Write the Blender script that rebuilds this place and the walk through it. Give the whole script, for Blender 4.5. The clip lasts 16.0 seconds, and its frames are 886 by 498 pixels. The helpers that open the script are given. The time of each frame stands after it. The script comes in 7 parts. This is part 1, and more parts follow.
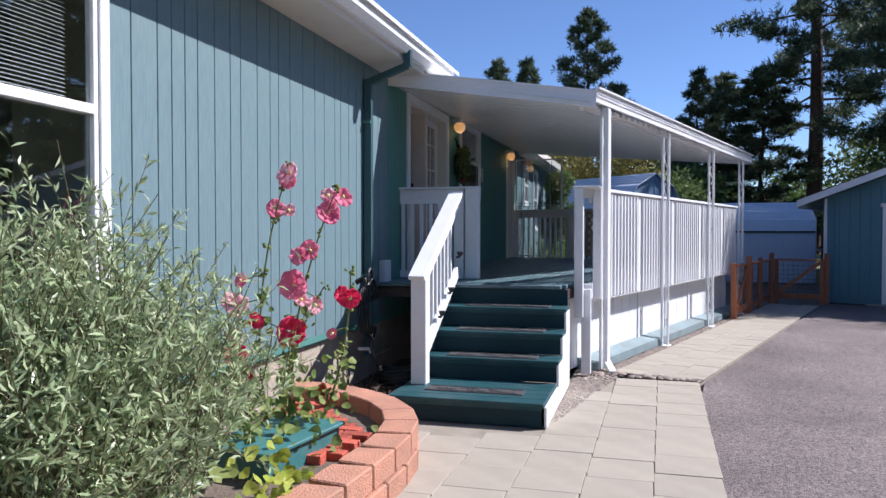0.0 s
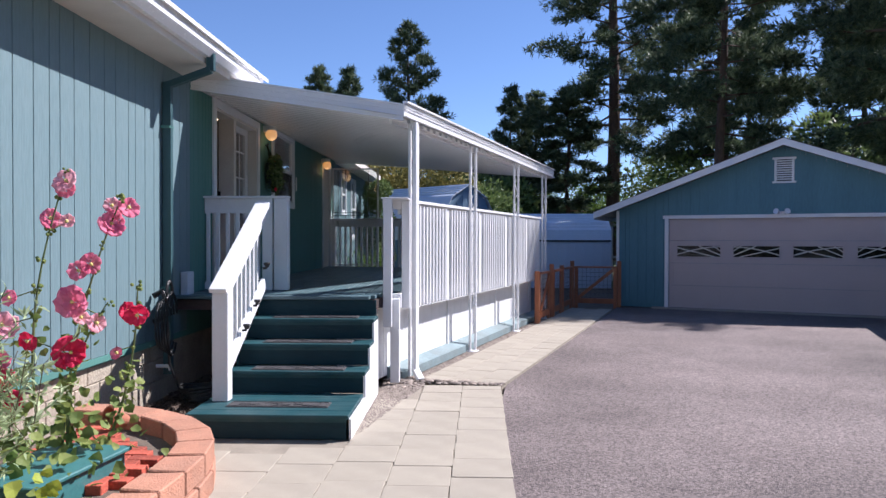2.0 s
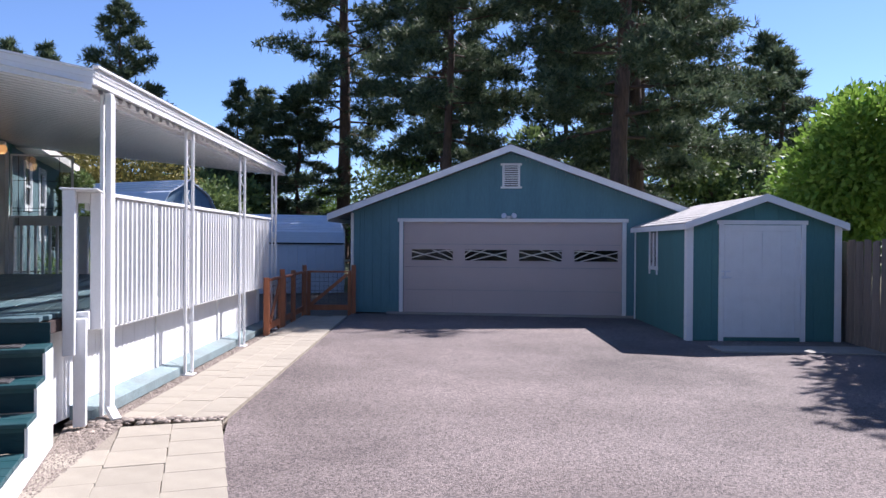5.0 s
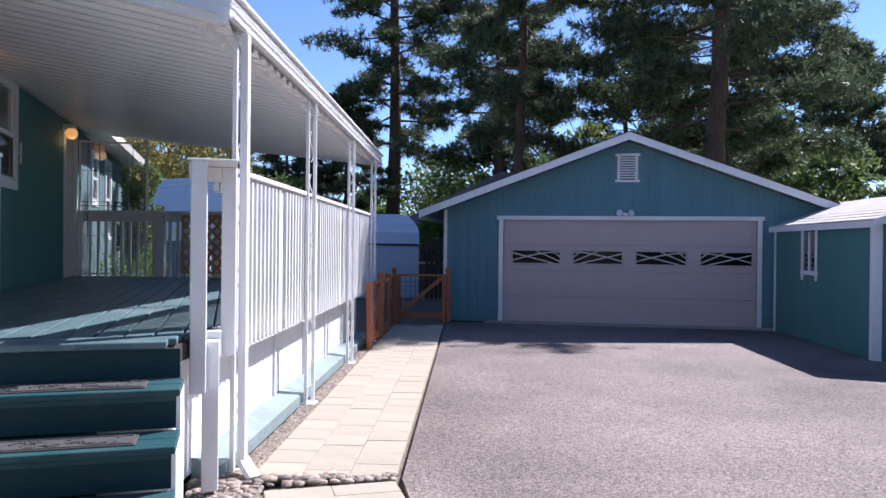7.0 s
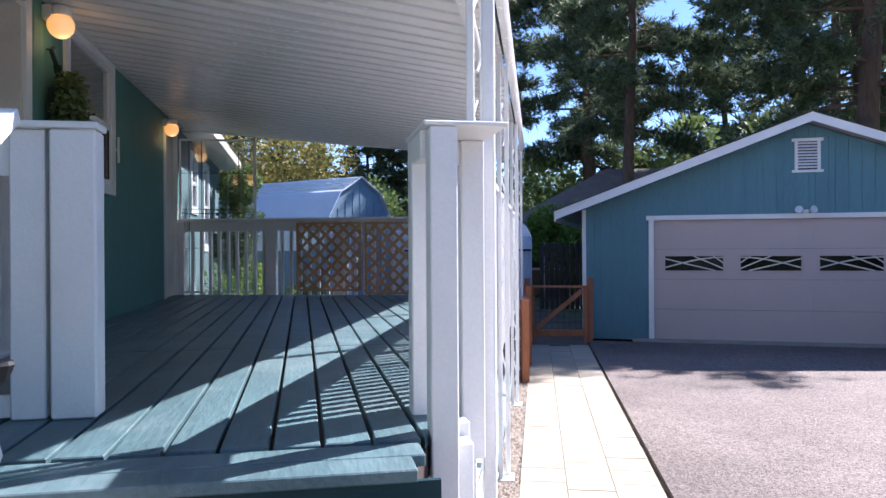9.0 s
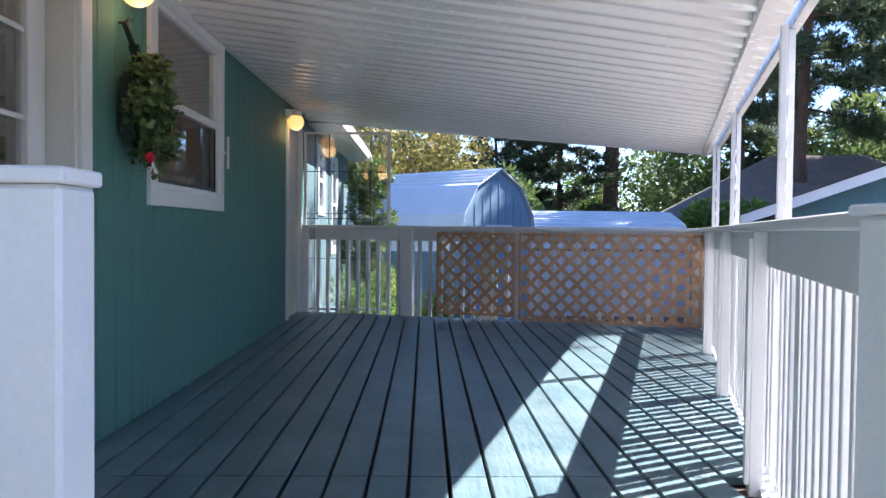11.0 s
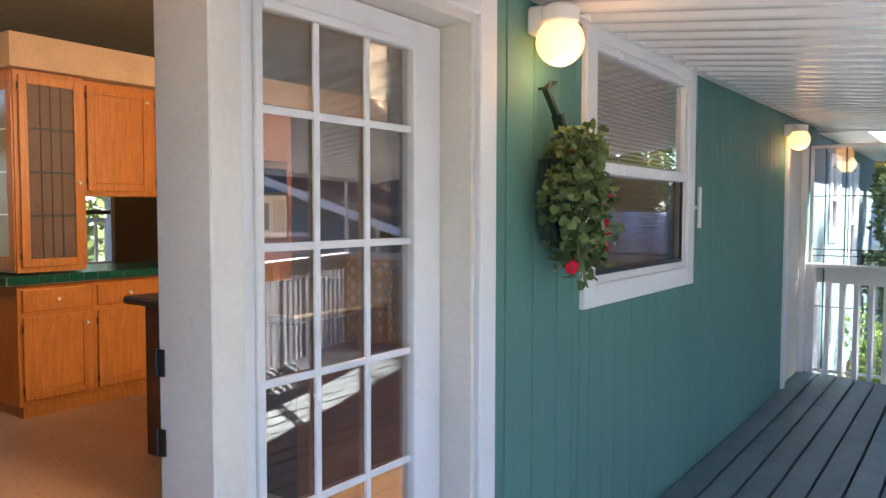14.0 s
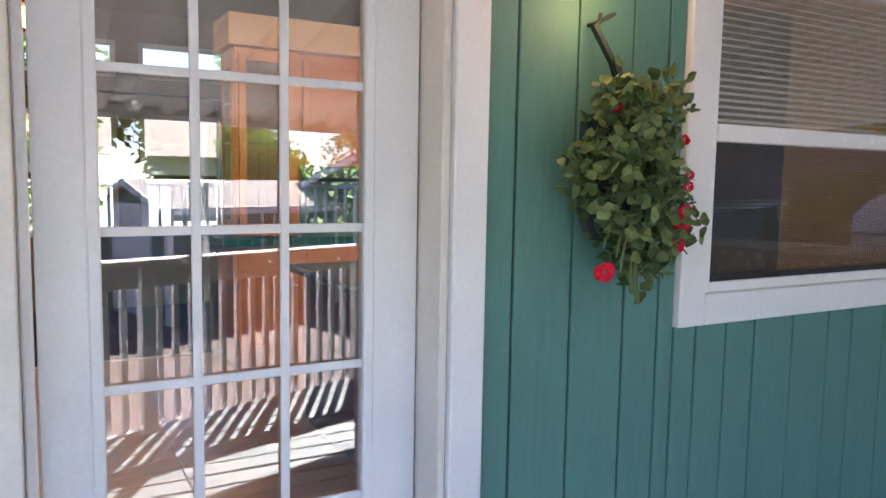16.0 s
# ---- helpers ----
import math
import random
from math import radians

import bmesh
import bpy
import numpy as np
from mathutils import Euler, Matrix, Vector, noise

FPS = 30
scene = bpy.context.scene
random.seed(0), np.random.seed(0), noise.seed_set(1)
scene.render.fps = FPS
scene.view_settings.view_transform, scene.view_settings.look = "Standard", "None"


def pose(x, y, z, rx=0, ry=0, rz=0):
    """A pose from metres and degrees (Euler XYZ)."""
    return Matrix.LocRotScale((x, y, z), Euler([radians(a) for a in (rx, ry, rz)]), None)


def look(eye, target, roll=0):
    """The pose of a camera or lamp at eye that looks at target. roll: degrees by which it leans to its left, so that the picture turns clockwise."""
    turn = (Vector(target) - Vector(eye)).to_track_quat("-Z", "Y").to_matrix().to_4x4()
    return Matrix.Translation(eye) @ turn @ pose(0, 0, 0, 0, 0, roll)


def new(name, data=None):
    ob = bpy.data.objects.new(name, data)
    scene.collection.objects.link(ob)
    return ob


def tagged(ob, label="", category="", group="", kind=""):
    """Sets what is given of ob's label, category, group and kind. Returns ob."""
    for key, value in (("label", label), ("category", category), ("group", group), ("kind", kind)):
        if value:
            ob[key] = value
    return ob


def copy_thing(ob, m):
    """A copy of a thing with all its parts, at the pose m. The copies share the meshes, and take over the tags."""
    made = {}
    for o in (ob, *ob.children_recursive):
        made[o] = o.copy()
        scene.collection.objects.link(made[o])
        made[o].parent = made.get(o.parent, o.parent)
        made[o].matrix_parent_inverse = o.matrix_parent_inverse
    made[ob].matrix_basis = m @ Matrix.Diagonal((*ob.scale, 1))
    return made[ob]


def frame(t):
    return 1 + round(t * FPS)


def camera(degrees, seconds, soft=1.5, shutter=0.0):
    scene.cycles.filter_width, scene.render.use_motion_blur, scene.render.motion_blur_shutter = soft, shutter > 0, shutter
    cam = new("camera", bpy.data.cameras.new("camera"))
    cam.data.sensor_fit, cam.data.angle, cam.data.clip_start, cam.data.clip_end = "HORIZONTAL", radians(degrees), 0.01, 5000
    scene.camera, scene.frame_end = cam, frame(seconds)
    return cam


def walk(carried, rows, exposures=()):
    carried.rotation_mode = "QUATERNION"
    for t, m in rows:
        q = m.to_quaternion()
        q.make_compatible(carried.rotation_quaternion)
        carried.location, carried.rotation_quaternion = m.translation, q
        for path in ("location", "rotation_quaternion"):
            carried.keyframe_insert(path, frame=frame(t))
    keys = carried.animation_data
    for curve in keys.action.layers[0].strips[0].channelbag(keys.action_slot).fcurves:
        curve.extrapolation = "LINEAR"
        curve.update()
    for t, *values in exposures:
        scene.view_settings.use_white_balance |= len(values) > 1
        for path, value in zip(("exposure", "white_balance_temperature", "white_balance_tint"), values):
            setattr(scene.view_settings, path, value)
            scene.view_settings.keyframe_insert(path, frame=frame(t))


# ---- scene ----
cam = camera(61.6, 16.0)
PATH = [
    (0, (0.88, 0.252, 1.561), (0.348, 2.179, 1.516), 0.0),
    (0.5, (0.899, 0.242, 1.559), (0.42, 2.184, 1.517), 0.1),
    (1, (0.934, 0.264, 1.557), (0.553, 2.227, 1.519), 0.1),
    (1.5, (0.977, 0.258, 1.562), (0.739, 2.244, 1.533), 0.0),
    (2, (1.037, 0.256, 1.593), (0.97, 2.255, 1.569), 0.1),
    (2.5, (1.101, 0.233, 1.612), (1.224, 2.229, 1.598), 0.2),
    (3, (1.138, 0.219, 1.627), (1.458, 2.194, 1.622), 0.2),
    (3.5, (1.185, 0.279, 1.616), (1.7, 2.212, 1.614), 0.2),
    (3.7, (1.216, 0.354, 1.617), (1.794, 2.269, 1.611), 0.2),
    (5.8, (0.895, 2.227, 1.608), (1.54, 4.12, 1.592), 0.4),
    (6, (0.803, 2.426, 1.618), (1.437, 4.322, 1.61), 0.5),
    (6.5, (0.591, 3.022, 1.575), (1.194, 4.929, 1.567), 0.5),
    (7, (0.337, 3.605, 1.545), (0.892, 5.526, 1.537), 0.6),
    (7.5, (0.143, 4.124, 1.548), (0.65, 6.059, 1.538), 0.7),
    (8, (-0.025, 4.659, 1.547), (0.425, 6.608, 1.538), 0.6),
    (8.2, (-0.077, 4.893, 1.55), (0.351, 6.846, 1.555), 0.2),
    (10.3, (-0.509, 7.112, 1.834), (-0.3, 9.101, 1.809), 0.6),
    (10.5, (-0.499, 7.269, 1.864), (-0.341, 9.263, 1.832), 0.7),
    (11, (-0.499, 7.626, 2.01), (-0.451, 9.625, 1.959), 0.6),
    (11.5, (-0.475, 7.948, 2.158), (-0.543, 9.946, 2.104), 0.5),
    (12, (-0.484, 8.208, 2.249), (-0.666, 10.199, 2.194), 0.5),
    (12.5, (-0.587, 8.405, 2.378), (-0.897, 10.38, 2.332), 0.3),
    (13, (-0.635, 8.563, 2.422), (-1.145, 10.495, 2.336), 0.3),
    (13.5, (-0.656, 8.716, 2.543), (-1.489, 10.531, 2.433), 0.4),
    (14, (-0.646, 8.821, 2.547), (-1.815, 10.44, 2.445), 0.1),
    (14.5, (-0.661, 9.023, 2.563), (-2.064, 10.444, 2.457), 0.3),
    (15, (-0.641, 9.227, 2.577), (-2.224, 10.444, 2.461), 0.2),
    (15.5, (-0.472, 9.558, 2.605), (-2.171, 10.6, 2.446), 0.7),
    (16, (-0.362, 9.96, 2.583), (-2.103, 10.925, 2.391), 1.0),
]
walk(cam, [(t, look(eye, target, roll)) for t, eye, target, roll in PATH], [(0, 0.68, 5850, 19), (3.5, 0.98, 6000, 21), (8, 1.28, 5950, 20), (10.5, 2.2, 6100, 18), (11.5, 2.5, 6250, 19), (12.5, 2.95, 6600, 22), (13.3, 3.1, 6650, 22), (14, 3.4, 6700, 20), (16, 3.35, 6600, 22)])

SUN_AZIMUTH, SUN_HEIGHT = 64.0, 46.0  # degrees clockwise from +y, and above the horizon
world = bpy.data.worlds.new("world")
scene.world = world
world.use_nodes = True
sky = world.node_tree.nodes.new("ShaderNodeTexSky")
sky.sky_type = "NISHITA"
sky.sun_disc = False
sky.sun_elevation, sky.sun_rotation = radians(SUN_HEIGHT), radians(SUN_AZIMUTH)
sky.altitude, sky.air_density, sky.dust_density, sky.ozone_density = 1200, 0.9, 0.12, 5.0
background = world.node_tree.nodes["Background"]
background.inputs["Strength"].default_value = 0.088
world.node_tree.links.new(sky.outputs["Color"], background.inputs["Color"])
sun = new("sun", bpy.data.lights.new("sun", "SUN"))
sun.data.energy, sun.data.angle, sun.data.color = 5.0, radians(0.53), (1.0, 0.95, 0.87)
a, e = radians(SUN_AZIMUTH), radians(SUN_HEIGHT)
SUNWARD = Vector((math.sin(a) * math.cos(e), math.cos(a) * math.cos(e), math.sin(e)))
sun.matrix_world = look(SUNWARD * 60, (0, 0, 0))


# materials
def material(name, color, rough=0.6, metal=0.0, scale=6.0, amount=0.12, fine=60.0, bump=0.15, spec=0.5, var=0.0, stretch=(1, 1, 1), dirt=None, dirt_amount=0.0, dirt_scale=1.2):
    """A surface with large stains, fine grain and relief, in metres."""
    m = bpy.data.materials.new(name)
    m.use_nodes = True
    nt = m.node_tree
    N, L = nt.nodes.new, nt.links.new
    b = nt.nodes["Principled BSDF"]
    b.inputs["Metallic"].default_value = metal
    b.inputs["Specular IOR Level"].default_value = spec
    co = N("ShaderNodeTexCoord")
    mp = N("ShaderNodeMapping")
    mp.inputs["Scale"].default_value = stretch
    L(co.outputs["Object"], mp.inputs["Vector"])
    n1, n2 = N("ShaderNodeTexNoise"), N("ShaderNodeTexNoise")
    n1.inputs["Scale"].default_value, n1.inputs["Detail"].default_value = scale, 4
    n2.inputs["Scale"].default_value, n2.inputs["Detail"].default_value = fine, 3
    L(mp.outputs["Vector"], n1.inputs["Vector"])
    L(mp.outputs["Vector"], n2.inputs["Vector"])
    add = N("ShaderNodeMath")
    add.operation = "ADD"
    L(n1.outputs["Fac"], add.inputs[0])
    L(n2.outputs["Fac"], add.inputs[1])
    last = add.outputs[0]
    if var:
        oi = N("ShaderNodeObjectInfo")
        ma = N("ShaderNodeMath")
        ma.operation = "MULTIPLY_ADD"
        ma.inputs[1].default_value = var * 2
        L(oi.outputs["Random"], ma.inputs[0])
        L(last, ma.inputs[2])
        sub = N("ShaderNodeMath")
        sub.operation = "SUBTRACT"
        sub.inputs[1].default_value = var
        L(ma.outputs[0], sub.inputs[0])
        last = sub.outputs[0]
    mr = N("ShaderNodeMapRange")
    mr.inputs["From Min"].default_value, mr.inputs["From Max"].default_value = 0.5, 1.5
    mr.inputs["To Min"].default_value, mr.inputs["To Max"].default_value = 1 - amount * 1.6, 1 + amount * 1.6
    L(last, mr.inputs["Value"])
    mul = N("ShaderNodeVectorMath")
    mul.operation = "SCALE"
    mul.inputs[0].default_value = color[:3]
    L(mr.outputs[0], mul.inputs["Scale"])
    out = mul.outputs[0]
    if dirt:
        n3 = N("ShaderNodeTexNoise")
        n3.inputs["Scale"].default_value, n3.inputs["Detail"].default_value, n3.inputs["Roughness"].default_value = dirt_scale, 6, 0.65
        L(co.outputs["Object"], n3.inputs["Vector"])
        r3 = N("ShaderNodeMapRange")
        r3.inputs["From Min"].default_value, r3.inputs["From Max"].default_value = 0.45, 0.75
        r3.inputs["To Max"].default_value = dirt_amount
        L(n3.outputs["Fac"], r3.inputs["Value"])
        mx = N("ShaderNodeMix")
        mx.data_type = "RGBA"
        L(r3.outputs[0], mx.inputs["Factor"])
        L(out, mx.inputs["A"])
        mx.inputs["B"].default_value = (*dirt, 1)
        out = mx.outputs["Result"]
    L(out, b.inputs["Base Color"])
    rr = N("ShaderNodeMapRange")
    rr.inputs["To Min"].default_value, rr.inputs["To Max"].default_value = max(rough - 0.08, 0.02), min(rough + 0.08, 1)
    L(n2.outputs["Fac"], rr.inputs["Value"])
    L(rr.outputs[0], b.inputs["Roughness"])
    if bump:
        bp = N("ShaderNodeBump")
        bp.inputs["Strength"].default_value, bp.inputs["Distance"].default_value = bump, 0.01
        L(n2.outputs["Fac"], bp.inputs["Height"])
        L(bp.outputs[0], b.inputs["Normal"])
    return m


def leafy(name, color, color2, rough=0.55, through_light=0.25):
    m = bpy.data.materials.new(name)
    m.use_nodes = True
    nt = m.node_tree
    N, L = nt.nodes.new, nt.links.new
    b = nt.nodes["Principled BSDF"]
    g = N("ShaderNodeNewGeometry")
    mx = N("ShaderNodeMix")
    mx.data_type = "RGBA"
    L(g.outputs["Random Per Island"], mx.inputs["Factor"])
    mx.inputs["A"].default_value, mx.inputs["B"].default_value = (*color, 1), (*color2, 1)
    L(mx.outputs["Result"], b.inputs["Base Color"])
    b.inputs["Roughness"].default_value = rough
    b.inputs["Specular IOR Level"].default_value = 0.25
    if through_light:
        t = N("ShaderNodeBsdfTranslucent")
        L(mx.outputs["Result"], t.inputs["Color"])
        ms = N("ShaderNodeMixShader")
        ms.inputs[0].default_value = through_light
        L(b.outputs[0], ms.inputs[1])
        L(t.outputs[0], ms.inputs[2])
        L(ms.outputs[0], nt.nodes["Material Output"].inputs["Surface"])
    return m


def glass(name, tint=(0.9, 0.93, 0.93), rough=0.0, gloss=0.13):
    """A thin pane: it mirrors by angle and lets the rest straight through."""
    m = bpy.data.materials.new(name)
    m.use_nodes = True
    nt = m.node_tree
    N, L = nt.nodes.new, nt.links.new
    t, gl, lw, ms = N("ShaderNodeBsdfTransparent"), N("ShaderNodeBsdfGlossy"), N("ShaderNodeLayerWeight"), N("ShaderNodeMixShader")
    t.inputs["Color"].default_value = (*tint, 1)
    gl.inputs["Roughness"].default_value = rough
    lw.inputs["Blend"].default_value = 0.5
    po, mr = N("ShaderNodeMath"), N("ShaderNodeMapRange")
    po.operation = "POWER"
    po.inputs[1].default_value = 3.0
    L(lw.outputs["Facing"], po.inputs[0])
    L(po.outputs[0], mr.inputs["Value"])
    mr.inputs["To Min"].default_value, mr.inputs["To Max"].default_value = gloss, 0.95
    L(mr.outputs[0], ms.inputs[0])
    L(t.outputs[0], ms.inputs[1])
    L(gl.outputs[0], ms.inputs[2])
    L(ms.outputs[0], nt.nodes["Material Output"].inputs["Surface"])
    return m


def glow(name, color, strength):
    m = bpy.data.materials.new(name)
    m.use_nodes = True
    b = m.node_tree.nodes["Principled BSDF"]
    b.inputs["Base Color"].default_value = (0.8, 0.78, 0.72, 1)
    b.inputs["Roughness"].default_value = 0.25
    b.inputs["Emission Color"].default_value = (*color, 1)
    b.inputs["Emission Strength"].default_value = strength
    return m


SIDING = material("blue_green_siding_paint", (0.078, 0.21, 0.182), 0.65, scale=2.5, amount=0.10, fine=45, bump=0.25, stretch=(1, 1, 0.15))
# bluer, paler siding colour stands in for sunlight beyond the awning
SIDING_SUNLIT = material("sunlit_blue_siding_paint", (0.13, 0.205, 0.222), 0.65, scale=2.5, amount=0.12, fine=45, bump=0.3, stretch=(1, 1, 0.15), dirt=(0.2, 0.26, 0.27), dirt_amount=0.3, dirt_scale=1.5)
SIDING_SHED = material("green_siding_paint", (0.062, 0.18, 0.18), 0.7, scale=2.5, amount=0.1, fine=45, bump=0.25, stretch=(1, 1, 0.15))
SIDING_GARAGE = material("slate_blue_siding_paint", (0.088, 0.205, 0.25), 0.7, scale=2.5, amount=0.12, fine=45, bump=0.3, stretch=(1, 1, 0.15))
WHITE = material("white_paint", (0.74, 0.745, 0.75), 0.5, scale=3, amount=0.04, fine=70, bump=0.12, dirt=(0.42, 0.41, 0.38), dirt_amount=0.12, dirt_scale=5)
AWNING_PAN = material("white_painted_roof_pan", (0.74, 0.74, 0.74), 0.24, scale=2, amount=0.02, fine=25, bump=0.0, dirt=(0.5, 0.5, 0.48), dirt_amount=0.1, dirt_scale=9)
METAL_WHITE = material("white_enamelled_aluminium", (0.8, 0.8, 0.8), 0.25, scale=2, amount=0.02, fine=25, bump=0.0, dirt=(0.45, 0.45, 0.42), dirt_amount=0.1, dirt_scale=4)
CREAM = material("off_white_trim_paint", (0.66, 0.62, 0.56), 0.5, scale=3, amount=0.05, fine=60, bump=0.15, dirt=(0.4, 0.36, 0.3), dirt_amount=0.15, dirt_scale=5)
DECK = material("blue_grey_deck_paint", (0.072, 0.132, 0.15), 0.5, scale=3, amount=0.22, fine=50, bump=0.4, var=0.12, stretch=(1, 0.2, 1), dirt=(0.20, 0.25, 0.26), dirt_amount=0.5, dirt_scale=2.5)
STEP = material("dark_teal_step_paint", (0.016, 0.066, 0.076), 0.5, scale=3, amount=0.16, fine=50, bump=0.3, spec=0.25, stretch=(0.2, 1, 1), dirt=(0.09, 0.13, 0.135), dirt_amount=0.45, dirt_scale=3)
# the step paint again, darkened so its colour carries the risers' shade
RISER_SHADED = material("shade_darkened_teal_riser_paint", (0.008, 0.036, 0.047), 0.5, scale=3, amount=0.14, fine=50, bump=0.3, spec=0.2, stretch=(0.2, 1, 1), dirt=(0.03, 0.07, 0.075), dirt_amount=0.2, dirt_scale=3)
ASPHALT = material("worn_asphalt", (0.165, 0.132, 0.122), 0.85, scale=0.35, amount=0.5, fine=75, bump=1.0, dirt=(0.25, 0.21, 0.195), dirt_amount=0.4, dirt_scale=0.7)


def speckle(m, scale, lo, hi, depth):
    """Mineral grains: each small cell a little lighter, darker and higher than the next."""
    nt = m.node_tree
    N, L = nt.nodes.new, nt.links.new
    b = nt.nodes["Principled BSDF"]
    co, vo, mr, mul = N("ShaderNodeTexCoord"), N("ShaderNodeTexVoronoi"), N("ShaderNodeMapRange"), N("ShaderNodeVectorMath")
    vo.inputs["Scale"].default_value = scale
    L(co.outputs["Object"], vo.inputs["Vector"])
    sep = N("ShaderNodeSeparateColor")
    L(vo.outputs["Color"], sep.inputs[0])
    L(sep.outputs[0], mr.inputs["Value"])
    mr.inputs["To Min"].default_value, mr.inputs["To Max"].default_value = lo, hi
    mul.operation = "SCALE"
    L(b.inputs["Base Color"].links[0].from_socket, mul.inputs[0])
    L(mr.outputs[0], mul.inputs["Scale"])
    L(mul.outputs[0], b.inputs["Base Color"])
    bp = N("ShaderNodeBump")
    bp.inputs["Strength"].default_value, bp.inputs["Distance"].default_value = 1.0, depth
    L(sep.outputs[1], bp.inputs["Height"])
    L(b.inputs["Normal"].links[0].from_socket, bp.inputs["Normal"])
    L(bp.outputs[0], b.inputs["Normal"])


speckle(ASPHALT, 70, 0.45, 1.5, 0.004)
PAVER = material("pale_concrete", (0.335, 0.298, 0.235), 0.85, scale=4, amount=0.12, fine=120, bump=0.35, var=0.14, dirt=(0.27, 0.24, 0.2), dirt_amount=0.3, dirt_scale=3)
CONCRETE = material("grey_concrete", (0.3, 0.28, 0.25), 0.85, scale=3, amount=0.15, fine=90, bump=0.4)
EARTH = material("brown_earth", (0.13, 0.1, 0.075), 0.95, scale=4, amount=0.3, fine=40, bump=1.0)
GRASS_GROUND = material("dry_grass", (0.13, 0.14, 0.06), 0.95, scale=0.4, amount=0.3, fine=12, bump=1.0)
TAUPE = material("taupe_door_enamel", (0.46, 0.385, 0.37), 0.5, scale=2, amount=0.04, fine=40, bump=0.08)
CEDAR = material("oiled_cedar", (0.33, 0.11, 0.045), 0.55, scale=4, amount=0.25, fine=30, bump=0.3, stretch=(1, 1, 0.2))
DARK_WOOD = material("weathered_dark_wood", (0.06, 0.04, 0.035), 0.8, scale=4, amount=0.3, fine=30, bump=0.4)
FENCE = material("weathered_grey_fence_board", (0.2, 0.16, 0.13), 0.85, scale=4, amount=0.25, fine=30, bump=0.4, stretch=(1, 1, 0.15), var=0.15)
BLACK = material("black_plastic", (0.012, 0.012, 0.013), 0.45, scale=5, amount=0.1, bump=0.05)
SHINGLE = material("pale_grey_shingle", (0.42, 0.4, 0.38), 0.9, scale=5, amount=0.2, fine=90, bump=0.6, var=0.1)
BARK = material("pine_bark", (0.085, 0.05, 0.035), 0.9, scale=3, amount=0.5, fine=14, bump=1.0, stretch=(1, 1, 0.25))
NEEDLES = leafy("pine_needles", (0.03, 0.06, 0.035), (0.15, 0.185, 0.10), through_light=0.3)
GALV = material("pale_corrugated_steel", (0.62, 0.66, 0.72), 0.4, metal=0.15, scale=2, amount=0.06, fine=20, bump=0.05)
PANE = glass("window_glass")
DARK_PANE = glass("dark_garage_glass", (0.3, 0.3, 0.3), 0.15, gloss=0.02)
# dark brown that stands in for an unlit room
UNLIT_ROOM = material("unlit_room_brown", (0.16, 0.13, 0.1), 0.8)


# building tools
def box(bm, lo, hi, bevel=0.0):
    """An upright box between two corners; returns its vertices."""
    made = bmesh.ops.create_cube(bm, size=1.0)["verts"]
    c = [(a + b) / 2 for a, b in zip(lo, hi)]
    s = [max(abs(b - a), 0.0005) for a, b in zip(lo, hi)]
    for v in made:
        v.co = Vector([v.co[i] * s[i] + c[i] for i in range(3)])
    if bevel:
        edges = {e for v in made for e in v.link_edges}
        r = bmesh.ops.bevel(bm, geom=list(edges), offset=min(bevel, min(s) * 0.4), segments=1, affect="EDGES", profile=0.5)
        made = list({v for f in r["faces"] for v in f.verts} | {v for v in made if v.is_valid})
    return made


def bar(bm, p, q, w, h=None, bevel=0.0, up=(0, 0, 1)):
    """A straight bar from p to q, w wide and h high."""
    p, q = Vector(p), Vector(q)
    d = q - p
    z = d.normalized()
    x = z.cross(Vector(up))
    if x.length < 0.01:
        x = Vector((1, 0, 0))
    x.normalize()
    y = x.cross(z)
    h = h or w
    made = box(bm, (-w / 2, -h / 2, 0), (w / 2, h / 2, d.length), bevel)
    m = Matrix((x, y, z)).transposed().to_4x4()
    m.translation = p
    bmesh.ops.transform(bm, matrix=m, verts=made)
    return made


def tube(bm, points, r, sides=8, r2=None):
    """A round tube through points, tapering to r2."""
    points = [Vector(p) for p in points]
    rings = []
    n = len(points)
    for i, p in enumerate(points):
        d = (points[min(i + 1, n - 1)] - points[max(i - 1, 0)]).normalized()
        a = d.cross(Vector((0, 0, 1)))
        if a.length < 0.05:
            a = d.cross(Vector((1, 0, 0)))
        a.normalize()
        b = d.cross(a)
        k = r if r2 is None else r + (r2 - r) * i / (n - 1)
        rings.append([bm.verts.new(p + (a * math.cos(2 * math.pi * j / sides) + b * math.sin(2 * math.pi * j / sides)) * k) for j in range(sides)])
    for u, v in zip(rings, rings[1:]):
        for j in range(sides):
            bm.faces.new((u[j], u[(j + 1) % sides], v[(j + 1) % sides], v[j]))
    bm.faces.new(rings[0][::-1])
    bm.faces.new(rings[-1])


def lathe(bm, profile, sides=20, at=(0, 0, 0)):
    """A turned solid: profile is a list of (radius, height)."""
    rings = []
    for r, z in profile:
        rings.append([bm.verts.new((at[0] + r * math.cos(2 * math.pi * j / sides), at[1] + r * math.sin(2 * math.pi * j / sides), at[2] + z)) for j in range(sides)])
    for u, v in zip(rings, rings[1:]):
        for j in range(sides):
            bm.faces.new((u[j], u[(j + 1) % sides], v[(j + 1) % sides], v[j]))
    bm.faces.new(rings[0][::-1])
    bm.faces.new(rings[-1])


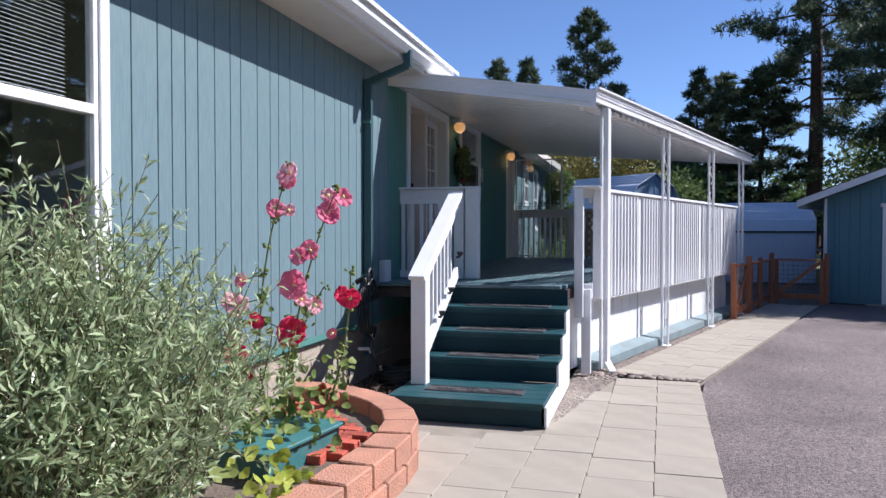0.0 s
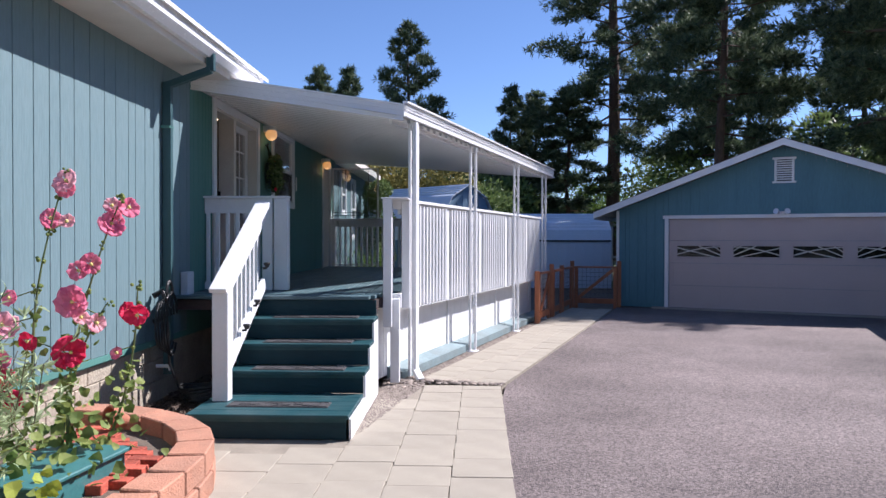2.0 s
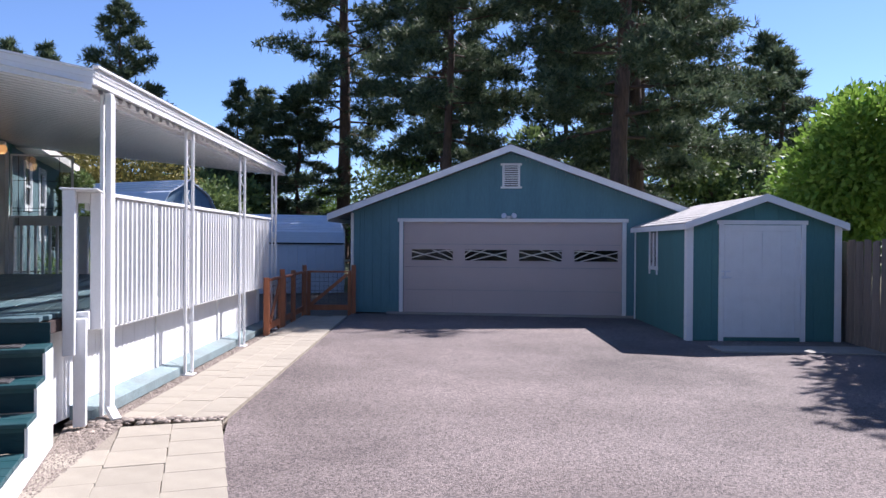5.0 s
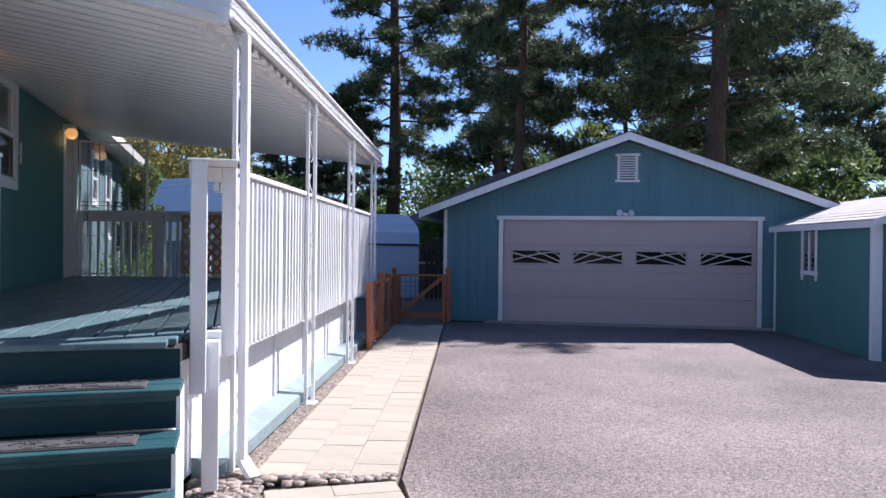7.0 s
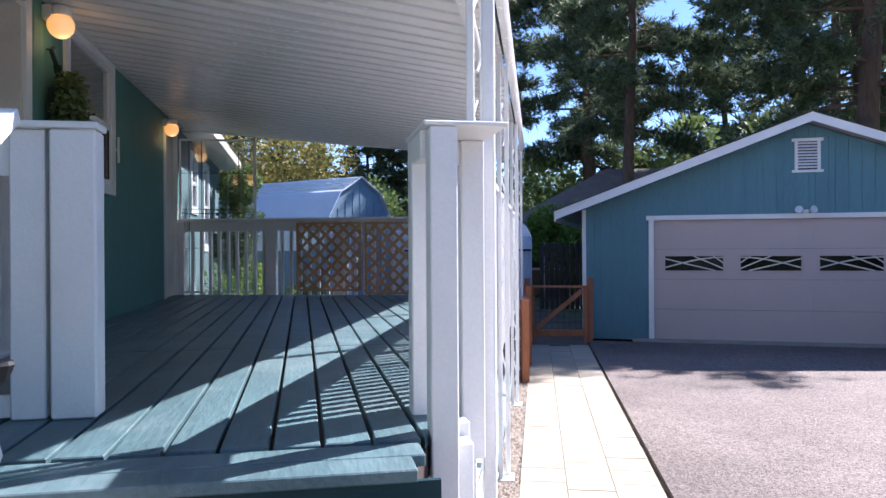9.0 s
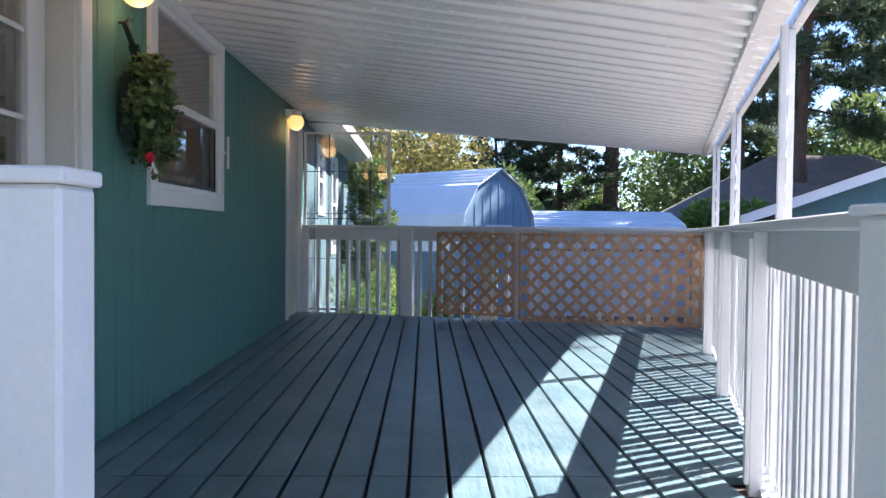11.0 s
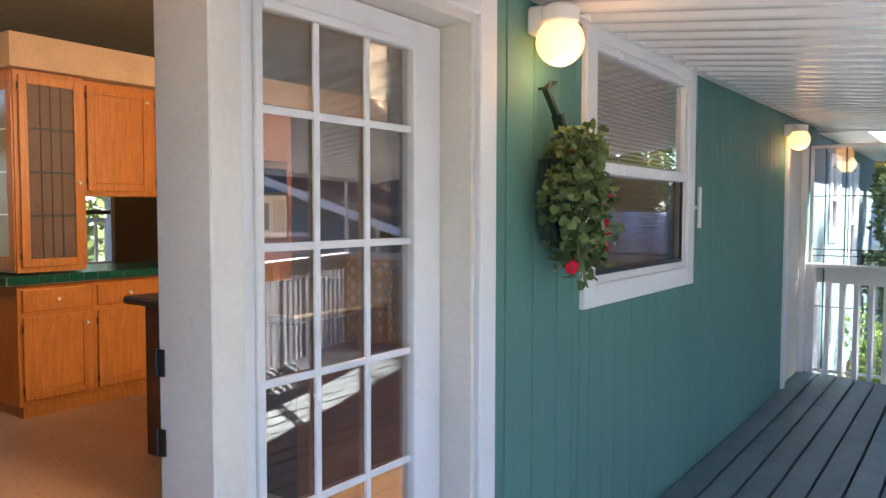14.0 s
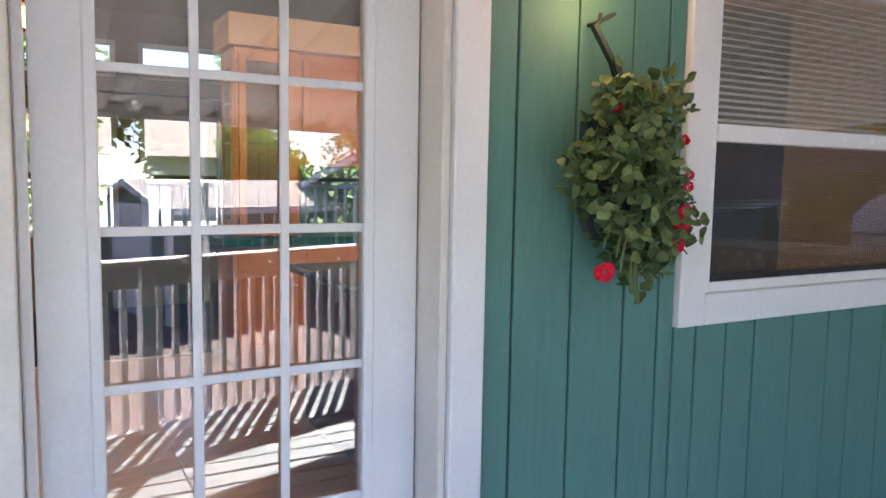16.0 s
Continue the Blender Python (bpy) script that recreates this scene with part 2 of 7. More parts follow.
def prism(bm, outline, lo, hi, axis="z"):
    """An outline of (a, b) pairs pushed out between lo and hi along an axis (x: a=y b=z; y: a=x b=z; z: a=x b=y)."""
    def at(a, b, c):
        return {"x": (c, a, b), "y": (a, c, b), "z": (a, b, c)}[axis]
    u = [bm.verts.new(at(a, b, lo)) for a, b in outline]
    v = [bm.verts.new(at(a, b, hi)) for a, b in outline]
    bm.faces.new(u[::-1])
    bm.faces.new(v)
    for i in range(len(u)):
        j = (i + 1) % len(u)
        bm.faces.new((u[i], u[j], v[j], v[i]))


def finish(bm):
    bmesh.ops.recalc_face_normals(bm, faces=bm.faces)


def thing(name, label, category, group="", kind="", at=None):
    """An empty at a thing's base that parents its parts."""
    ob = new(name)
    ob.empty_display_size = 0.1
    if at is not None:
        ob.matrix_world = at if isinstance(at, Matrix) else Matrix.Translation(at)
    return tagged(ob, label, category, group, kind)


def mesh_of(name, bm, mat, smooth=False, clean=True):
    if clean:
        finish(bm)
    me = bpy.data.meshes.new(name)
    bm.to_mesh(me)
    bm.free()
    for m in mat if isinstance(mat, (list, tuple)) else [mat]:
        me.materials.append(m)
    if smooth:
        me.polygons.foreach_set("use_smooth", [True] * len(me.polygons))
    return me


def part(name, bm, mat, parent=None, label="", kind="", smooth=False, category="", clean=True):
    """Links a bmesh, or a mesh already made, as one object in its parent's own space."""
    me = bm if isinstance(bm, bpy.types.Mesh) else mesh_of(name, bm, mat, smooth, clean)
    ob = new(name, me)
    if parent is not None:
        ob.parent = parent
    return tagged(ob, label, category, "", kind)


def mesh_xyz(name, verts, faces, mat, smooth=False):
    me = bpy.data.meshes.new(name)
    me.from_pydata(verts, [], faces)
    me.update()
    me.materials.append(mat)
    if smooth:
        me.polygons.foreach_set("use_smooth", [True] * len(me.polygons))
    return me


def one(*boxes, bevel=0.0):
    """A bmesh of boxes given as (lo, hi)."""
    bm = bmesh.new()
    for lo, hi in boxes:
        box(bm, lo, hi, bevel)
    return bm


WALL_X = -2.01
DECK_Z = 1.01
RAIL = Matrix.Translation((0.03, 7.93, 0)) @ Matrix.Rotation(radians(-18.0), 4, "Z")  # local y runs along the rail, x outward
RAIL_LENGTH = 7.7


def on_rail(s, d, z=0.0):
    return RAIL @ Vector((d, s, z))


def clip_line(y, a, b):
    """The x at y on the line from a to b."""
    return a[0] + (b[0] - a[0]) * (y - a[1]) / (b[1] - a[1])


# ground
bm = bmesh.new()
for x0, x1, y0, y1 in [(-90, 160, -60, 220)]:
    box(bm, (x0, y0, -0.4), (x1, y1, -0.05))
part("ground", bm, GRASS_GROUND, kind="structure")
bm = bmesh.new()
prism(bm, [(1.20, -8), (1.19, 4.6), (1.25, 6.5), (1.46, 8.41), (4.62, 18.15), (10.3, 15.4), (13.5, 13.7), (13.0, -8)], -0.3, 0.0)
part("road", bm, ASPHALT, kind="structure", label="worn grey asphalt driveway")
part("ground_bed", one(((-2.1, -3, -0.3), (-0.5, 9, -0.012))), EARTH, kind="structure")
part("ground_strip", one(((-0.6, 8.2, -0.3), (6.0, 30, -0.04))), EARTH, kind="structure")
bm = bmesh.new()
prism(bm, [(8.9, 11.2), (11.45, 10.3), (11.0, 9.6), (8.7, 10.6)], -0.2, 0.02)
part("pavement", bm, CONCRETE, kind="structure", label="pale concrete slab before the shed")
SAND = material("bedding_sand", (0.27, 0.235, 0.185), 0.95, scale=5, amount=0.2, fine=90, bump=0.6)
part("pavement_bed", one(((-1.25, -1.6, -0.2), (1.16, 8.3, -0.009))), SAND, kind="structure", label="sandy bedding under the pavers")


# the house wall
def wall_boards():
    rnd = random.Random(4)
    cache = {}
    wall = thing("wall_east", "blue-green grooved siding wall of a long single-storey house", "house wall", kind="structure")
    openings = [(1.75, 3.74, 1.0, 3.2), (9.03, 10.99, 1.0, 3.29), (11.70, 13.17, 2.13, 3.39), (15.71, 16.62, 1.0, 3.22), (18.0, 18.75, 2.2, 3.2), (19.5, 20.3, 1.6, 3.2)]
    y = -3.0
    while y < 22.0:
        w = rnd.choice((0.14, 0.20, 0.24) if y < 8.2 else (0.10, 0.14, 0.20))
        cut = [o for o in openings if o[0] - 0.005 < y + w / 2 < o[1] + 0.005]
        for o in openings:
            if y < o[0] < y + w:
                w = o[0] - y
            if y < o[1] < y + w:
                w = o[1] - y
        w = max(w, 0.02)
        cut = [o for o in openings if o[0] < y + w / 2 < o[1]]
        low = 0.62 if y < 8.2 or y > 16.9 else 0.9
        spans = [(low, 3.36)] if not cut else [(a, b) for a, b in ((low, cut[0][2]), (cut[0][3], 3.36)) if b - a > 0.05]
        for a, b in spans:
            # boards clear of the awning take the copy with sun in its colour
            key = (round(w, 3), round(a, 2), round(b, 2), y < 8.3 or y > 16.9)
            if key not in cache:
                cache[key] = mesh_of("siding_board", one(((-0.016, 0.0045, 0), (0, w - (0.0045 if y < 8.3 else 0.003), b - a)), bevel=0.0025), SIDING_SUNLIT if y < 8.3 or y > 16.9 else SIDING)
            ob = part("siding_board", cache[key], None, wall)
            ob.location = (WALL_X, y, a)
        y += w
    bm = bmesh.new()
    edge = sorted({-3.0, 22.0, *[v for o in openings for v in o[:2]]})
    for a, b in zip(edge, edge[1:]):
        o = [q for q in openings if q[0] <= (a + b) / 2 <= q[1]]
        for lo, hi in ([(0.55, o[0][2]), (o[0][3], 3.5)] if o else [(0.55, 3.5)]):
            if hi > lo:
                box(bm, (WALL_X - 0.15, a, lo), (WALL_X - 0.018, b, hi))
    part("backing", bm, SIDING, wall)


wall_boards()
FOUNDATION = material("split_face_block", (0.36, 0.31, 0.24), 0.9, scale=5, amount=0.2, fine=35, bump=1.0)
bm = bmesh.new()
for row in range(3):
    y = -3.0 + (0.2 if row % 2 else 0)
    while y < 8.4:
        box(bm, (WALL_X - 0.12, y, 0.21 * row - 0.02), (WALL_X - 0.045, y + 0.39, 0.21 * row + 0.185), 0.006)
        y += 0.4
part("wall_base", bm, FOUNDATION, kind="structure", label="tan concrete block foundation")
part("wall_base", one(((WALL_X - 0.15, -3, -0.2), (WALL_X - 0.06, 22, 0.55))), FOUNDATION, kind="structure")
part("trim", one(((WALL_X - 0.02, -3, 0.57), (WALL_X + 0.012, 8.2, 0.62))), SIDING, kind="structure")

# roof and eave
ROOF_END = 22.4
roof = thing("roof", "low house roof with white metal edge, soffit and gutter", "roof", kind="structure")
bm = bmesh.new()
prism(bm, [(-1.56, 3.52), (-6.2, 5.1), (-10.6, 4.9), (-10.6, 4.7), (-6.2, 4.85), (-2.0, 3.49), (-1.6, 3.49)], -3.2, ROOF_END, "y")
part("roof_slab", bm, SHINGLE, roof)
for a, b in ((-3.2, 8.34), (17.25, ROOF_END)):
    part("soffit", one(((WALL_X + 0.001, a, 3.345), (-1.6, b, 3.365))), CREAM, roof)
    part("fascia", one(((-1.6, a, 3.34), (-1.575, b, 3.50)), bevel=0.003), CREAM, roof)
bm = bmesh.new()
prism(bm, [(-1.573, 3.40), (-1.52, 3.40), (-1.47, 3.46), (-1.47, 3.55), (-1.455, 3.55), (-1.455, 3.565), (-1.485, 3.565), (-1.485, 3.47), (-1.525, 3.415), (-1.573, 3.415)], -3.2, 9.3, "y")
part("gutter", bm, METAL_WHITE, roof, "white metal gutter")
bm = bmesh.new()
box(bm, (-1.57, -3.2, 3.565), (-1.44, 9.4, 3.575))
box(bm, (-1.445, -3.2, 3.535), (-1.435, 9.4, 3.575))
part("drip_edge", bm, METAL_WHITE, roof)


SPOUT_PAINT = material("dark_spout_paint", (0.035, 0.085, 0.095), 0.5, scale=3, amount=0.12, fine=40, bump=0.1)


def downspout():
    t = thing("downspout", "dark blue-green metal downspout with two elbows on the house wall", "downspout", at=(0, 7.58, 0))
    bm = bmesh.new()
    bar(bm, (-1.52, 0, 3.44), (-1.52, 0, 3.27), 0.075, 0.06)
    bar(bm, (-1.52, 0, 3.28), (-1.95, 0, 3.13), 0.075, 0.06)
    part("elbow", bm, SPOUT_PAINT, t)
    bm = bmesh.new()
    bar(bm, (-1.955, 0, 3.16), (-1.955, 0, 0.25), 0.08, 0.06)
    part("pipe", bm, SPOUT_PAINT, t)
    for z in (2.7, 1.1):
        part("strap", one(((-2.005, -0.055, z), (-1.915, 0.055, z + 0.025))), SIDING, t)


downspout()

# big window in the lit wall
BLIND = material("white_blind_slat", (0.72, 0.72, 0.7), 0.5, scale=3, amount=0.03, bump=0)
SCREEN = material("dark_insect_screen", (0.06, 0.06, 0.06), 0.6, scale=30, amount=0.2, bump=0.1)


def window(name, y0, y1, z0, z1, label, sash, trim=0.1, blinds=True, screen=False, sill_low=0.1, half=True):
    t = thing(name, label, "window", kind="structure")
    X = WALL_X
    for n, lo, hi in (("trim_board", (y0, z0), (y0 + trim, z1)), ("trim_board", (y1 - trim, z0), (y1, z1)), ("trim_board", (y0 + trim, z0), (y1 - trim, z0 + sill_low)), ("trim_board", (y0 + trim, z1 - trim), (y1 - trim, z1))):
        part(n, one(((X - 0.05, lo[0], lo[1]), (X + 0.022, hi[0], hi[1])), bevel=0.004), WHITE, t)
    a, b, c, d = y0 + trim, y1 - trim, z0 + sill_low, z1 - trim
    f = 0.035
    bm = one(((X - 0.05, a, c), (X + 0.006, a + f, d)), ((X - 0.05, b - f, c), (X + 0.006, b, d)), ((X - 0.05, a + f, c), (X + 0.006, b - f, c + f)), ((X - 0.05, a + f, d - f), (X + 0.006, b - f, d)), bevel=0.003)
    part("window_frame", bm, METAL_WHITE, t)
    part("rail", one(((X - 0.04, a + f, sash - 0.025), (X + 0.012, b - f, sash + 0.03)), bevel=0.004), METAL_WHITE, t)
    part("pane", one(((X - 0.022, a + f, sash + 0.03), (X - 0.018, b - f, d - f))), PANE, t)
    part("pane", one(((X - 0.03, a + f, c + f), (X - 0.026, b - f, sash - 0.025))), PANE, t)
    if screen:
        bm = bmesh.new()
        for i in range(int((sash - c) / 0.012)):
            z = c + f + 0.012 * i
            if z < sash - 0.03:
                box(bm, (X - 0.009, a + f, z), (X - 0.008, b - f, z + 0.002))
        for i in range(int((b - a) / 0.012)):
            yy = a + f + 0.012 * i
            if yy < b - f:
                box(bm, (X - 0.0075, yy, c + f), (X - 0.0065, yy + 0.002, sash - 0.03))
        part("screen", bm, SCREEN, t, "fine dark insect screen", kind="stuff", clean=False)
        part("screen_frame", one(((X - 0.012, b - f - 0.02, c + f), (X - 0.002, b - f, sash - 0.025)), ((X - 0.012, a + f, c + f), (X - 0.002, b - f, c + f + 0.02))), BLACK, t)
    if blinds:
        bm = bmesh.new()
        z = d - f - 0.02
        while z > (sash + 0.02 if half else c):
            vs = box(bm, (X - 0.088, a + 0.01, z), (X - 0.064, b - (0.16 if half == 2 else 0.01), z + 0.0015))
            bmesh.ops.rotate(bm, verts=vs, cent=(X - 0.076, 0, z), matrix=Matrix.Rotation(radians(28), 3, "Y"))
            z -= 0.022
        part("blind", bm, BLIND, t, "white slatted blind half lowered", clean=False)
    # dark sheet put behind the glass in place of the room's gloom
    part("room_backing", one(((X - 0.9, a - 0.3, c - 0.3), (X - 0.88, b + 0.3, d + 0.15))), UNLIT_ROOM, t)


window("window_1", 1.75, 3.74, 1.0, 3.2, "large white sash window with a half-drawn blind behind dark glass", 2.22, trim=0.075, half=2)
window("window_2", 11.70, 13.17, 2.13, 3.39, "white sash window with a slatted blind above and an insect screen below", 2.735, trim=0.11, screen=True, sill_low=0.1)
window("window_3", 18.0, 18.75, 2.2, 3.2, "small white window in the sunlit wall", 2.7, blinds=False)
window("window_4", 19.5, 20.3, 1.6, 3.2, "tall white window in the sunlit wall", 2.4, blinds=False)


# door unit: an open doorway and a fixed glazed panel
def door_unit():
    t = thing("door_1", "white french door set, one leaf open inward and one fixed with fifteen panes", "door", kind="structure")
    X = WALL_X
    Z = DECK_Z
    T = 3.29
    part("casing", one(((X - 0.02, 9.03, Z), (X + 0.024, 9.13, T)), bevel=0.004), WHITE, t)
    part("casing", one(((X - 0.02, 10.89, Z), (X + 0.024, 10.99, T)), bevel=0.004), WHITE, t)
    part("casing", one(((X - 0.02, 9.13, T - 0.1), (X + 0.024, 10.89, T)), bevel=0.004), WHITE, t)
    part("jamb", one(((X - 0.15, 9.13, Z), (X - 0.0, 9.165, T - 0.1)), bevel=0.003), CREAM, t)
    part("jamb", one(((X - 0.20, 10.865, Z), (X + 0.004, 10.889, T - 0.1)), bevel=0.003), CREAM, t)
    part("jamb", one(((X - 0.20, 9.165, T - 0.13), (X - 0.0, 10.865, T - 0.1))), CREAM, t)
    part("mullion", one(((X - 0.20, 9.84, Z), (X + 0.004, 9.93, T - 0.13)), bevel=0.004), CREAM, t)
    part("mullion_moulding", one(((X - 0.13, 9.932, Z), (X - 0.05, 9.955, T - 0.13)), bevel=0.004), WHITE, t)
    part("threshold", one(((X - 0.20, 9.165, Z - 0.02), (X + 0.02, 10.865, Z + 0.03)), bevel=0.004), GALV, t)
    # the fixed leaf
    a, b, lo, hi = 9.96, 10.86, Z + 0.03, T - 0.135
    ga, gb, glo, ghi = 10.082, 10.71, Z + 0.26, T - 0.225
    xs = (X - 0.165, X - 0.12)
    leaf = thing("leaf", "", "")
    leaf.parent = t
    for n, lo2, hi2 in (("stile", (a, lo), (ga, hi)), ("stile", (gb, lo), (b, hi)), ("bottom_rail", (ga, lo), (gb, glo)), ("top_rail", (ga, ghi), (gb, hi))):
        part(n, one(((xs[0], lo2[0], lo2[1]), (xs[1], hi2[0], hi2[1])), bevel=0.002), WHITE, leaf)
    bm = one(((X - 0.126, ga - 0.022, glo - 0.022), (X - 0.108, ga + 0.006, ghi + 0.022)), ((X - 0.126, gb - 0.006, glo - 0.022), (X - 0.108, gb + 0.022, ghi + 0.022)), ((X - 0.126, ga + 0.006, glo - 0.022), (X - 0.108, gb - 0.006, glo + 0.006)), ((X - 0.126, ga + 0.006, ghi - 0.006), (X - 0.108, gb - 0.006, ghi + 0.022)), bevel=0.004)
    part("glazing_bead", bm, WHITE, leaf)
    part("pane", one(((X - 0.144, ga, glo), (X - 0.140, gb, ghi))), PANE, leaf, "clear glass")
    for i in (1, 2):
        yy = ga + (gb - ga) * i / 3
        part("muntin", one(((X - 0.137, yy - 0.011, glo), (X - 0.126, yy + 0.011, ghi)), bevel=0.002), WHITE, leaf)
    n = 5
    zs = [2.808 - 0.357 * k for k in range(-1, 5)]
    for z in zs:
        if glo + 0.1 < z < ghi - 0.1:
            part("muntin", one(((X - 0.136, ga, z - 0.011), (X - 0.127, gb, z + 0.011)), bevel=0.002), WHITE, leaf)
    # the open leaf swung inward against the mullion, seen only by its hinges
    for z in (1.3, 2.0, 2.19):
        bm = one(((X - 0.198, 9.832, z - 0.032), (X - 0.172, 9.837, z + 0.032)))
        tube(bm, [(X - 0.2, 9.833, z - 0.032), (X - 0.2, 9.833, z + 0.032)], 0.005)
        part("hinge", bm, BLACK, t, "dark steel hinge")


door_unit()


def second_door():
    t = thing("door_2", "beige recessed entry door at the far end of the deck", "door", kind="structure")
    X = WALL_X
    part("casing", one(((X - 0.02, 15.71, DECK_Z), (X + 0.024, 15.79, 3.22)), bevel=0.004), WHITE, t)
    part("casing", one(((X - 0.02, 16.54, DECK_Z), (X + 0.03, 16.62, 3.22)), bevel=0.004), WHITE, t)
    part("casing", one(((X - 0.02, 15.79, 3.14), (X + 0.024, 16.54, 3.22)), bevel=0.004), WHITE, t)
    bm = one(((X - 0.06, 15.79, DECK_Z), (X - 0.02, 16.54, 3.14)), bevel=0.003)
    for z in (1.2, 1.9, 2.5):
        box(bm, (X - 0.021, 15.9, z), (X - 0.012, 16.44, z + 0.5), 0.01)
    part("leaf", bm, CREAM, t)


second_door()


def storm_door():
    t = thing("storm_door", "white-framed glass storm door with wire grille standing open", "screen door", at=Matrix.Translation((-1.96, 16.60, DECK_Z + 0.02)) @ Matrix.Rotation(radians(-3), 4, "Z"))
    W, H = 1.04, 2.14
    bm = one(((0, -0.012, 0), (0.03, 0.012, H)), ((W - 0.04, -0.012, 0), (W, 0.012, H)), ((0.03, -0.012, 0), (W - 0.04, 0.012, 0.03)), ((0.03, -0.012, H - 0.03), (W - 0.04, 0.012, H)), bevel=0.003)
    part("frame", bm, METAL_WHITE, t)
    part("pane", one(((0.03, -0.003, 0.03), (W - 0.04, 0.003, H - 0.03))), PANE, t)
    for z in (0.62, 1.1, 1.16, 1.66):
        part("bar", one(((0.03, -0.01, z), (W - 0.04, -0.005, z + 0.008))), DARK_WOOD, t)
    for x in (0.13, 0.3, 0.8):
        part("bar", one(((x, -0.018, 0.03), (x + 0.008, -0.011, H - 0.03))), DARK_WOOD, t)
    bm = bmesh.new()
    for z in (1.08, 1.17):
        lathe(bm, [(0.03, 0), (0.03, 0.02), (0.012, 0.025), (0.012, 0.05), (0.026, 0.055), (0.026, 0.085)], 12)
    bmesh.ops.transform(bm, matrix=Matrix.Translation((W - 0.09, -0.005, 1.1)) @ Matrix.Rotation(radians(90), 4, "X"), verts=bm.verts)
    part("knob", bm, GALV, t)
    bm = bmesh.new()
    lathe(bm, [(0.028, 0), (0.028, 0.03), (0.02, 0.035)], 12)
    bmesh.ops.transform(bm, matrix=Matrix.Translation((W - 0.09, -0.005, 1.2)) @ Matrix.Rotation(radians(90), 4, "X"), verts=bm.verts)
    part("lock", bm, GALV, t)


storm_door()

# awning
EDGE_A, EDGE_B = (0.27, 8.42), (2.80, 16.25)
NEAR_L, FAR_L = 8.36, 17.2


def awning():
    t = thing("awning", "white ribbed aluminium patio awning on slim posts along the deck", "awning", kind="structure")
    def edge_x(y):
        return clip_line(y, EDGE_A, EDGE_B)
    def wall_z(y):
        return 3.33 + 0.012 * (y - 8.36)
    def height(x, y):
        e = edge_x(min(y, 16.25))
        k = (x - WALL_X) / (e - WALL_X)
        return wall_z(y) + (2.96 - wall_z(y)) * k
    bm = bmesh.new()
    prof = [(0.0, 0.0), (0.07, 0.002), (0.088, 0.012), (0.104, 0.04), (0.118, 0.045), (0.16, 0.045), (0.174, 0.04), (0.188, 0.012), (0.2, 0.0)]
    rows = []
    y = NEAR_L
    while y < FAR_L:
        for dy, dz in prof[:-1]:
            yy = y + dy
            if yy < FAR_L:
                xe = edge_x(yy) if yy <= 16.25 else EDGE_B[0] + (WALL_X - EDGE_B[0]) * (yy - 16.25) / (FAR_L - 16.25)
                rows.append((yy, max(xe, WALL_X + 0.02), dz))
        y += 0.2
    grid = [[bm.verts.new((WALL_X + (xe - WALL_X) * i / 6, yy, height(WALL_X + (xe - WALL_X) * i / 6, yy) - dz)) for i in range(7)] for yy, xe, dz in rows]
    for u, v in zip(grid, grid[1:]):
        for i in range(6):
            bm.faces.new((u[i], u[i + 1], v[i + 1], v[i]))
    part("sheet", bm, AWNING_PAN, t, "white ribbed aluminium roof pan")
    bm = bmesh.new()
    prism(bm, [(WALL_X, NEAR_L), (EDGE_A[0] + 0.03, EDGE_A[1]), (EDGE_B[0] + 0.03, EDGE_B[1]), (WALL_X, FAR_L)], 0, 0.01)
    for v in bm.verts:
        v.co.z += height(v.co.x, v.co.y) + 0.02
    part("top_sheet", bm, METAL_WHITE, t)
    bm = bmesh.new()
    a, b = Vector((EDGE_A[0] + 0.06, EDGE_A[1], 3.0)), Vector((EDGE_B[0] + 0.06, EDGE_B[1], 2.98))
    for off, z, w, h in ((0, 0.035, 0.012, 0.16), (0.02, 0.11, 0.05, 0.02), (0.015, -0.045, 0.04, 0.014), (0.01, 0.03, 0.02, 0.012), (0.01, 0.065, 0.02, 0.012)):
        bar(bm, a + Vector((off, 0, z)), b + Vector((off, 0, z)), w, h)
    part("gutter_fascia", bm, METAL_WHITE, t, "white ribbed gutter fascia")
    bm = bmesh.new()
    a, b = Vector((WALL_X, NEAR_L - 0.01, 3.33)), Vector((EDGE_A[0] + 0.06, EDGE_A[1] - 0.01, 2.99))
    for off, z, w, h in ((0, 0.0, 0.012, 0.16), (0.0, 0.085, 0.05, 0.018), (0, -0.08, 0.04, 0.014), (-0.008, 0.035, 0.014, 0.03), (-0.008, -0.02, 0.014, 0.03)):
        bar(bm, a + Vector((0, off, z)), b + Vector((0, off, z)), w, h)
    part("end_fascia", bm, METAL_WHITE, t)
    bm = bmesh.new()
    a, b = Vector((WALL_X, FAR_L + 0.01, wall_z(FAR_L))), Vector((EDGE_B[0] + 0.06, EDGE_B[1] + 0.01, 2.98))
    for off, z, w, h in ((0, 0.0, 0.012, 0.12), (0.0, -0.06, 0.04, 0.012)):
        bar(bm, a + Vector((0, off, z)), b + Vector((0, off, z)), w, h)
    part("end_fascia", bm, METAL_WHITE, t)
    bm = bmesh.new()
    bar(bm, (WALL_X + 0.03, NEAR_L, wall_z(NEAR_L) - 0.03), (WALL_X + 0.03, FAR_L, wall_z(FAR_L) - 0.03), 0.05, 0.04)
    part("wall_channel", bm, METAL_WHITE, t)
    bm = bmesh.new()
    a = Vector((EDGE_A[0] - 0.1, EDGE_A[1] + 0.1, 2.93))
    b = Vector((EDGE_B[0] - 0.1, EDGE_B[1] - 0.1, 2.93))
    bar(bm, a, b, 0.05, 0.08)
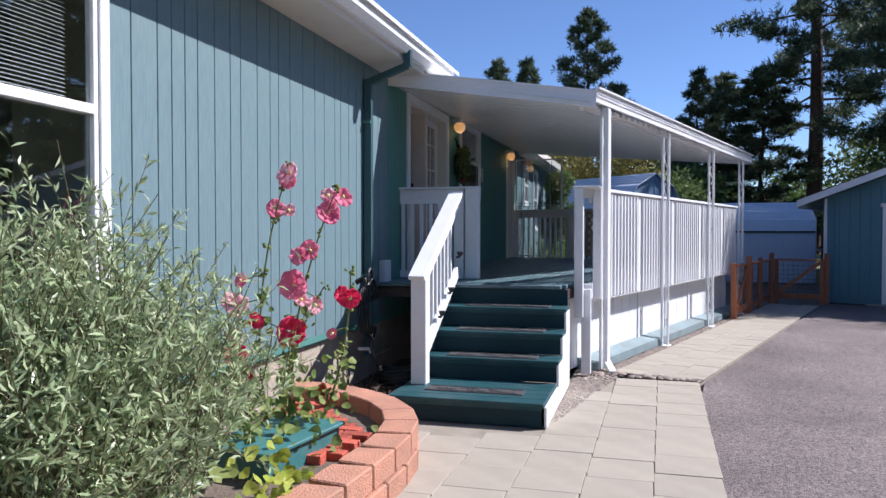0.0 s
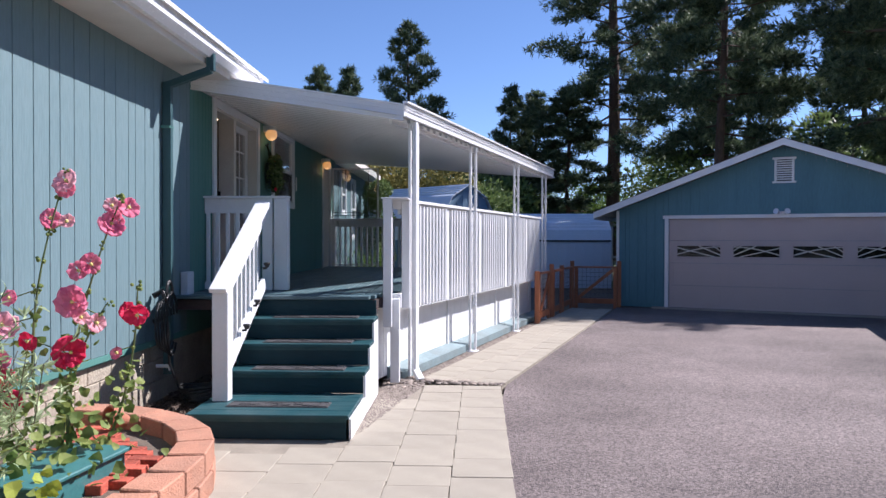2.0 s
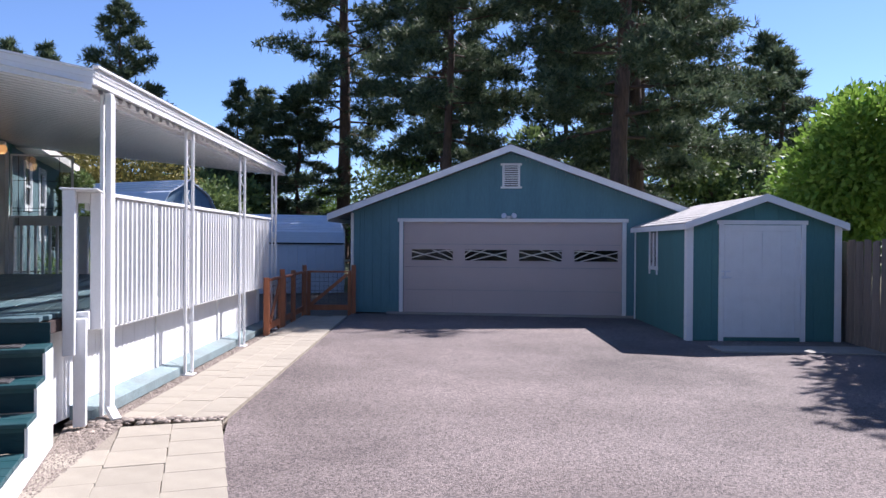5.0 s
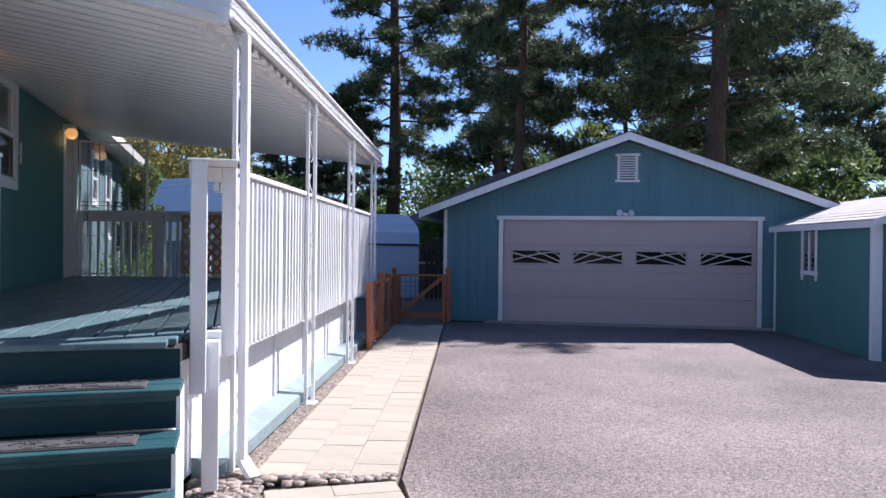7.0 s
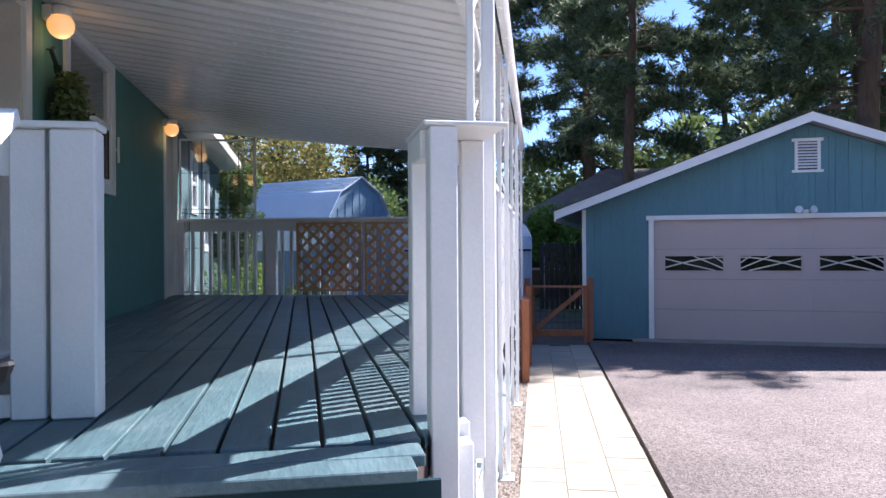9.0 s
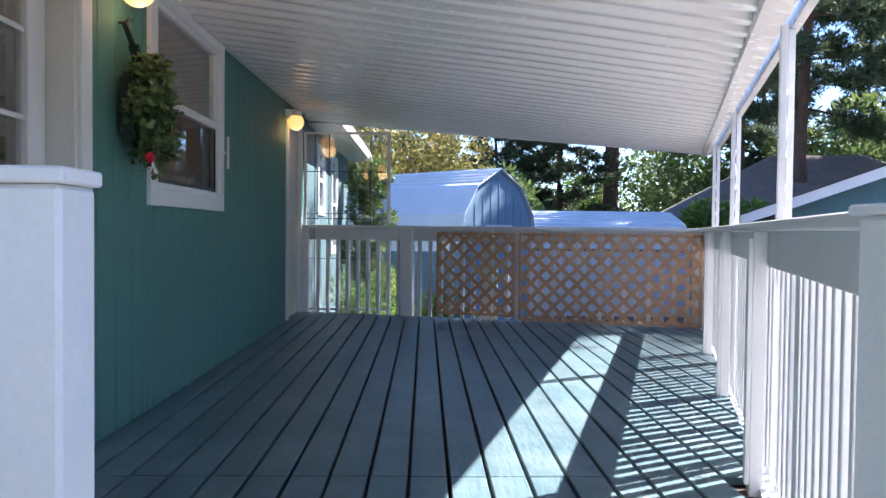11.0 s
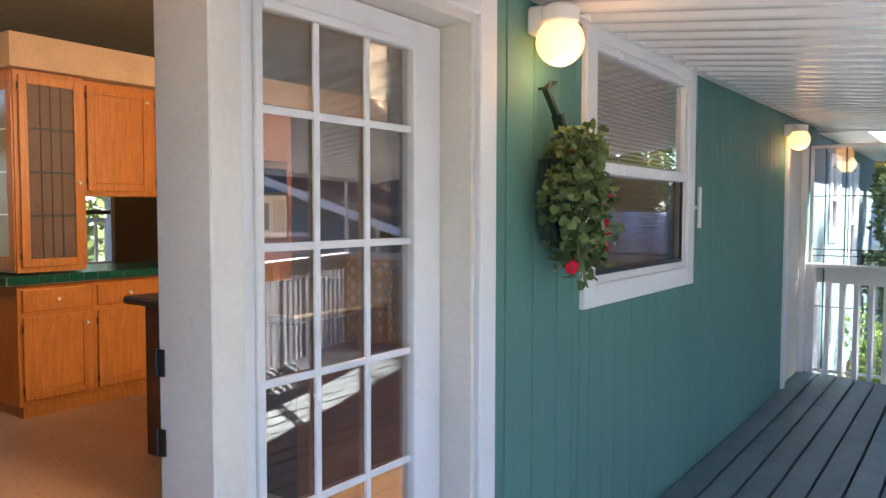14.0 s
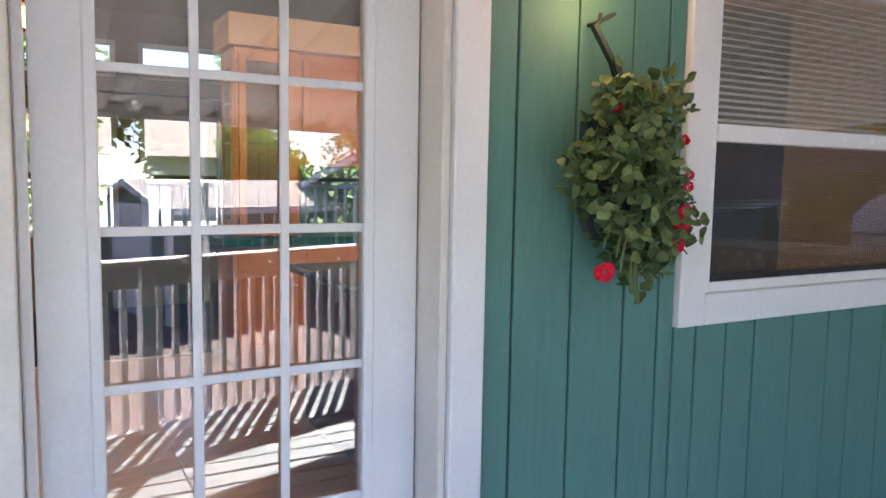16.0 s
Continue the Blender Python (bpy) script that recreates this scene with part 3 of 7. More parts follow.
    part("beam", bm, METAL_WHITE, t)


awning()


def post(s, spout=False):
    P = RAIL @ Matrix.Translation((0.10, s, 0))
    t = thing("awning_post", "slim white twin-tube post with scrolled flat bar" + (" and a downspout elbow" if spout else ""), "post", group="posts of the awning", at=P)
    for y in (-0.056, 0.056):
        part("tube", one(((y * 0.42 - 0.016, y - 0.016, 0), (y * 0.42 + 0.016, y + 0.016, 2.93)), bevel=0.004), WHITE, t)
    if spout:
        bm = one(((0.025, -0.11, 0.09), (0.075, -0.035, 2.93)), bevel=0.006)
        bar(bm, (0.05, -0.07, 0.12), (0.16, -0.17, 0.02), 0.075, 0.05)
        part("downspout", bm, WHITE, t)
    z = 0.25
    while z < 2.7:
        bm = bmesh.new()
        tube(bm, [(0.012 * math.sin(k * math.pi / 6), 0.032 * math.sin(k * math.pi / 6), z + 0.025 * k) for k in range(0, 13)], 0.007, 5)
        part("scroll", bm, WHITE, t)
        z += 0.42
    part("foot", one(((-0.07, -0.09, -0.02), (0.07, 0.09, 0.008)), bevel=0.003), WHITE, t)


for i, s in enumerate((0.93, 3.18, 5.67, 7.95)):
    post(s, i == 0)


# deck boards, laid along the wall
FRONT_Y = 7.9


def rail_x(y):
    return clip_line(y, (0.0, 7.90), (2.42, 15.30))


def far_y(x):
    return 15.30 + (2.42 - x) * 0.315


deck = thing("deck", "blue-grey painted board deck with open joints", "deck", kind="structure")
bm = bmesh.new()
prism(bm, [(-2.0, FRONT_Y + 0.02), (0.0, FRONT_Y + 0.02), (2.38, 15.2), (-2.0, 16.55)], 0.86, 0.965)
part("joists", bm, DARK_WOOD, deck)
rnd = random.Random(2)
x = -2.003
while x < 2.42:
    w = 0.155
    x1 = min(x + w, 2.42)
    starts = [8.21, 10.62 + 0.004, None]
    for k, (a, b) in enumerate(((8.21, 10.615), (10.622, 17.0))):
        y0a = max(a, 7.90 + (x - 0.0) * 7.40 / 2.42 if x > 0 else a)
        y0b = max(a, 7.90 + (x1 - 0.0) * 7.40 / 2.42 if x1 > 0 else a)
        y1a, y1b = min(b, far_y(x)), min(b, far_y(x1))
        if y1a - y0b < 0.02 or y1b - y0b < 0.01:
            continue
        bm = bmesh.new()
        z = DECK_Z + rnd.uniform(-0.002, 0.002)
        prism(bm, [(x + 0.005, y0a), (x1 - 0.004, y0b), (x1 - 0.004, y1b), (x + 0.005, y1a)], DECK_Z - 0.035, z)
        top = [e for e in bm.edges if all(abs(v.co.z - z) < 1e-4 for v in e.verts)]
        bmesh.ops.bevel(bm, geom=top, offset=0.004, segments=1, affect="EDGES")
        part("plank", bm, DECK, deck)
    x += w + 0.006
for i in range(2):
    y = FRONT_Y - 0.03 + 0.146 * i
    part("plank", one(((-2.0, y, DECK_Z - 0.035), (0.02 + 0.045 * i, y + 0.14, DECK_Z + 0.002)), bevel=0.004), DECK, deck)
bm = bmesh.new()
for a, b in (((0.03, 0.0), (0.03, RAIL_LENGTH)),):
    bar(bm, on_rail(a[1] + 0.62, a[0] - 0.02, 0.89), on_rail(b[1], b[0] - 0.02, 0.89), 0.035, 0.2)
part("rim_board", bm, WHITE, deck)

# skirt under the deck
skirt = thing("skirt", "white grooved skirting panels under the deck", "skirting", kind="structure")
s = 0.35
while s < 7.9:
    w = min(1.22, 7.9 - s)
    bm = bmesh.new()
    k = 0.0
    while k < w - 0.02:
        ww = min(0.3, w - k)
        box(bm, (-0.17, s + k + 0.002, 0.05), (-0.15, s + k + ww - 0.002, 0.86), 0.001)
        k += ww
    ob = part("panel", bm, WHITE, skirt)
    ob.matrix_world = RAIL
    ob = part("batten", one(((-0.15, s - 0.03, 0.05), (-0.13, s + 0.03, 0.84)), bevel=0.002), WHITE, skirt)
    ob.matrix_world = RAIL
    s += w
ob = part("end_panel", one(((-0.55, 0.30, 0.0), (-0.15, 0.325, 0.86))), WHITE, skirt)
ob.matrix_world = RAIL
LEDGE = material("faded_blue_grey_board", (0.2, 0.27, 0.28), 0.7, scale=4, amount=0.2, fine=40, bump=0.4, dirt=(0.12, 0.1, 0.08), dirt_amount=0.5)
ledge = thing("ledge", "faded blue-grey sloped board ledge along the foot of the skirting", "ledge", kind="structure")
for i in range(3):
    a, b = 0.75 + 2.45 * i, 0.75 + 2.45 * (i + 1) - 0.01
    bm = bmesh.new()
    prism(bm, [(-0.15, 0.0), (0.04, 0.0), (0.04, 0.10), (-0.15, 0.15)], a, b, "y")
    ob = part("plank", bm, LEDGE, ledge)
    ob.matrix_world = RAIL


# steps
def steps():
    t = thing("stairs", "dark teal painted wooden steps with white side board", "stairs", kind="structure")
    fronts = [(6.10, 0.2), (6.93, 0.4), (7.24, 0.605), (7.56, 0.81)]
    for i, (y, z) in enumerate(fronts):
        y_back = fronts[i + 1][0] + 0.02 if i < 3 else FRONT_Y + 0.0
        x0, x1 = (-1.22, 0.09) if i == 0 else (-1.16, 0.11)
        depth = y_back - y
        n = 5 if i == 0 else 2
        for k in range(n):
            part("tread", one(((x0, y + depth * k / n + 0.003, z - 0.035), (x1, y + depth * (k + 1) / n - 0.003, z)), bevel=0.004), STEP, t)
        # riser colour holds the shade below each tread
        part("riser", one(((x0 + 0.02, y + 0.03, z - 0.2), (x1 - 0.02, y + 0.05, z - 0.036))), RISER_SHADED, t)
        part("nosing", one(((x0 + 0.015, y + 0.022, z - 0.062), (x1 - 0.015, y + 0.03, z - 0.036))), STEP, t)
    part("riser", one(((-1.14, FRONT_Y + 0.0, 0.81), (0.09, FRONT_Y + 0.02, 0.97))), RISER_SHADED, t)
    bm = bmesh.new()
    out = [(6.13, 0), (6.13, 0.165), (6.95, 0.165), (6.95, 0.365), (7.26, 0.365), (7.26, 0.57), (7.58, 0.57), (7.58, 0.775), (7.9, 0.775), (7.9, 0.0)]
    prism(bm, out, 0.092, 0.112, "x")
    part("side_board", bm, WHITE, t, "white painted side board")
    bm = bmesh.new()
    prism(bm, out, -1.165, -1.145, "x")
    part("side_board", bm, STEP, t)


steps()
MAT_GREY = material("grey_rubber_mat", (0.05, 0.048, 0.05), 0.8, scale=8, amount=0.2, fine=80, bump=0.5)


def step_mat(y, z, x0):
    t = thing("stair_mat", "embossed grey rubber tread mat lying on a step", "mat", group="mats on the steps", at=(x0, y, z))
    W, D = 0.86, 0.19
    bm = one(((0, 0, 0), (W, D, 0.008)), bevel=0.003)
    part("base", bm, MAT_GREY, t)
    rnd = random.Random(9)
    bm = bmesh.new()
    for a, b in (((0.02, 0.015), (W - 0.02, 0.015)), ((0.02, D - 0.015), (W - 0.02, D - 0.015)), ((0.02, 0.015), (0.02, D - 0.015)), ((W - 0.02, 0.015), (W - 0.02, D - 0.015))):
        bar(bm, (*a, 0.009), (*b, 0.009), 0.008, 0.006)
    for i in range(26):
        cx, cy = rnd.uniform(0.05, W - 0.05), rnd.uniform(0.04, D - 0.04)
        a = rnd.uniform(0, 3.14)
        pts = [(cx + 0.028 * math.cos(a + q) * (1 + 0.5 * q / 3), cy + 0.018 * math.sin(a + q), 0.0095) for q in np.linspace(0, 3.6, 7)]
        tube(bm, pts, 0.0035, 4)
    part("relief", bm, MAT_GREY, t)
    return t


for y, z, x0 in ((6.36, 0.2, -0.98), (6.98, 0.4, -0.95), (7.30, 0.605, -0.93), (7.62, 0.81, -0.92)):
    step_mat(y, z, x0)


# rails
def baluster(parent, x, y, z0, z1, w=0.038):
    ob = part("baluster", one(((-w / 2, -w / 2, 0), (w / 2, w / 2, z1 - z0)), bevel=0.003) if (w, z0, z1) not in BAL else BAL[(w, z0, z1)], WHITE, parent)
    BAL[(w, z0, z1)] = ob.data
    ob.location = (x, y, z0)


BAL = {}
rail = thing("deck_railing", "long white painted railing with face-fixed balusters along the deck", "railing", at=RAIL)
part("top_board", one(((-0.07, 0.76, 2.02), (0.075, 7.85, 2.055)), bevel=0.004), WHITE, rail)
part("upper_rail", one(((-0.02, 0.74, 1.88), (0.018, 7.8, 2.018)), bevel=0.003), WHITE, rail)
part("lower_rail", one(((-0.035, 0.74, 0.92), (-0.003, 7.8, 1.0)), bevel=0.003), WHITE, rail)


def frame_part(name, lo, hi, label="", bevel=0.005):
    """A piece of the railing's front frame, which stands square to the steps."""
    bm = one((lo, hi), bevel=bevel)
    bm.transform(RAIL.inverted())
    part(name, bm, WHITE, rail, label)


frame_part("newel_board", (0.122, 8.24, 0.65), (0.215, 8.34, 2.035), "tall white newel board hanging beside the steps")
frame_part("frame_header", (0.105, 8.341, 1.94), (0.19, 8.55, 2.035))
frame_part("frame_post", (0.105, 8.551, 1.005), (0.19, 8.65, 2.035))
frame_part("newel_board", (0.295, 8.56, 0.83), (0.385, 8.66, 2.035), "white board closing the end of the railing")
frame_part("frame_tie", (0.19, 8.57, 1.94), (0.295, 8.64, 2.035))
frame_part("newel_cap", (0.10, 8.235, 2.036), (0.39, 8.67, 2.052), "worn white cap board", 0.004)
frame_part("newel_post", (0.19, 8.345, 0.03), (0.29, 8.445, 0.95))
frame_part("rim_end", (0.20, 8.45, 0.84), (0.30, 8.55, 1.0))
s, k = 0.93, 0
while s < 7.75:
    if k % 13 == 12:
        part("wide_baluster", one(((0.02, s - 0.045, 0.80), (0.042, s + 0.045, 2.018)), bevel=0.003), WHITE, rail)
        s += 0.135
    else:
        baluster(rail, 0.037, s, 0.81, 2.0)
        s += 0.112
    k += 1
for q in (2.72, 4.38, 6.05, 7.7):
    part("post", one(((-0.075, q - 0.02, 0.93), (-0.021, q + 0.07, 2.018)), bevel=0.004), WHITE, rail)
    part("post_batten", one(((-0.092, q - 0.025, 1.012), (-0.076, q + 0.035, 1.99)), bevel=0.002), WHITE, rail)

FAR = Matrix.Translation((2.40, 15.28, 0)) @ Matrix.Rotation(radians(180 - 17.5), 4, "Z")  # x runs towards the wall
FAR_LENGTH = 4.62
fr = thing("far_railing", "white painted railing closing the far end of the deck", "railing", at=FAR)
part("top_board", one(((0, -0.07, 2.02), (FAR_LENGTH, 0.07, 2.055)), bevel=0.004), WHITE, fr)
part("upper_rail", one(((0, -0.02, 1.88), (FAR_LENGTH, 0.018, 2.018)), bevel=0.003), WHITE, fr)
part("lower_rail", one(((0, -0.02, 0.93), (FAR_LENGTH, 0.018, 1.005)), bevel=0.003), WHITE, fr)
for q in (0.05, 2.3, 3.25, FAR_LENGTH - 0.06):
    part("post", one(((q - 0.07, -0.04, 0.9), (q + 0.07, 0.06, 2.018)), bevel=0.004), WHITE, fr)
q = 0.16
while q < FAR_LENGTH - 0.1:
    baluster(fr, q, 0.0, 1.0, 1.9, 0.042)
    q += 0.128

LATTICE = material("tan_lattice_wood", (0.5, 0.29, 0.16), 0.65, scale=5, amount=0.2, fine=40, bump=0.3)


def lattice_panel(x0, x1, z0, z1, y, label):
    t = thing("lattice_panel", label, "lattice panel", at=FAR @ Matrix.Translation((x0, y, z0)))
    W, H = x1 - x0, z1 - z0
    for n, a, b in (("frame_board", (0, 0), (0.03, H)), ("frame_board", (W - 0.03, 0), (W, H)), ("frame_board", (0.03, 0), (W - 0.03, 0.025)), ("frame_board", (0.03, H - 0.025), (W - 0.03, H))):
        part(n, one(((a[0], -0.012, a[1]), (b[0], 0.012, b[1])), bevel=0.002), LATTICE, t)
    for side, yy in ((1, -0.004), (-1, 0.004)):
        c = -H
        while c < W + H:
            pts = []
            # a lath at 45 degrees, cut to the frame
            lo, hi = (max(0.0, -c), min(H, W - c)) if side == 1 else (max(0.0, c - W), min(H, c))
            if hi - lo > 0.03:
                p = (c + lo if side == 1 else c - lo, yy, lo)
                r = (c + hi if side == 1 else c - hi, yy, hi)
                bm = bmesh.new()
                bar(bm, p, r, 0.007, 0.042, up=(0, 0, 1))
                ob = part("lath", bm, LATTICE, t)
            c += 0.165
    return t


lattice_panel(0.02, 1.92, 1.03, 1.985, 0.13, "tan wooden diamond lattice panel fixed to the far railing")
gate = lattice_panel(1.95, 2.84, 1.075, 1.985, 0.2, "tan wooden diamond lattice gate on a small caster")
bm = bmesh.new()
tube(bm, [(0.4, -0.01, -0.045), (0.4, 0.01, -0.045)], 0.02, 10)
box(bm, (0.385, -0.006, -0.04), (0.415, 0.006, 0.005))
part("caster", bm, GALV, gate)


# small rail on the left of the steps
def left_rail():
    t = thing("landing_railing", "short white railing with square posts beside the steps", "railing", at=(-0.175, 8.79, 0))
    part("newel", one(((-1.02, -0.06, 1.013), (-0.86, 0.06, 2.072)), bevel=0.008), WHITE, t)
    part("newel", one(((-1.16, -0.04, 1.013), (-1.04, 0.07, 2.072)), bevel=0.006), WHITE, t)
    part("cap", one(((-1.88, -0.07, 2.073), (-0.852, 0.068, 2.098)), bevel=0.004), WHITE, t)
    part("upper_rail", one(((-1.88, -0.02, 1.9), (-1.16, 0.02, 2.072)), bevel=0.003), WHITE, t)
    part("lower_rail", one(((-1.88, -0.02, 1.02), (-1.16, 0.02, 1.1)), bevel=0.003), WHITE, t)
    for i in range(5):
        baluster(t, -1.8 + 0.115 * i, 0.0, 1.06, 1.9)
    part("post", one(((-1.9, -0.045, 1.013), (-1.84, 0.045, 2.072)), bevel=0.003), WHITE, t)
    h = thing("stair_handrail", "sloping white wooden handrail with slim balusters and a square newel", "handrail", at=(-1.08, 0, 0))
    part("newel", one(((-0.08, 6.56, 0.2), (0.06, 6.68, 1.14)), bevel=0.006), WHITE, h)
    a, b = Vector((-0.01, 6.5, 1.155)), Vector((-0.01, 7.93, 1.98))
    bm = bmesh.new()
    bar(bm, a, b, 0.15, 0.04, bevel=0.004)
    part("top_board", bm, WHITE, h)
    bm = bmesh.new()
    bar(bm, a + Vector((0, 0.1, -0.08)), b + Vector((0, 0, -0.14)), 0.035, 0.12, bevel=0.003)
    part("upper_rail", bm, WHITE, h)
    bm = bmesh.new()
    bar(bm, (-0.01, 6.68, 0.42), (-0.01, 7.93, 1.14), 0.04, 0.12, bevel=0.003)
    part("lower_rail", bm, WHITE, h)
    for i in range(8):
        y = 6.78 + 0.135 * i
        z = 0.42 + (y - 6.68) * 0.576
        top = 1.155 + (y - 6.5) * 0.577 - 0.08
        part("baluster", one(((-0.045, y - 0.017, z), (-0.012, y + 0.017, top)), bevel=0.002), WHITE, h)
    for y, z in ((7.1, 0.75), (7.45, 0.95), (7.8, 1.3)):
        bm = bmesh.new()
        tube(bm, [(0.02, y, z), (0.05, y, z), (0.06, y, z + 0.02)], 0.012, 8)
        lathe(bm, [(0.018, 0), (0.035, 0.04), (0.03, 0.05)], 10, at=(0.06, y, z + 0.01))
        lamp = thing("solar_step_light", "small black solar light clipped to the stair rail", "outdoor light", group="lights on the stair rail", at=(-1.08, 0, 0))
        part("housing", bm, BLACK, lamp)


left_rail()


# garage
G = Matrix.Translation((5.71, 17.98, 0)) @ Matrix.Rotation(radians(-25.8), 4, "Z")


def grooved(t, x0, x1, top, y, mat, pitch=(0.2, 0.2), z0=0.0, holes=(), name="siding_board", seed=1):
    """Vertical boards on the plane y, cut below top(x) and round holes (x0, x1, z0, z1)."""
    rnd = random.Random(seed)
    x = x0
    while x < x1 - 0.01:
        w = min(rnd.choice(pitch), x1 - x)
        for h in holes:
            if x < h[0] - 0.01 < x + w:
                w = h[0] - x
            if x < h[1] - 0.01 < x + w and x >= h[0] - 0.01:
                w = h[1] - x
        cut = [h for h in holes if h[0] - 0.01 <= x and x + w <= h[1] + 0.01]
        a, b = x + 0.002, x + w - 0.002
        low = cut[0][3] if cut else z0
        if cut and cut[0][2] > z0 + 0.02:
            bm = bmesh.new()
            prism(bm, [(a, z0), (b, z0), (b, cut[0][2]), (a, cut[0][2])], y - 0.014, y, "y")
            part(name, bm, mat, t)
        bm = bmesh.new()
        pts = [(a, low), (b, low), (b, top(b)), (a, top(a))]
        prism(bm, pts, y - 0.014, y, "y")
        part(name, bm, mat, t)
        x += w


def garage():
    t = thing("garage", "slate-blue double garage with white trim and a closed taupe door", "garage", at=G)
    L0, L1, MID, D = -1.15, 6.22, 2.54, 7.0
    slope = (3.72 - 2.36) / (MID - L0)
    def top(x):
        return 3.70 - abs(x - MID) * slope - 0.02
    grooved(t, L0, L1, top, 0.0, SIDING_GARAGE, (0.2, 0.2, 0.1), 0.1, [(0.06, 5.02, 0.1, 2.12)])
    bm = bmesh.new()
    box(bm, (L0, 0.01, 0), (L0 + 0.12, D, 2.36))
    part("side_wall", bm, SIDING_GARAGE, t)
    part("side_wall", one(((L1 - 0.12, 0.01, 0), (L1, D, 2.36))), SIDING_GARAGE, t)
    bm = bmesh.new()
    prism(bm, [(L0, 0), (L1, 0), (L1, 2.34), (MID, 3.66), (L0, 2.34)], D - 0.1, D, "y")
    part("back_wall", bm, SIDING_GARAGE, t)
    bm = bmesh.new()
    prism(bm, [(L0 + 0.12, 2.13), (L1 - 0.12, 2.13), (L1 - 0.12, 2.3), (MID, 3.6), (L0 + 0.12, 2.3)], 0.012, 0.1, "y")
    part("gable_backing", bm, SIDING_GARAGE, t)
    part("front_backing", one(((L0 + 0.12, 0.012, 0), (0.05, 0.1, 2.13))), SIDING_GARAGE, t)
    part("front_backing", one(((5.03, 0.012, 0), (L1 - 0.12, 0.1, 2.13))), SIDING_GARAGE, t)
    # roof slopes with shingles
    for side in (-1, 1):
        e = MID + side * (MID - L0 + 0.47)
        ze = 3.70 - abs(e - MID) * slope
        bm = bmesh.new()
        prism(bm, [(MID, 3.74), (e, ze + 0.04), (e, ze + 0.01), (MID, 3.70)], -0.42, D + 0.3, "y")
        part("roof_slope", bm, SHINGLE, t, "weathered grey shingle roof")
        bm = bmesh.new()
        prism(bm, [(MID, 3.80), (e, ze + 0.10), (e, ze - 0.05), (MID, 3.655)], -0.45, -0.423, "y")
        part("barge_board", bm, WHITE, t)
        bm = bmesh.new()
        prism(bm, [(MID, 3.815), (e - 0.0, ze + 0.115), (e, ze + 0.101), (MID, 3.801)], -0.46, D + 0.3, "y")
        part("roof_edge", bm, DARK_WOOD, t)
        part("eave_board", one(((e - 0.02 if side > 0 else e, -0.42, ze - 0.08), (e if side > 0 else e + 0.02, D, ze + 0.02))), WHITE, t)
    # trim
    part("corner_board", one(((L0 - 0.02, -0.03, 0.05), (L0 + 0.05, -0.015, 2.3)), bevel=0.003), WHITE, t)
    part("corner_board", one(((L1 - 0.05, -0.03, 0.05), (L1 + 0.02, -0.015, 2.3)), bevel=0.003), WHITE, t)
    part("door_trim", one(((-0.02, -0.04, 0.02), (0.07, -0.015, 2.1)), bevel=0.003), WHITE, t)
    part("door_trim", one(((5.01, -0.04, 0.02), (5.10, -0.015, 2.1)), bevel=0.003), WHITE, t)
    part("door_trim", one(((-0.06, -0.05, 2.1), (5.14, -0.015, 2.18)), bevel=0.003), WHITE, t)
    # sectional door
    door = thing("sectional_door", "", "")
    door.parent = t
    tagged(door, "taupe sectional garage door with four fan windows")
    H = 0.525
    for r in range(4):
        z0, z1 = 0.02 + r * H, 0.02 + (r + 1) * H - 0.006
        for c in range(4):
            x0, x1 = 0.07 + c * 1.235, 0.07 + (c + 1) * 1.235
            wx0, wx1, wz0, wz1 = x0 + 0.19, x1 - 0.09, z0 + 0.15, z1 - 0.12
            if r == 2:
                bm = one(((x0, 0.03, z0), (wx0, 0.07, z1)), ((wx1, 0.03, z0), (x1, 0.07, z1)), ((wx0, 0.03, z0), (wx1, 0.07, wz0)), ((wx0, 0.03, wz1), (wx1, 0.07, z1)))
                part("door_section", bm, TAUPE, door)
                win = thing("fan_window", "", "")
                win.parent = door
                bm = one(((wx0 - 0.03, 0.012, wz0 - 0.03), (wx0, 0.032, wz1 + 0.03)), ((wx1, 0.012, wz0 - 0.03), (wx1 + 0.03, 0.032, wz1 + 0.03)), ((wx0, 0.012, wz0 - 0.03), (wx1, 0.032, wz0)), ((wx0, 0.012, wz1), (wx1, 0.032, wz1 + 0.03)), bevel=0.004)
                ob = new("window_frame", mesh_of("window_frame", bm, TAUPE))
                ob.parent = win
                ob = new("pane", mesh_of("pane", one(((wx0, 0.045, wz0), (wx1, 0.048, wz1))), DARK_PANE))
                ob.parent = win
                # fan bars spring from one low corner of each pair
                bm = bmesh.new()
                left = c % 2 == 0
                fx = wx1 + 0.35 if left else wx0 - 0.35
                sx = -1 if left else 1
                for ang in (14, 24, 36):
                    a = radians(ang)
                    p = Vector((fx, 0.035, wz0 - 0.12))
                    d = Vector((sx * math.cos(a), 0, math.sin(a)))
                    k0 = max((abs((wx1 if left else wx0) - fx)) / math.cos(a), (wz0 - p.z) / math.sin(a))
                    k1 = min(abs((wx0 if left else wx1) - fx) / math.cos(a), (wz1 - p.z) / math.sin(a))
                    if k1 > k0:
                        bar(bm, p + d * k0, p + d * k1, 0.016, 0.02)
                n = 10
                arc = []
                for i in range(n + 1):
                    xx = wx0 + (wx1 - wx0) * i / n
                    k = (i / n) if left else 1 - i / n
                    arc.append((xx, 0.037, wz0 + 0.05 + (wz1 - wz0 - 0.07) * math.sin(k * math.pi * 0.5)))
                tube(bm, arc, 0.012, 5)
                ob = new("fan_bar", mesh_of("fan_bar", bm, CREAM))
                ob.parent = win
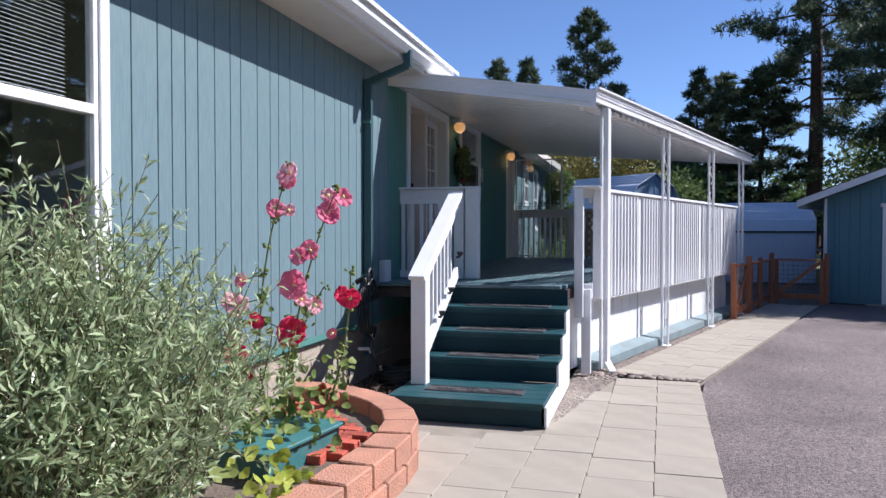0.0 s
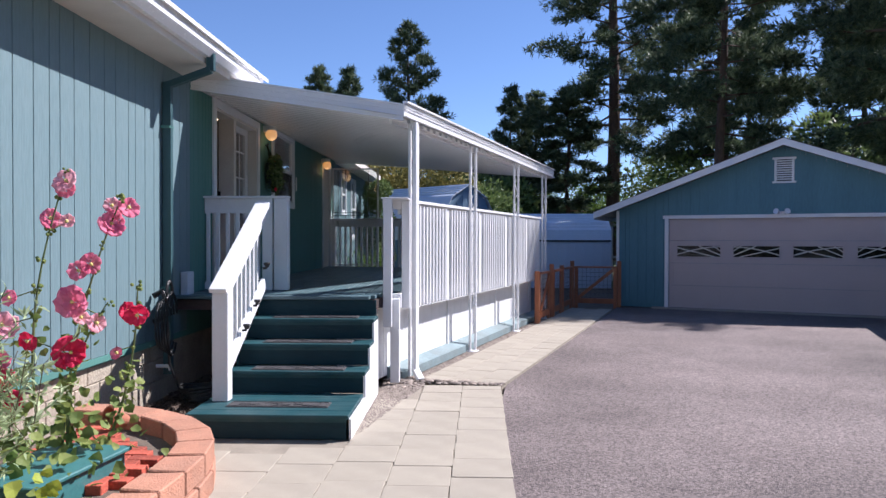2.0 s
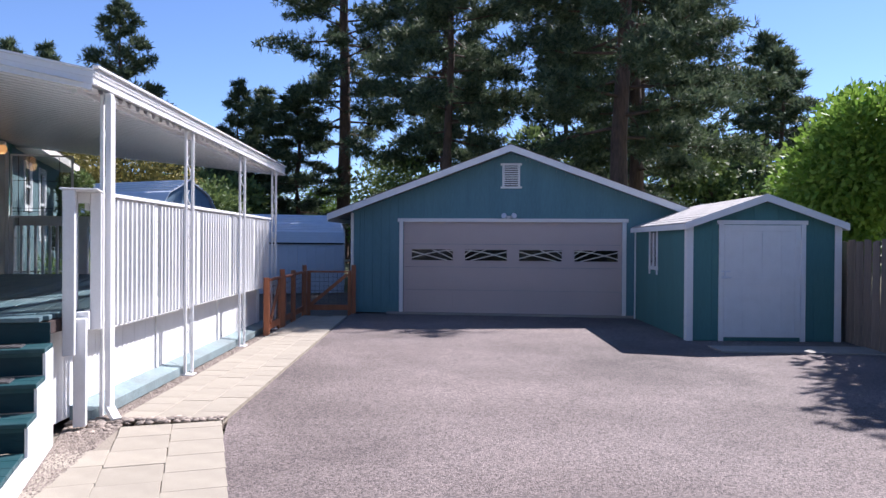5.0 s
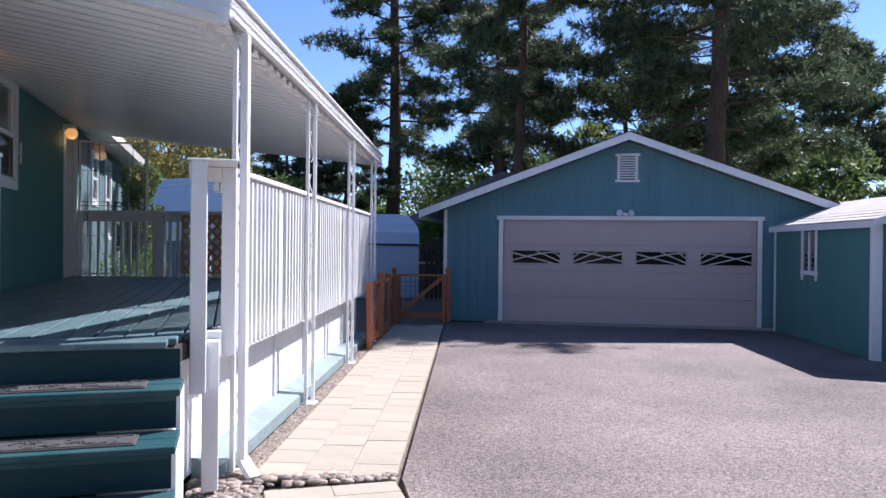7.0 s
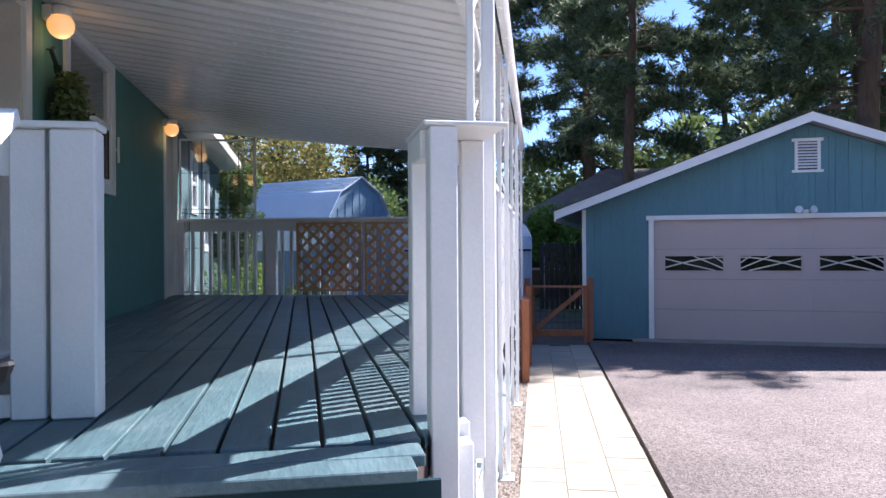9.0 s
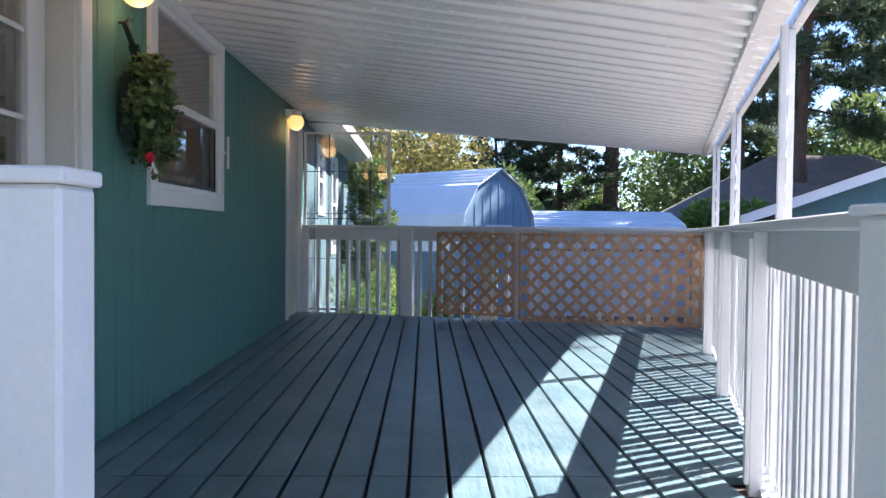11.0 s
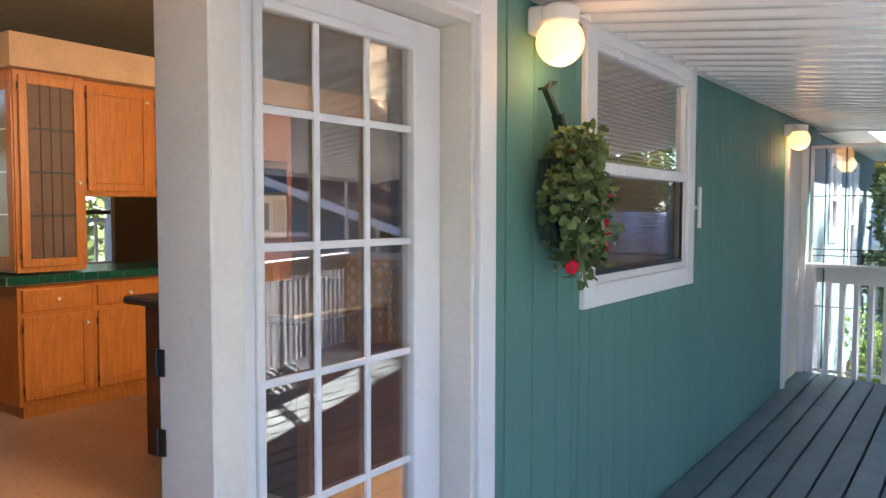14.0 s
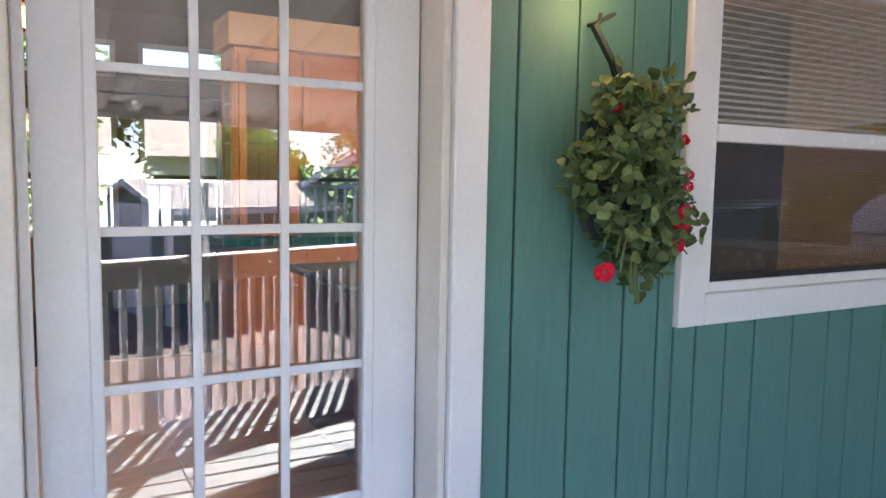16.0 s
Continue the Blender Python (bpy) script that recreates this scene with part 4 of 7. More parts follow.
                # black sheet stands in for the darkness inside the garage
                ob = new("window_backing", mesh_of("window_backing", one(((wx0, 0.12, wz0 - 0.05), (wx1, 0.125, wz1 + 0.05))), BLACK))
                ob.parent = win
            else:
                bm = one(((x0, 0.03, z0), (x1, 0.07, z1)))
                part("door_section", bm, TAUPE, door)
                bm = one(((x0 + 0.09, 0.022, z0 + 0.07), (x1 - 0.09, 0.031, z0 + 0.085)), ((x0 + 0.09, 0.022, z1 - 0.085), (x1 - 0.09, 0.031, z1 - 0.07)), ((x0 + 0.09, 0.022, z0 + 0.085), (x0 + 0.105, 0.031, z1 - 0.085)), ((x1 - 0.105, 0.022, z0 + 0.085), (x1 - 0.09, 0.031, z1 - 0.085)))
                part("panel_moulding", bm, TAUPE, door, clean=False)
    part("bottom_seal", one(((0.07, 0.02, 0.0), (5.01, 0.08, 0.02))), BLACK, door)
    # gable vent
    v = thing("gable_vent", "", "")
    v.parent = t
    vx = 2.54
    for lo, hi in (((vx - 0.2, 2.9), (vx - 0.15, 3.38)), ((vx + 0.15, 2.9), (vx + 0.2, 3.38))):
        part("vent_trim", one(((lo[0], -0.045, lo[1]), (hi[0], -0.015, hi[1])), bevel=0.003), WHITE, v)
    part("vent_trim", one(((vx - 0.24, -0.05, 2.86), (vx + 0.24, -0.015, 2.905)), bevel=0.003), WHITE, v)
    part("vent_trim", one(((vx - 0.24, -0.05, 3.38), (vx + 0.24, -0.015, 3.43)), bevel=0.003), WHITE, v)
    # black sheet stands in for the dark loft behind the slats
    part("vent_backing", one(((vx - 0.15, -0.018, 2.9), (vx + 0.15, -0.0145, 3.38))), BLACK, v)
    for i in range(9):
        bm = bmesh.new()
        vs = box(bm, (vx - 0.15, -0.032, 2.93 + 0.05 * i), (vx + 0.15, -0.026, 2.965 + 0.05 * i))
        bmesh.ops.rotate(bm, verts=vs, cent=(0, -0.029, 2.945 + 0.05 * i), matrix=Matrix.Rotation(radians(-35), 3, "X"))
        part("slat", bm, WHITE, v)
    part("apron_slab", one(((-0.3, -0.14, -0.1), (5.4, 0.02, 0.025)), bevel=0.006), CONCRETE, t, "grey concrete sill")


garage()
GLAMP = thing("twin_floodlight", "white twin-head security floodlight over the garage door", "outdoor light", at=G @ Matrix.Translation((2.5, -0.05, 2.18)))
bm = bmesh.new()
lathe(bm, [(0.05, 0), (0.06, 0.02), (0.05, 0.06)], 12)
part("base", bm, WHITE, GLAMP)
for sx in (-1, 1):
    bm = bmesh.new()
    lathe(bm, [(0.02, -0.06), (0.045, -0.03), (0.065, 0.04), (0.06, 0.045)], 14)
    bmesh.ops.transform(bm, matrix=Matrix.Translation((0.1 * sx, -0.06, 0.05)) @ Matrix.Rotation(radians(70), 4, "X") @ Matrix.Rotation(radians(25 * sx), 4, "Y"), verts=bm.verts)
    part("lamp_head", bm, GALV, GLAMP)


def shed():
    S = Matrix.Translation((9.05, 11.93, -0.03)) @ Matrix.Rotation(radians(-20), 4, "Z")
    t = thing("garden_shed", "small dark green shed with white corners and closed white door", "shed", at=S)
    W, D, H = 2.52, 3.66, 2.0
    MID = W / 2
    def top(x):
        return H + 0.46 - abs(x - MID) * 0.36 - 0.03
    grooved(t, 0, W, top, 0.0, SIDING_SHED, (0.4, 0.3), 0.04)
    part("backing", one(((0.05, 0.01, 0), (W - 0.05, D, H - 0.05))), SIDING_SHED, t)
    for k in range(6):
        part("siding_panel", one(((-0.014, 0.61 * k + 0.002, 0.04), (0.0, 0.61 * k + 0.608, H))), SIDING_SHED, t)
    for side in (-1, 1):
        e = MID + side * (MID + 0.09)
        ze = H + 0.46 - abs(e - MID) * 0.36
        bm = bmesh.new()
        prism(bm, [(MID, H + 0.49), (e, ze + 0.03), (e, ze + 0.005), (MID, H + 0.46)], -0.14, D + 0.1, "y")
        part("roof_slope", bm, SHINGLE, t, "pale grey shingle slope")
        # courses of shingles
        for r in range(8):
            k0, k1 = r / 8, (r + 1) / 8
            xa, xb = e + (MID - e) * k0, e + (MID - e) * k1
            za, zb = ze + 0.034 + 0.46 * k0 * 0.985, ze + 0.034 + 0.46 * k1 * 0.985
            n = 12
            for c in range(n):
                ya = -0.13 + (D + 0.2) * (c + (0.5 if r % 2 else 0)) / n
                yb = min(ya + (D + 0.2) / n - 0.006, D + 0.09)
                if yb - ya < 0.05:
                    continue
                bm = bmesh.new()
                prism(bm, [(xa, za), (xb, zb), (xb, zb + 0.004), (xa, za + 0.012)], ya, yb, "y")
                part("shingle", bm, SHINGLE, t)
        bm = bmesh.new()
        prism(bm, [(MID, H + 0.50), (e, ze + 0.04), (e, ze - 0.075), (MID, H + 0.375)], -0.165, -0.142, "y")
        part("barge_board", bm, WHITE, t)
        part("eave_board", one(((e - 0.015 if side < 0 else e, -0.14, ze - 0.075), (e if side < 0 else e + 0.015, D + 0.1, ze + 0.02))), WHITE, t)
    for x0, x1 in ((-0.03, 0.085), (W - 0.085, W + 0.03)):
        part("corner_board", one(((x0, -0.034, 0.02), (x1, -0.015, 2.02)), bevel=0.003), WHITE, t)
    part("corner_board", one(((-0.034, -0.015, 0.02), (-0.015, 0.08, 1.98)), bevel=0.003), WHITE, t)
    part("corner_board", one(((-0.034, D - 0.05, 0.02), (-0.015, D + 0.02, 1.98)), bevel=0.003), WHITE, t)
    door = thing("shed_door", "", "")
    door.parent = t
    x0, x1 = 0.58, 1.88
    part("door_trim", one(((x0 - 0.07, -0.045, 0.03), (x0 + 0.01, -0.015, 1.99)), bevel=0.003), WHITE, door)
    part("door_trim", one(((x1 - 0.01, -0.045, 0.03), (x1 + 0.07, -0.015, 1.99)), bevel=0.003), WHITE, door)
    part("door_trim", one(((x0 - 0.1, -0.05, 1.99), (x1 + 0.1, -0.015, 2.06)), bevel=0.003), WHITE, door)
    PALE = WHITE
    for i in range(4):
        a = x0 + 0.015 + (x1 - x0 - 0.03) * i / 4
        part("door_board", one(((a + 0.001, -0.03, 0.1), (a + (x1 - x0 - 0.03) / 4 - 0.001, -0.016, 1.98))), PALE, door)
    for lo, hi in (((x0 + 0.015, 0.1), (x0 + 0.11, 1.98)), ((x1 - 0.11, 0.1), (x1 - 0.015, 1.98)), ((x0 + 0.11, 0.1), (x1 - 0.11, 0.2)), ((x0 + 0.11, 1.0), (x1 - 0.11, 1.1)), ((x0 + 0.11, 1.88), (x1 - 0.11, 1.98))):
        part("door_batten", one(((lo[0], -0.042, lo[1]), (hi[0], -0.031, hi[1])), bevel=0.002), PALE, door)
    bm = one(((x0 - 0.04, -0.055, 1.19), (x0 + 0.12, -0.046, 1.215)))
    tube(bm, [(x0 + 0.02, -0.055, 1.13), (x0 + 0.02, -0.07, 1.2)], 0.012)
    part("hasp", bm, GALV, door)
    bm = bmesh.new()
    tube(bm, [(x0 - 0.02, -0.075, 1.10), (x0 + 0.12, -0.075, 1.10)], 0.014)
    box(bm, (x0 - 0.03, -0.07, 1.08), (x0 + 0.05, -0.045, 1.13))
    part("handle", bm, GALV, door)
    w = thing("shed_window", "", "")
    w.parent = t
    ya, yb, za, zb = 1.88, 2.36, 1.22, 1.88
    part("pane", one(((-0.02, ya, za), (-0.016, yb, zb))), PANE, w)
    # black sheet behind the pane stands in for the shed's unlit inside
    part("window_backing", one(((-0.0155, ya, za), (-0.0145, yb, zb))), BLACK, w)
    for lo, hi in (((ya - 0.07, 1.06), (ya, 1.93)), ((yb, 1.06), (yb + 0.07, 1.93)), ((ya - 0.1, 1.93), (yb + 0.1, 2.0)), ((ya - 0.1, za - 0.07), (yb + 0.1, za)), ((ya + 0.22, za), (ya + 0.26, zb))):
        part("window_trim", one(((-0.04, lo[0], lo[1]), (-0.0205, hi[0], hi[1])), bevel=0.003), WHITE, w)


shed()

# board fence beside the shed
fence = thing("board_fence", "weathered grey board fence running beside the driveway", "fence")
a, b = Vector((11.75, 11.45, 0)), Vector((7.9, 3.4, 0))
n = int((b - a).length / 0.145)
for i in range(n):
    p = a + (b - a) * i / n
    d = (b - a).normalized()
    h = 1.72 + 0.03 * math.sin(i * 2.3)
    ob = part("board", one(((-0.068, -0.01, 0), (0.068, 0.01, h)), bevel=0.003) if i == 0 else fence.children[0].data, FENCE, fence)
    ob.location = p + Vector((0, 0, 0.02 * math.sin(i * 1.7) - 0.02))
    ob.rotation_euler = (0.02 * math.sin(i * 3.1), 0, math.atan2(d.y, d.x))
for z in (0.4, 1.4):
    bm = bmesh.new()
    bar(bm, a + Vector((0.04, -0.02, z)), b + Vector((0.04, -0.02, z)), 0.04, 0.09)
    part("rail", bm, FENCE, fence)

# cedar gates by the path
def cedar_gate(p, q, label, brace=1, h=0.98):
    p, q = Vector((*p, 0)), Vector((*q, 0))
    w = (q - p).length
    ang = math.atan2(q.y - p.y, q.x - p.x)
    t = thing("cedar_gate", label, "gate", at=Matrix.Translation(p) @ Matrix.Rotation(ang, 4, "Z"))
    for x in (0.04, w - 0.04):
        part("stile", one(((x - 0.04, -0.02, -0.04), (x + 0.04, 0.02, h - 0.05)), bevel=0.004), CEDAR, t)
    part("top_rail", one(((0.0, -0.045, h - 0.05), (w, 0.045, h - 0.01)), bevel=0.004), CEDAR, t)
    part("bottom_rail", one(((0.08, -0.02, 0.08), (w - 0.08, 0.02, 0.2)), bevel=0.004), CEDAR, t)
    if brace:
        bm = bmesh.new()
        z = (0.2, h - 0.08) if brace > 0 else (h - 0.08, 0.2)
        bar(bm, (0.08, -0.024, z[0]), (w - 0.08, -0.024, z[1]), 0.03, 0.075)
        part("brace", bm, CEDAR, t)
    wire = thing("wire_mesh", "", "")
    wire.parent = t
    bm = bmesh.new()
    k = 0.08
    while k < w - 0.08:
        box(bm, (k, 0.004, 0.2), (k + 0.006, 0.008, h - 0.06))
        k += 0.1
    k = 0.22
    while k < h - 0.06:
        box(bm, (0.08, 0.0, k), (w - 0.08, 0.004, k + 0.006))
        k += 0.1
    part("wire", bm, BLACK, wire, kind="stuff", clean=False)
    return t


def cedar_post(x, y, h=1.06):
    t = thing("cedar_post", "orange-brown oiled cedar gate post", "post", group="cedar posts along the path", at=(x, y, 0))
    part("shaft", one(((-0.045, -0.045, -0.02), (0.045, 0.045, h)), bevel=0.006), CEDAR, t)


cedar_gate((2.40, 14.62), (2.70, 15.55), "low cedar gate panel with wire mesh and a diagonal brace")
cedar_gate((2.83, 15.9), (3.08, 16.66), "low cedar fence panel with wire mesh", 0)
cedar_gate((3.16, 17.0), (3.50, 18.1), "low dark cedar fence panel with wire mesh in shade", 0)
cedar_gate((3.62, 18.33), (4.58, 18.05), "low cedar gate with wire mesh and a rising diagonal brace", 1)
for x, y, h in ((2.36, 14.52, 1.0), (2.77, 15.72, 1.1), (3.12, 16.83, 1.04), (3.55, 18.25, 1.1), (4.64, 18.1, 1.1)):
    cedar_post(x, y, h)
dark = thing("dark_fence", "tall dark picket fence in the shade behind the gate", "fence")
for i in range(16):
    ob = part("picket", one(((-0.05, -0.01, 0), (0.05, 0.01, 1.75)), bevel=0.003) if i == 0 else dark.children[0].data, DARK_WOOD, dark)
    ob.location = (5.95 + 0.13 * i, 24.7 - 0.03 * i, 0)

# carport with pale metal roof
CP = Matrix.Translation((1.95, 25.1, 0)) @ Matrix.Rotation(radians(-0.5), 4, "Z")
cp = thing("carport", "low pale metal carport with ribbed roof and grey-white side sheets", "carport", at=CP)
prof = [(0.0, 1.62), (0.05, 1.95), (0.5, 2.22), (1.6, 2.52), (2.8, 2.52), (4.0, 2.0)]
for i, (a, b) in enumerate(zip(prof, prof[1:])):
    bm = bmesh.new()
    prism(bm, [a, b, (b[0], b[1] - 0.02), (a[0], a[1] - 0.02)], 0.0, 3.85, "x")
    n = 5
    for k in range(1, n):
        aa = Vector((a[0] + (b[0] - a[0]) * k / n, a[1] + (b[1] - a[1]) * k / n))
        bar(bm, (0, aa.x, aa.y + 0.008), (3.85, aa.x, aa.y + 0.008), 0.02, 0.025)
    part("roof_sheet", bm, GALV, cp)
for i in range(13):
    ob = part("wall_sheet", one(((0.0, 0.0, 0), (0.29, 0.02, 1.6)), ((0.0, -0.012, 0), (0.02, 0.0, 1.6)), ((0.14, -0.012, 0), (0.16, 0.0, 1.6))) if i == 0 else SHEET, GALV, cp)
    SHEET = ob.data
    ob.location = (0.02 + 0.293 * i, 0.06, 0)
part("band", one(((0.0, 0.0, 1.55), (3.83, 0.05, 1.6))), BLACK, cp)
part("frame_tube", one(((3.8, 0.02, 0), (3.85, 0.07, 1.9))), GALV, cp)
part("frame_tube", one(((3.8, 3.9, 0), (3.85, 3.95, 2.0))), GALV, cp)

# gambrel barn shed
BLUE_METAL = material("pale_blue_metal_sheet", (0.16, 0.25, 0.34), 0.45, scale=1.2, amount=0.12, fine=20, bump=0.05)
BN = Matrix.Translation((1.05, 23.4, 0)) @ Matrix.Rotation(radians(46), 4, "Z")
barn = thing("barn_shed", "pale metal barn shed with gambrel roof and blue end wall", "shed", at=BN)
hw = 1.25
gam = [(-hw, 1.95), (-hw + 0.08, 2.35), (-0.75, 2.95), (0.0, 3.34), (0.75, 2.95), (hw - 0.08, 2.35), (hw, 1.95)]
bm = bmesh.new()
prism(bm, [(-hw + 0.04, 0), (hw - 0.04, 0)] + [(x * 0.96, z - 0.04) for x, z in gam[::-1]], 0.0, 0.04, "y")
part("end_wall", bm, BLUE_METAL, barn)
for k in range(-3, 4):
    part("seam", one(((k * 0.26 - 0.01, -0.012, 0), (k * 0.26 + 0.01, 0.0, 3.15 - abs(k) * 0.2))), BLUE_METAL, barn)
for a, b in zip(gam, gam[1:]):
    bm = bmesh.new()
    prism(bm, [a, b, (b[0], b[1] - 0.03), (a[0], a[1] - 0.03)], -0.08, 4.0, "y")
    for k in (0.2, 0.4, 0.6, 0.8):
        if abs(a[0]) < 1.0 and abs(b[0]) < 1.0:
            q = Vector((a[0] + (b[0] - a[0]) * k, a[1] + (b[1] - a[1]) * k))
            bar(bm, (q.x, -0.08, q.y + 0.012), (q.x, 4.0, q.y + 0.012), 0.03, 0.03)
    part("roof_sheet", bm, GALV, barn)
for sx in (-1, 1):
    part("side_wall", one(((sx * (hw - 0.04), 0.04, 0), (sx * (hw - 0.06), 3.95, 1.95))), GALV, barn)
part("back_wall", one(((-hw + 0.06, 3.9, 0), (hw - 0.06, 3.93, 2.9))), GALV, barn)
for lo, hi in (((-0.42, 0.1), (-0.36, 2.05)), ((0.36, 0.1), (0.42, 2.05)), ((-0.44, 2.05), (0.44, 2.13)), ((-0.36, 1.9), (0.36, 1.96))):
    part("door_trim", one(((lo[0], -0.035, lo[1]), (hi[0], -0.013, hi[1]))), WHITE, barn)
part("door_panel", one(((-0.36, -0.02, 0.1), (0.36, -0.013, 1.9))), BLUE_METAL, barn)
# fence of pale sheet between house and barn
part("wall_sheet_fence", one(((-3.2, 21.9, 0), (0.2, 21.95, 1.6))), BLUE_METAL, kind="structure", label="grey-green sheet fence behind the deck")

# neighbour's house with shingle roof
nb = thing("neighbour_house", "brown neighbouring house with dark shingle roof and timber porch", "house", at=Matrix.Translation((6.6, 29.5, 0)) @ Matrix.Rotation(radians(-14), 4, "Z"))
NB_ROOF = material("brown_shingle", (0.16, 0.125, 0.11), 0.9, scale=3, amount=0.25, fine=40, bump=0.8)
NB_WALL = material("brown_wall_boards", (0.17, 0.11, 0.07), 0.8, scale=3, amount=0.2, fine=30, bump=0.4)
bm = bmesh.new()
v = [bm.verts.new(p) for p in ((-0.6, -0.5, 2.3), (9.5, -0.5, 2.3), (9.5, 8, 2.3), (-0.6, 8, 2.3), (3.6, 3.8, 4.6), (6.5, 3.8, 4.6))]
for f in ((0, 1, 5, 4), (1, 2, 5), (2, 3, 4, 5), (3, 0, 4), (0, 3, 2, 1)):
    bm.faces.new([v[i] for i in f])
part("hip_roof", bm, NB_ROOF, nb)
part("wall", one(((0.2, 0.9, 0), (9, 7.5, 2.3))), NB_WALL, nb)
for x in (0.0, 0.9, 1.8, 2.7, 3.6):
    part("porch_post", one(((x, -0.1, 0), (x + 0.1, 0.0, 2.3))), CREAM, nb)
part("porch_rail", one(((0.0, -0.08, 0.9), (3.7, -0.02, 0.98)), ((0.0, -0.1, 2.15), (3.7, 0.0, 2.29))), CREAM, nb)
for x in (0.5, 2.3):
    part("window_pane", one(((x, 0.88, 0.9), (x + 0.9, 0.9, 1.9))), BLACK, nb)


# stone and brick around the steps
PEBBLE = material("river_pebble", (0.27, 0.22, 0.18), 0.7, scale=6, amount=0.3, fine=50, bump=0.3, var=0.5)
GRAVEL = material("fine_gravel", (0.24, 0.2, 0.165), 0.85, scale=30, amount=0.5, fine=120, bump=0.6)
BLOCK = material("terracotta_wall_block", (0.43, 0.205, 0.13), 0.9, scale=6, amount=0.2, fine=70, bump=0.9, var=0.14, dirt=(0.3, 0.2, 0.15), dirt_amount=0.4, dirt_scale=4)
BRICK = material("worn_red_brick", (0.42, 0.085, 0.05), 0.85, scale=8, amount=0.3, fine=60, bump=0.7, var=0.3)
TERRACOTTA = material("terracotta_pot", (0.35, 0.13, 0.07), 0.8, scale=8, amount=0.2, fine=50, bump=0.3)
BOX_GREEN = material("teal_box_paint", (0.04, 0.15, 0.15), 0.5, scale=4, amount=0.15, fine=40, bump=0.15)


def stone_mesh(seed, flat=0.45):
    rng = random.Random(seed)
    bm = bmesh.new()
    bmesh.ops.create_icosphere(bm, subdivisions=1, radius=0.5)
    for v in bm.verts:
        v.co *= rng.uniform(0.8, 1.12)
        v.co.z *= flat
    return mesh_of("stone", bm, PEBBLE, smooth=True)


STONES = [stone_mesh(i) for i in range(6)]
bed = thing("stone_row", "row of rounded river stones between the path and the patio", "stones", kind="structure")
rnd = random.Random(11)
for i in range(150):
    k = rnd.random()
    x = 0.12 + 1.3 * k
    y = 8.62 - 0.18 * k + rnd.uniform(-0.1, 0.14) * (1.5 - k)
    s = rnd.uniform(0.035, 0.10) * (1.25 - 0.5 * k)
    ob = part("stone", STONES[i % 6], None, bed)
    ob.matrix_world = Matrix.Translation((x, y, 0.0 + s * 0.1)) @ Matrix.Rotation(rnd.uniform(0, 6), 4, "Z") @ Matrix.Diagonal((s * 1.4, s, s, 1))
for i in range(60):
    s = rnd.uniform(0.03, 0.08)
    ob = part("stone", STONES[i % 6], None, bed)
    ob.matrix_world = Matrix.Translation((rnd.uniform(0.14, 0.5), rnd.uniform(8.15, 8.75), 0.0)) @ Matrix.Rotation(rnd.uniform(0, 6), 4, "Z") @ Matrix.Diagonal((s * 1.4, s, s, 1))


def gravel(name, outline_fn, n, seed, size=(0.008, 0.022), label=""):
    rng = np.random.default_rng(seed)
    base = np.array([(1, 0, 0), (0, 1, 0), (-1, 0, 0), (0, -1, 0), (0, 0, 0.8)], float)
    P = outline_fn(rng, n)
    s = rng.uniform(*size, n)
    a = rng.uniform(0, 6.28, n)
    V = np.empty((n, 5, 3))
    jig = rng.uniform(0.7, 1.2, (n, 5, 1))
    b = base[None] * jig
    V[:, :, 0] = P[:, 0:1] + s[:, None] * (b[:, :, 0] * np.cos(a)[:, None] - b[:, :, 1] * np.sin(a)[:, None])
    V[:, :, 1] = P[:, 1:2] + s[:, None] * (b[:, :, 0] * np.sin(a)[:, None] + b[:, :, 1] * np.cos(a)[:, None])
    V[:, :, 2] = P[:, 2:3] + s[:, None] * b[:, :, 2]
    f = np.array([(0, 1, 4), (1, 2, 4), (2, 3, 4), (3, 0, 4)])
    F = (np.arange(n)[:, None, None] * 5 + f[None]).reshape(-1, 3)
    me = bpy.data.meshes.new(name)
    me.vertices.add(n * 5)
    me.vertices.foreach_set("co", V.ravel())
    me.loops.add(len(F) * 3)
    me.loops.foreach_set("vertex_index", F.ravel())
    me.polygons.add(len(F))
    me.polygons.foreach_set("loop_start", np.arange(0, len(F) * 3, 3))
    me.polygons.foreach_set("loop_total", np.full(len(F), 3))
    me.update()
    me.materials.append(GRAVEL_MIX)
    ob = new(name, me)
    return tagged(ob, label, "gravel", "", "stuff")


GRAVEL_MIX = leafy("mixed_gravel", (0.10, 0.08, 0.07), (0.33, 0.28, 0.235), rough=0.85, through_light=0)


def along_path(rng, n):
    s = rng.uniform(0.6, 8.2, n)
    d = rng.uniform(0.05, 0.21, n)
    p = np.array([on_rail(a, b, 0.0) for a, b in zip(s, d)])
    p[:, 2] = -0.01
    return p


def by_steps(rng, n):
    p = np.stack([rng.uniform(0.11, 0.56, n), rng.uniform(6.2, 8.8, n), np.full(n, -0.006)], 1)
    return p[p[:, 0] < 0.13 + 0.19 * (p[:, 1] - 6.2)]


gravel("gravel_strip", along_path, 5200, 1, label="fine brown gravel strip beside the deck skirting")
pts = by_steps(np.random.default_rng(2), 11000)
gravel("gravel_patch", lambda rng, n: pts[:n], len(pts), 2, label="fine gravel beside the wooden steps")
BARKCHIP = leafy("bark_chip", (0.03, 0.022, 0.018), (0.15, 0.11, 0.085), rough=0.9, through_light=0)
rng = np.random.default_rng(3)
n = 5200
c = np.stack([rng.uniform(-1.98, -1.25, n), rng.uniform(5.9, 8.5, n), rng.uniform(-0.01, 0.03, n)], 1)
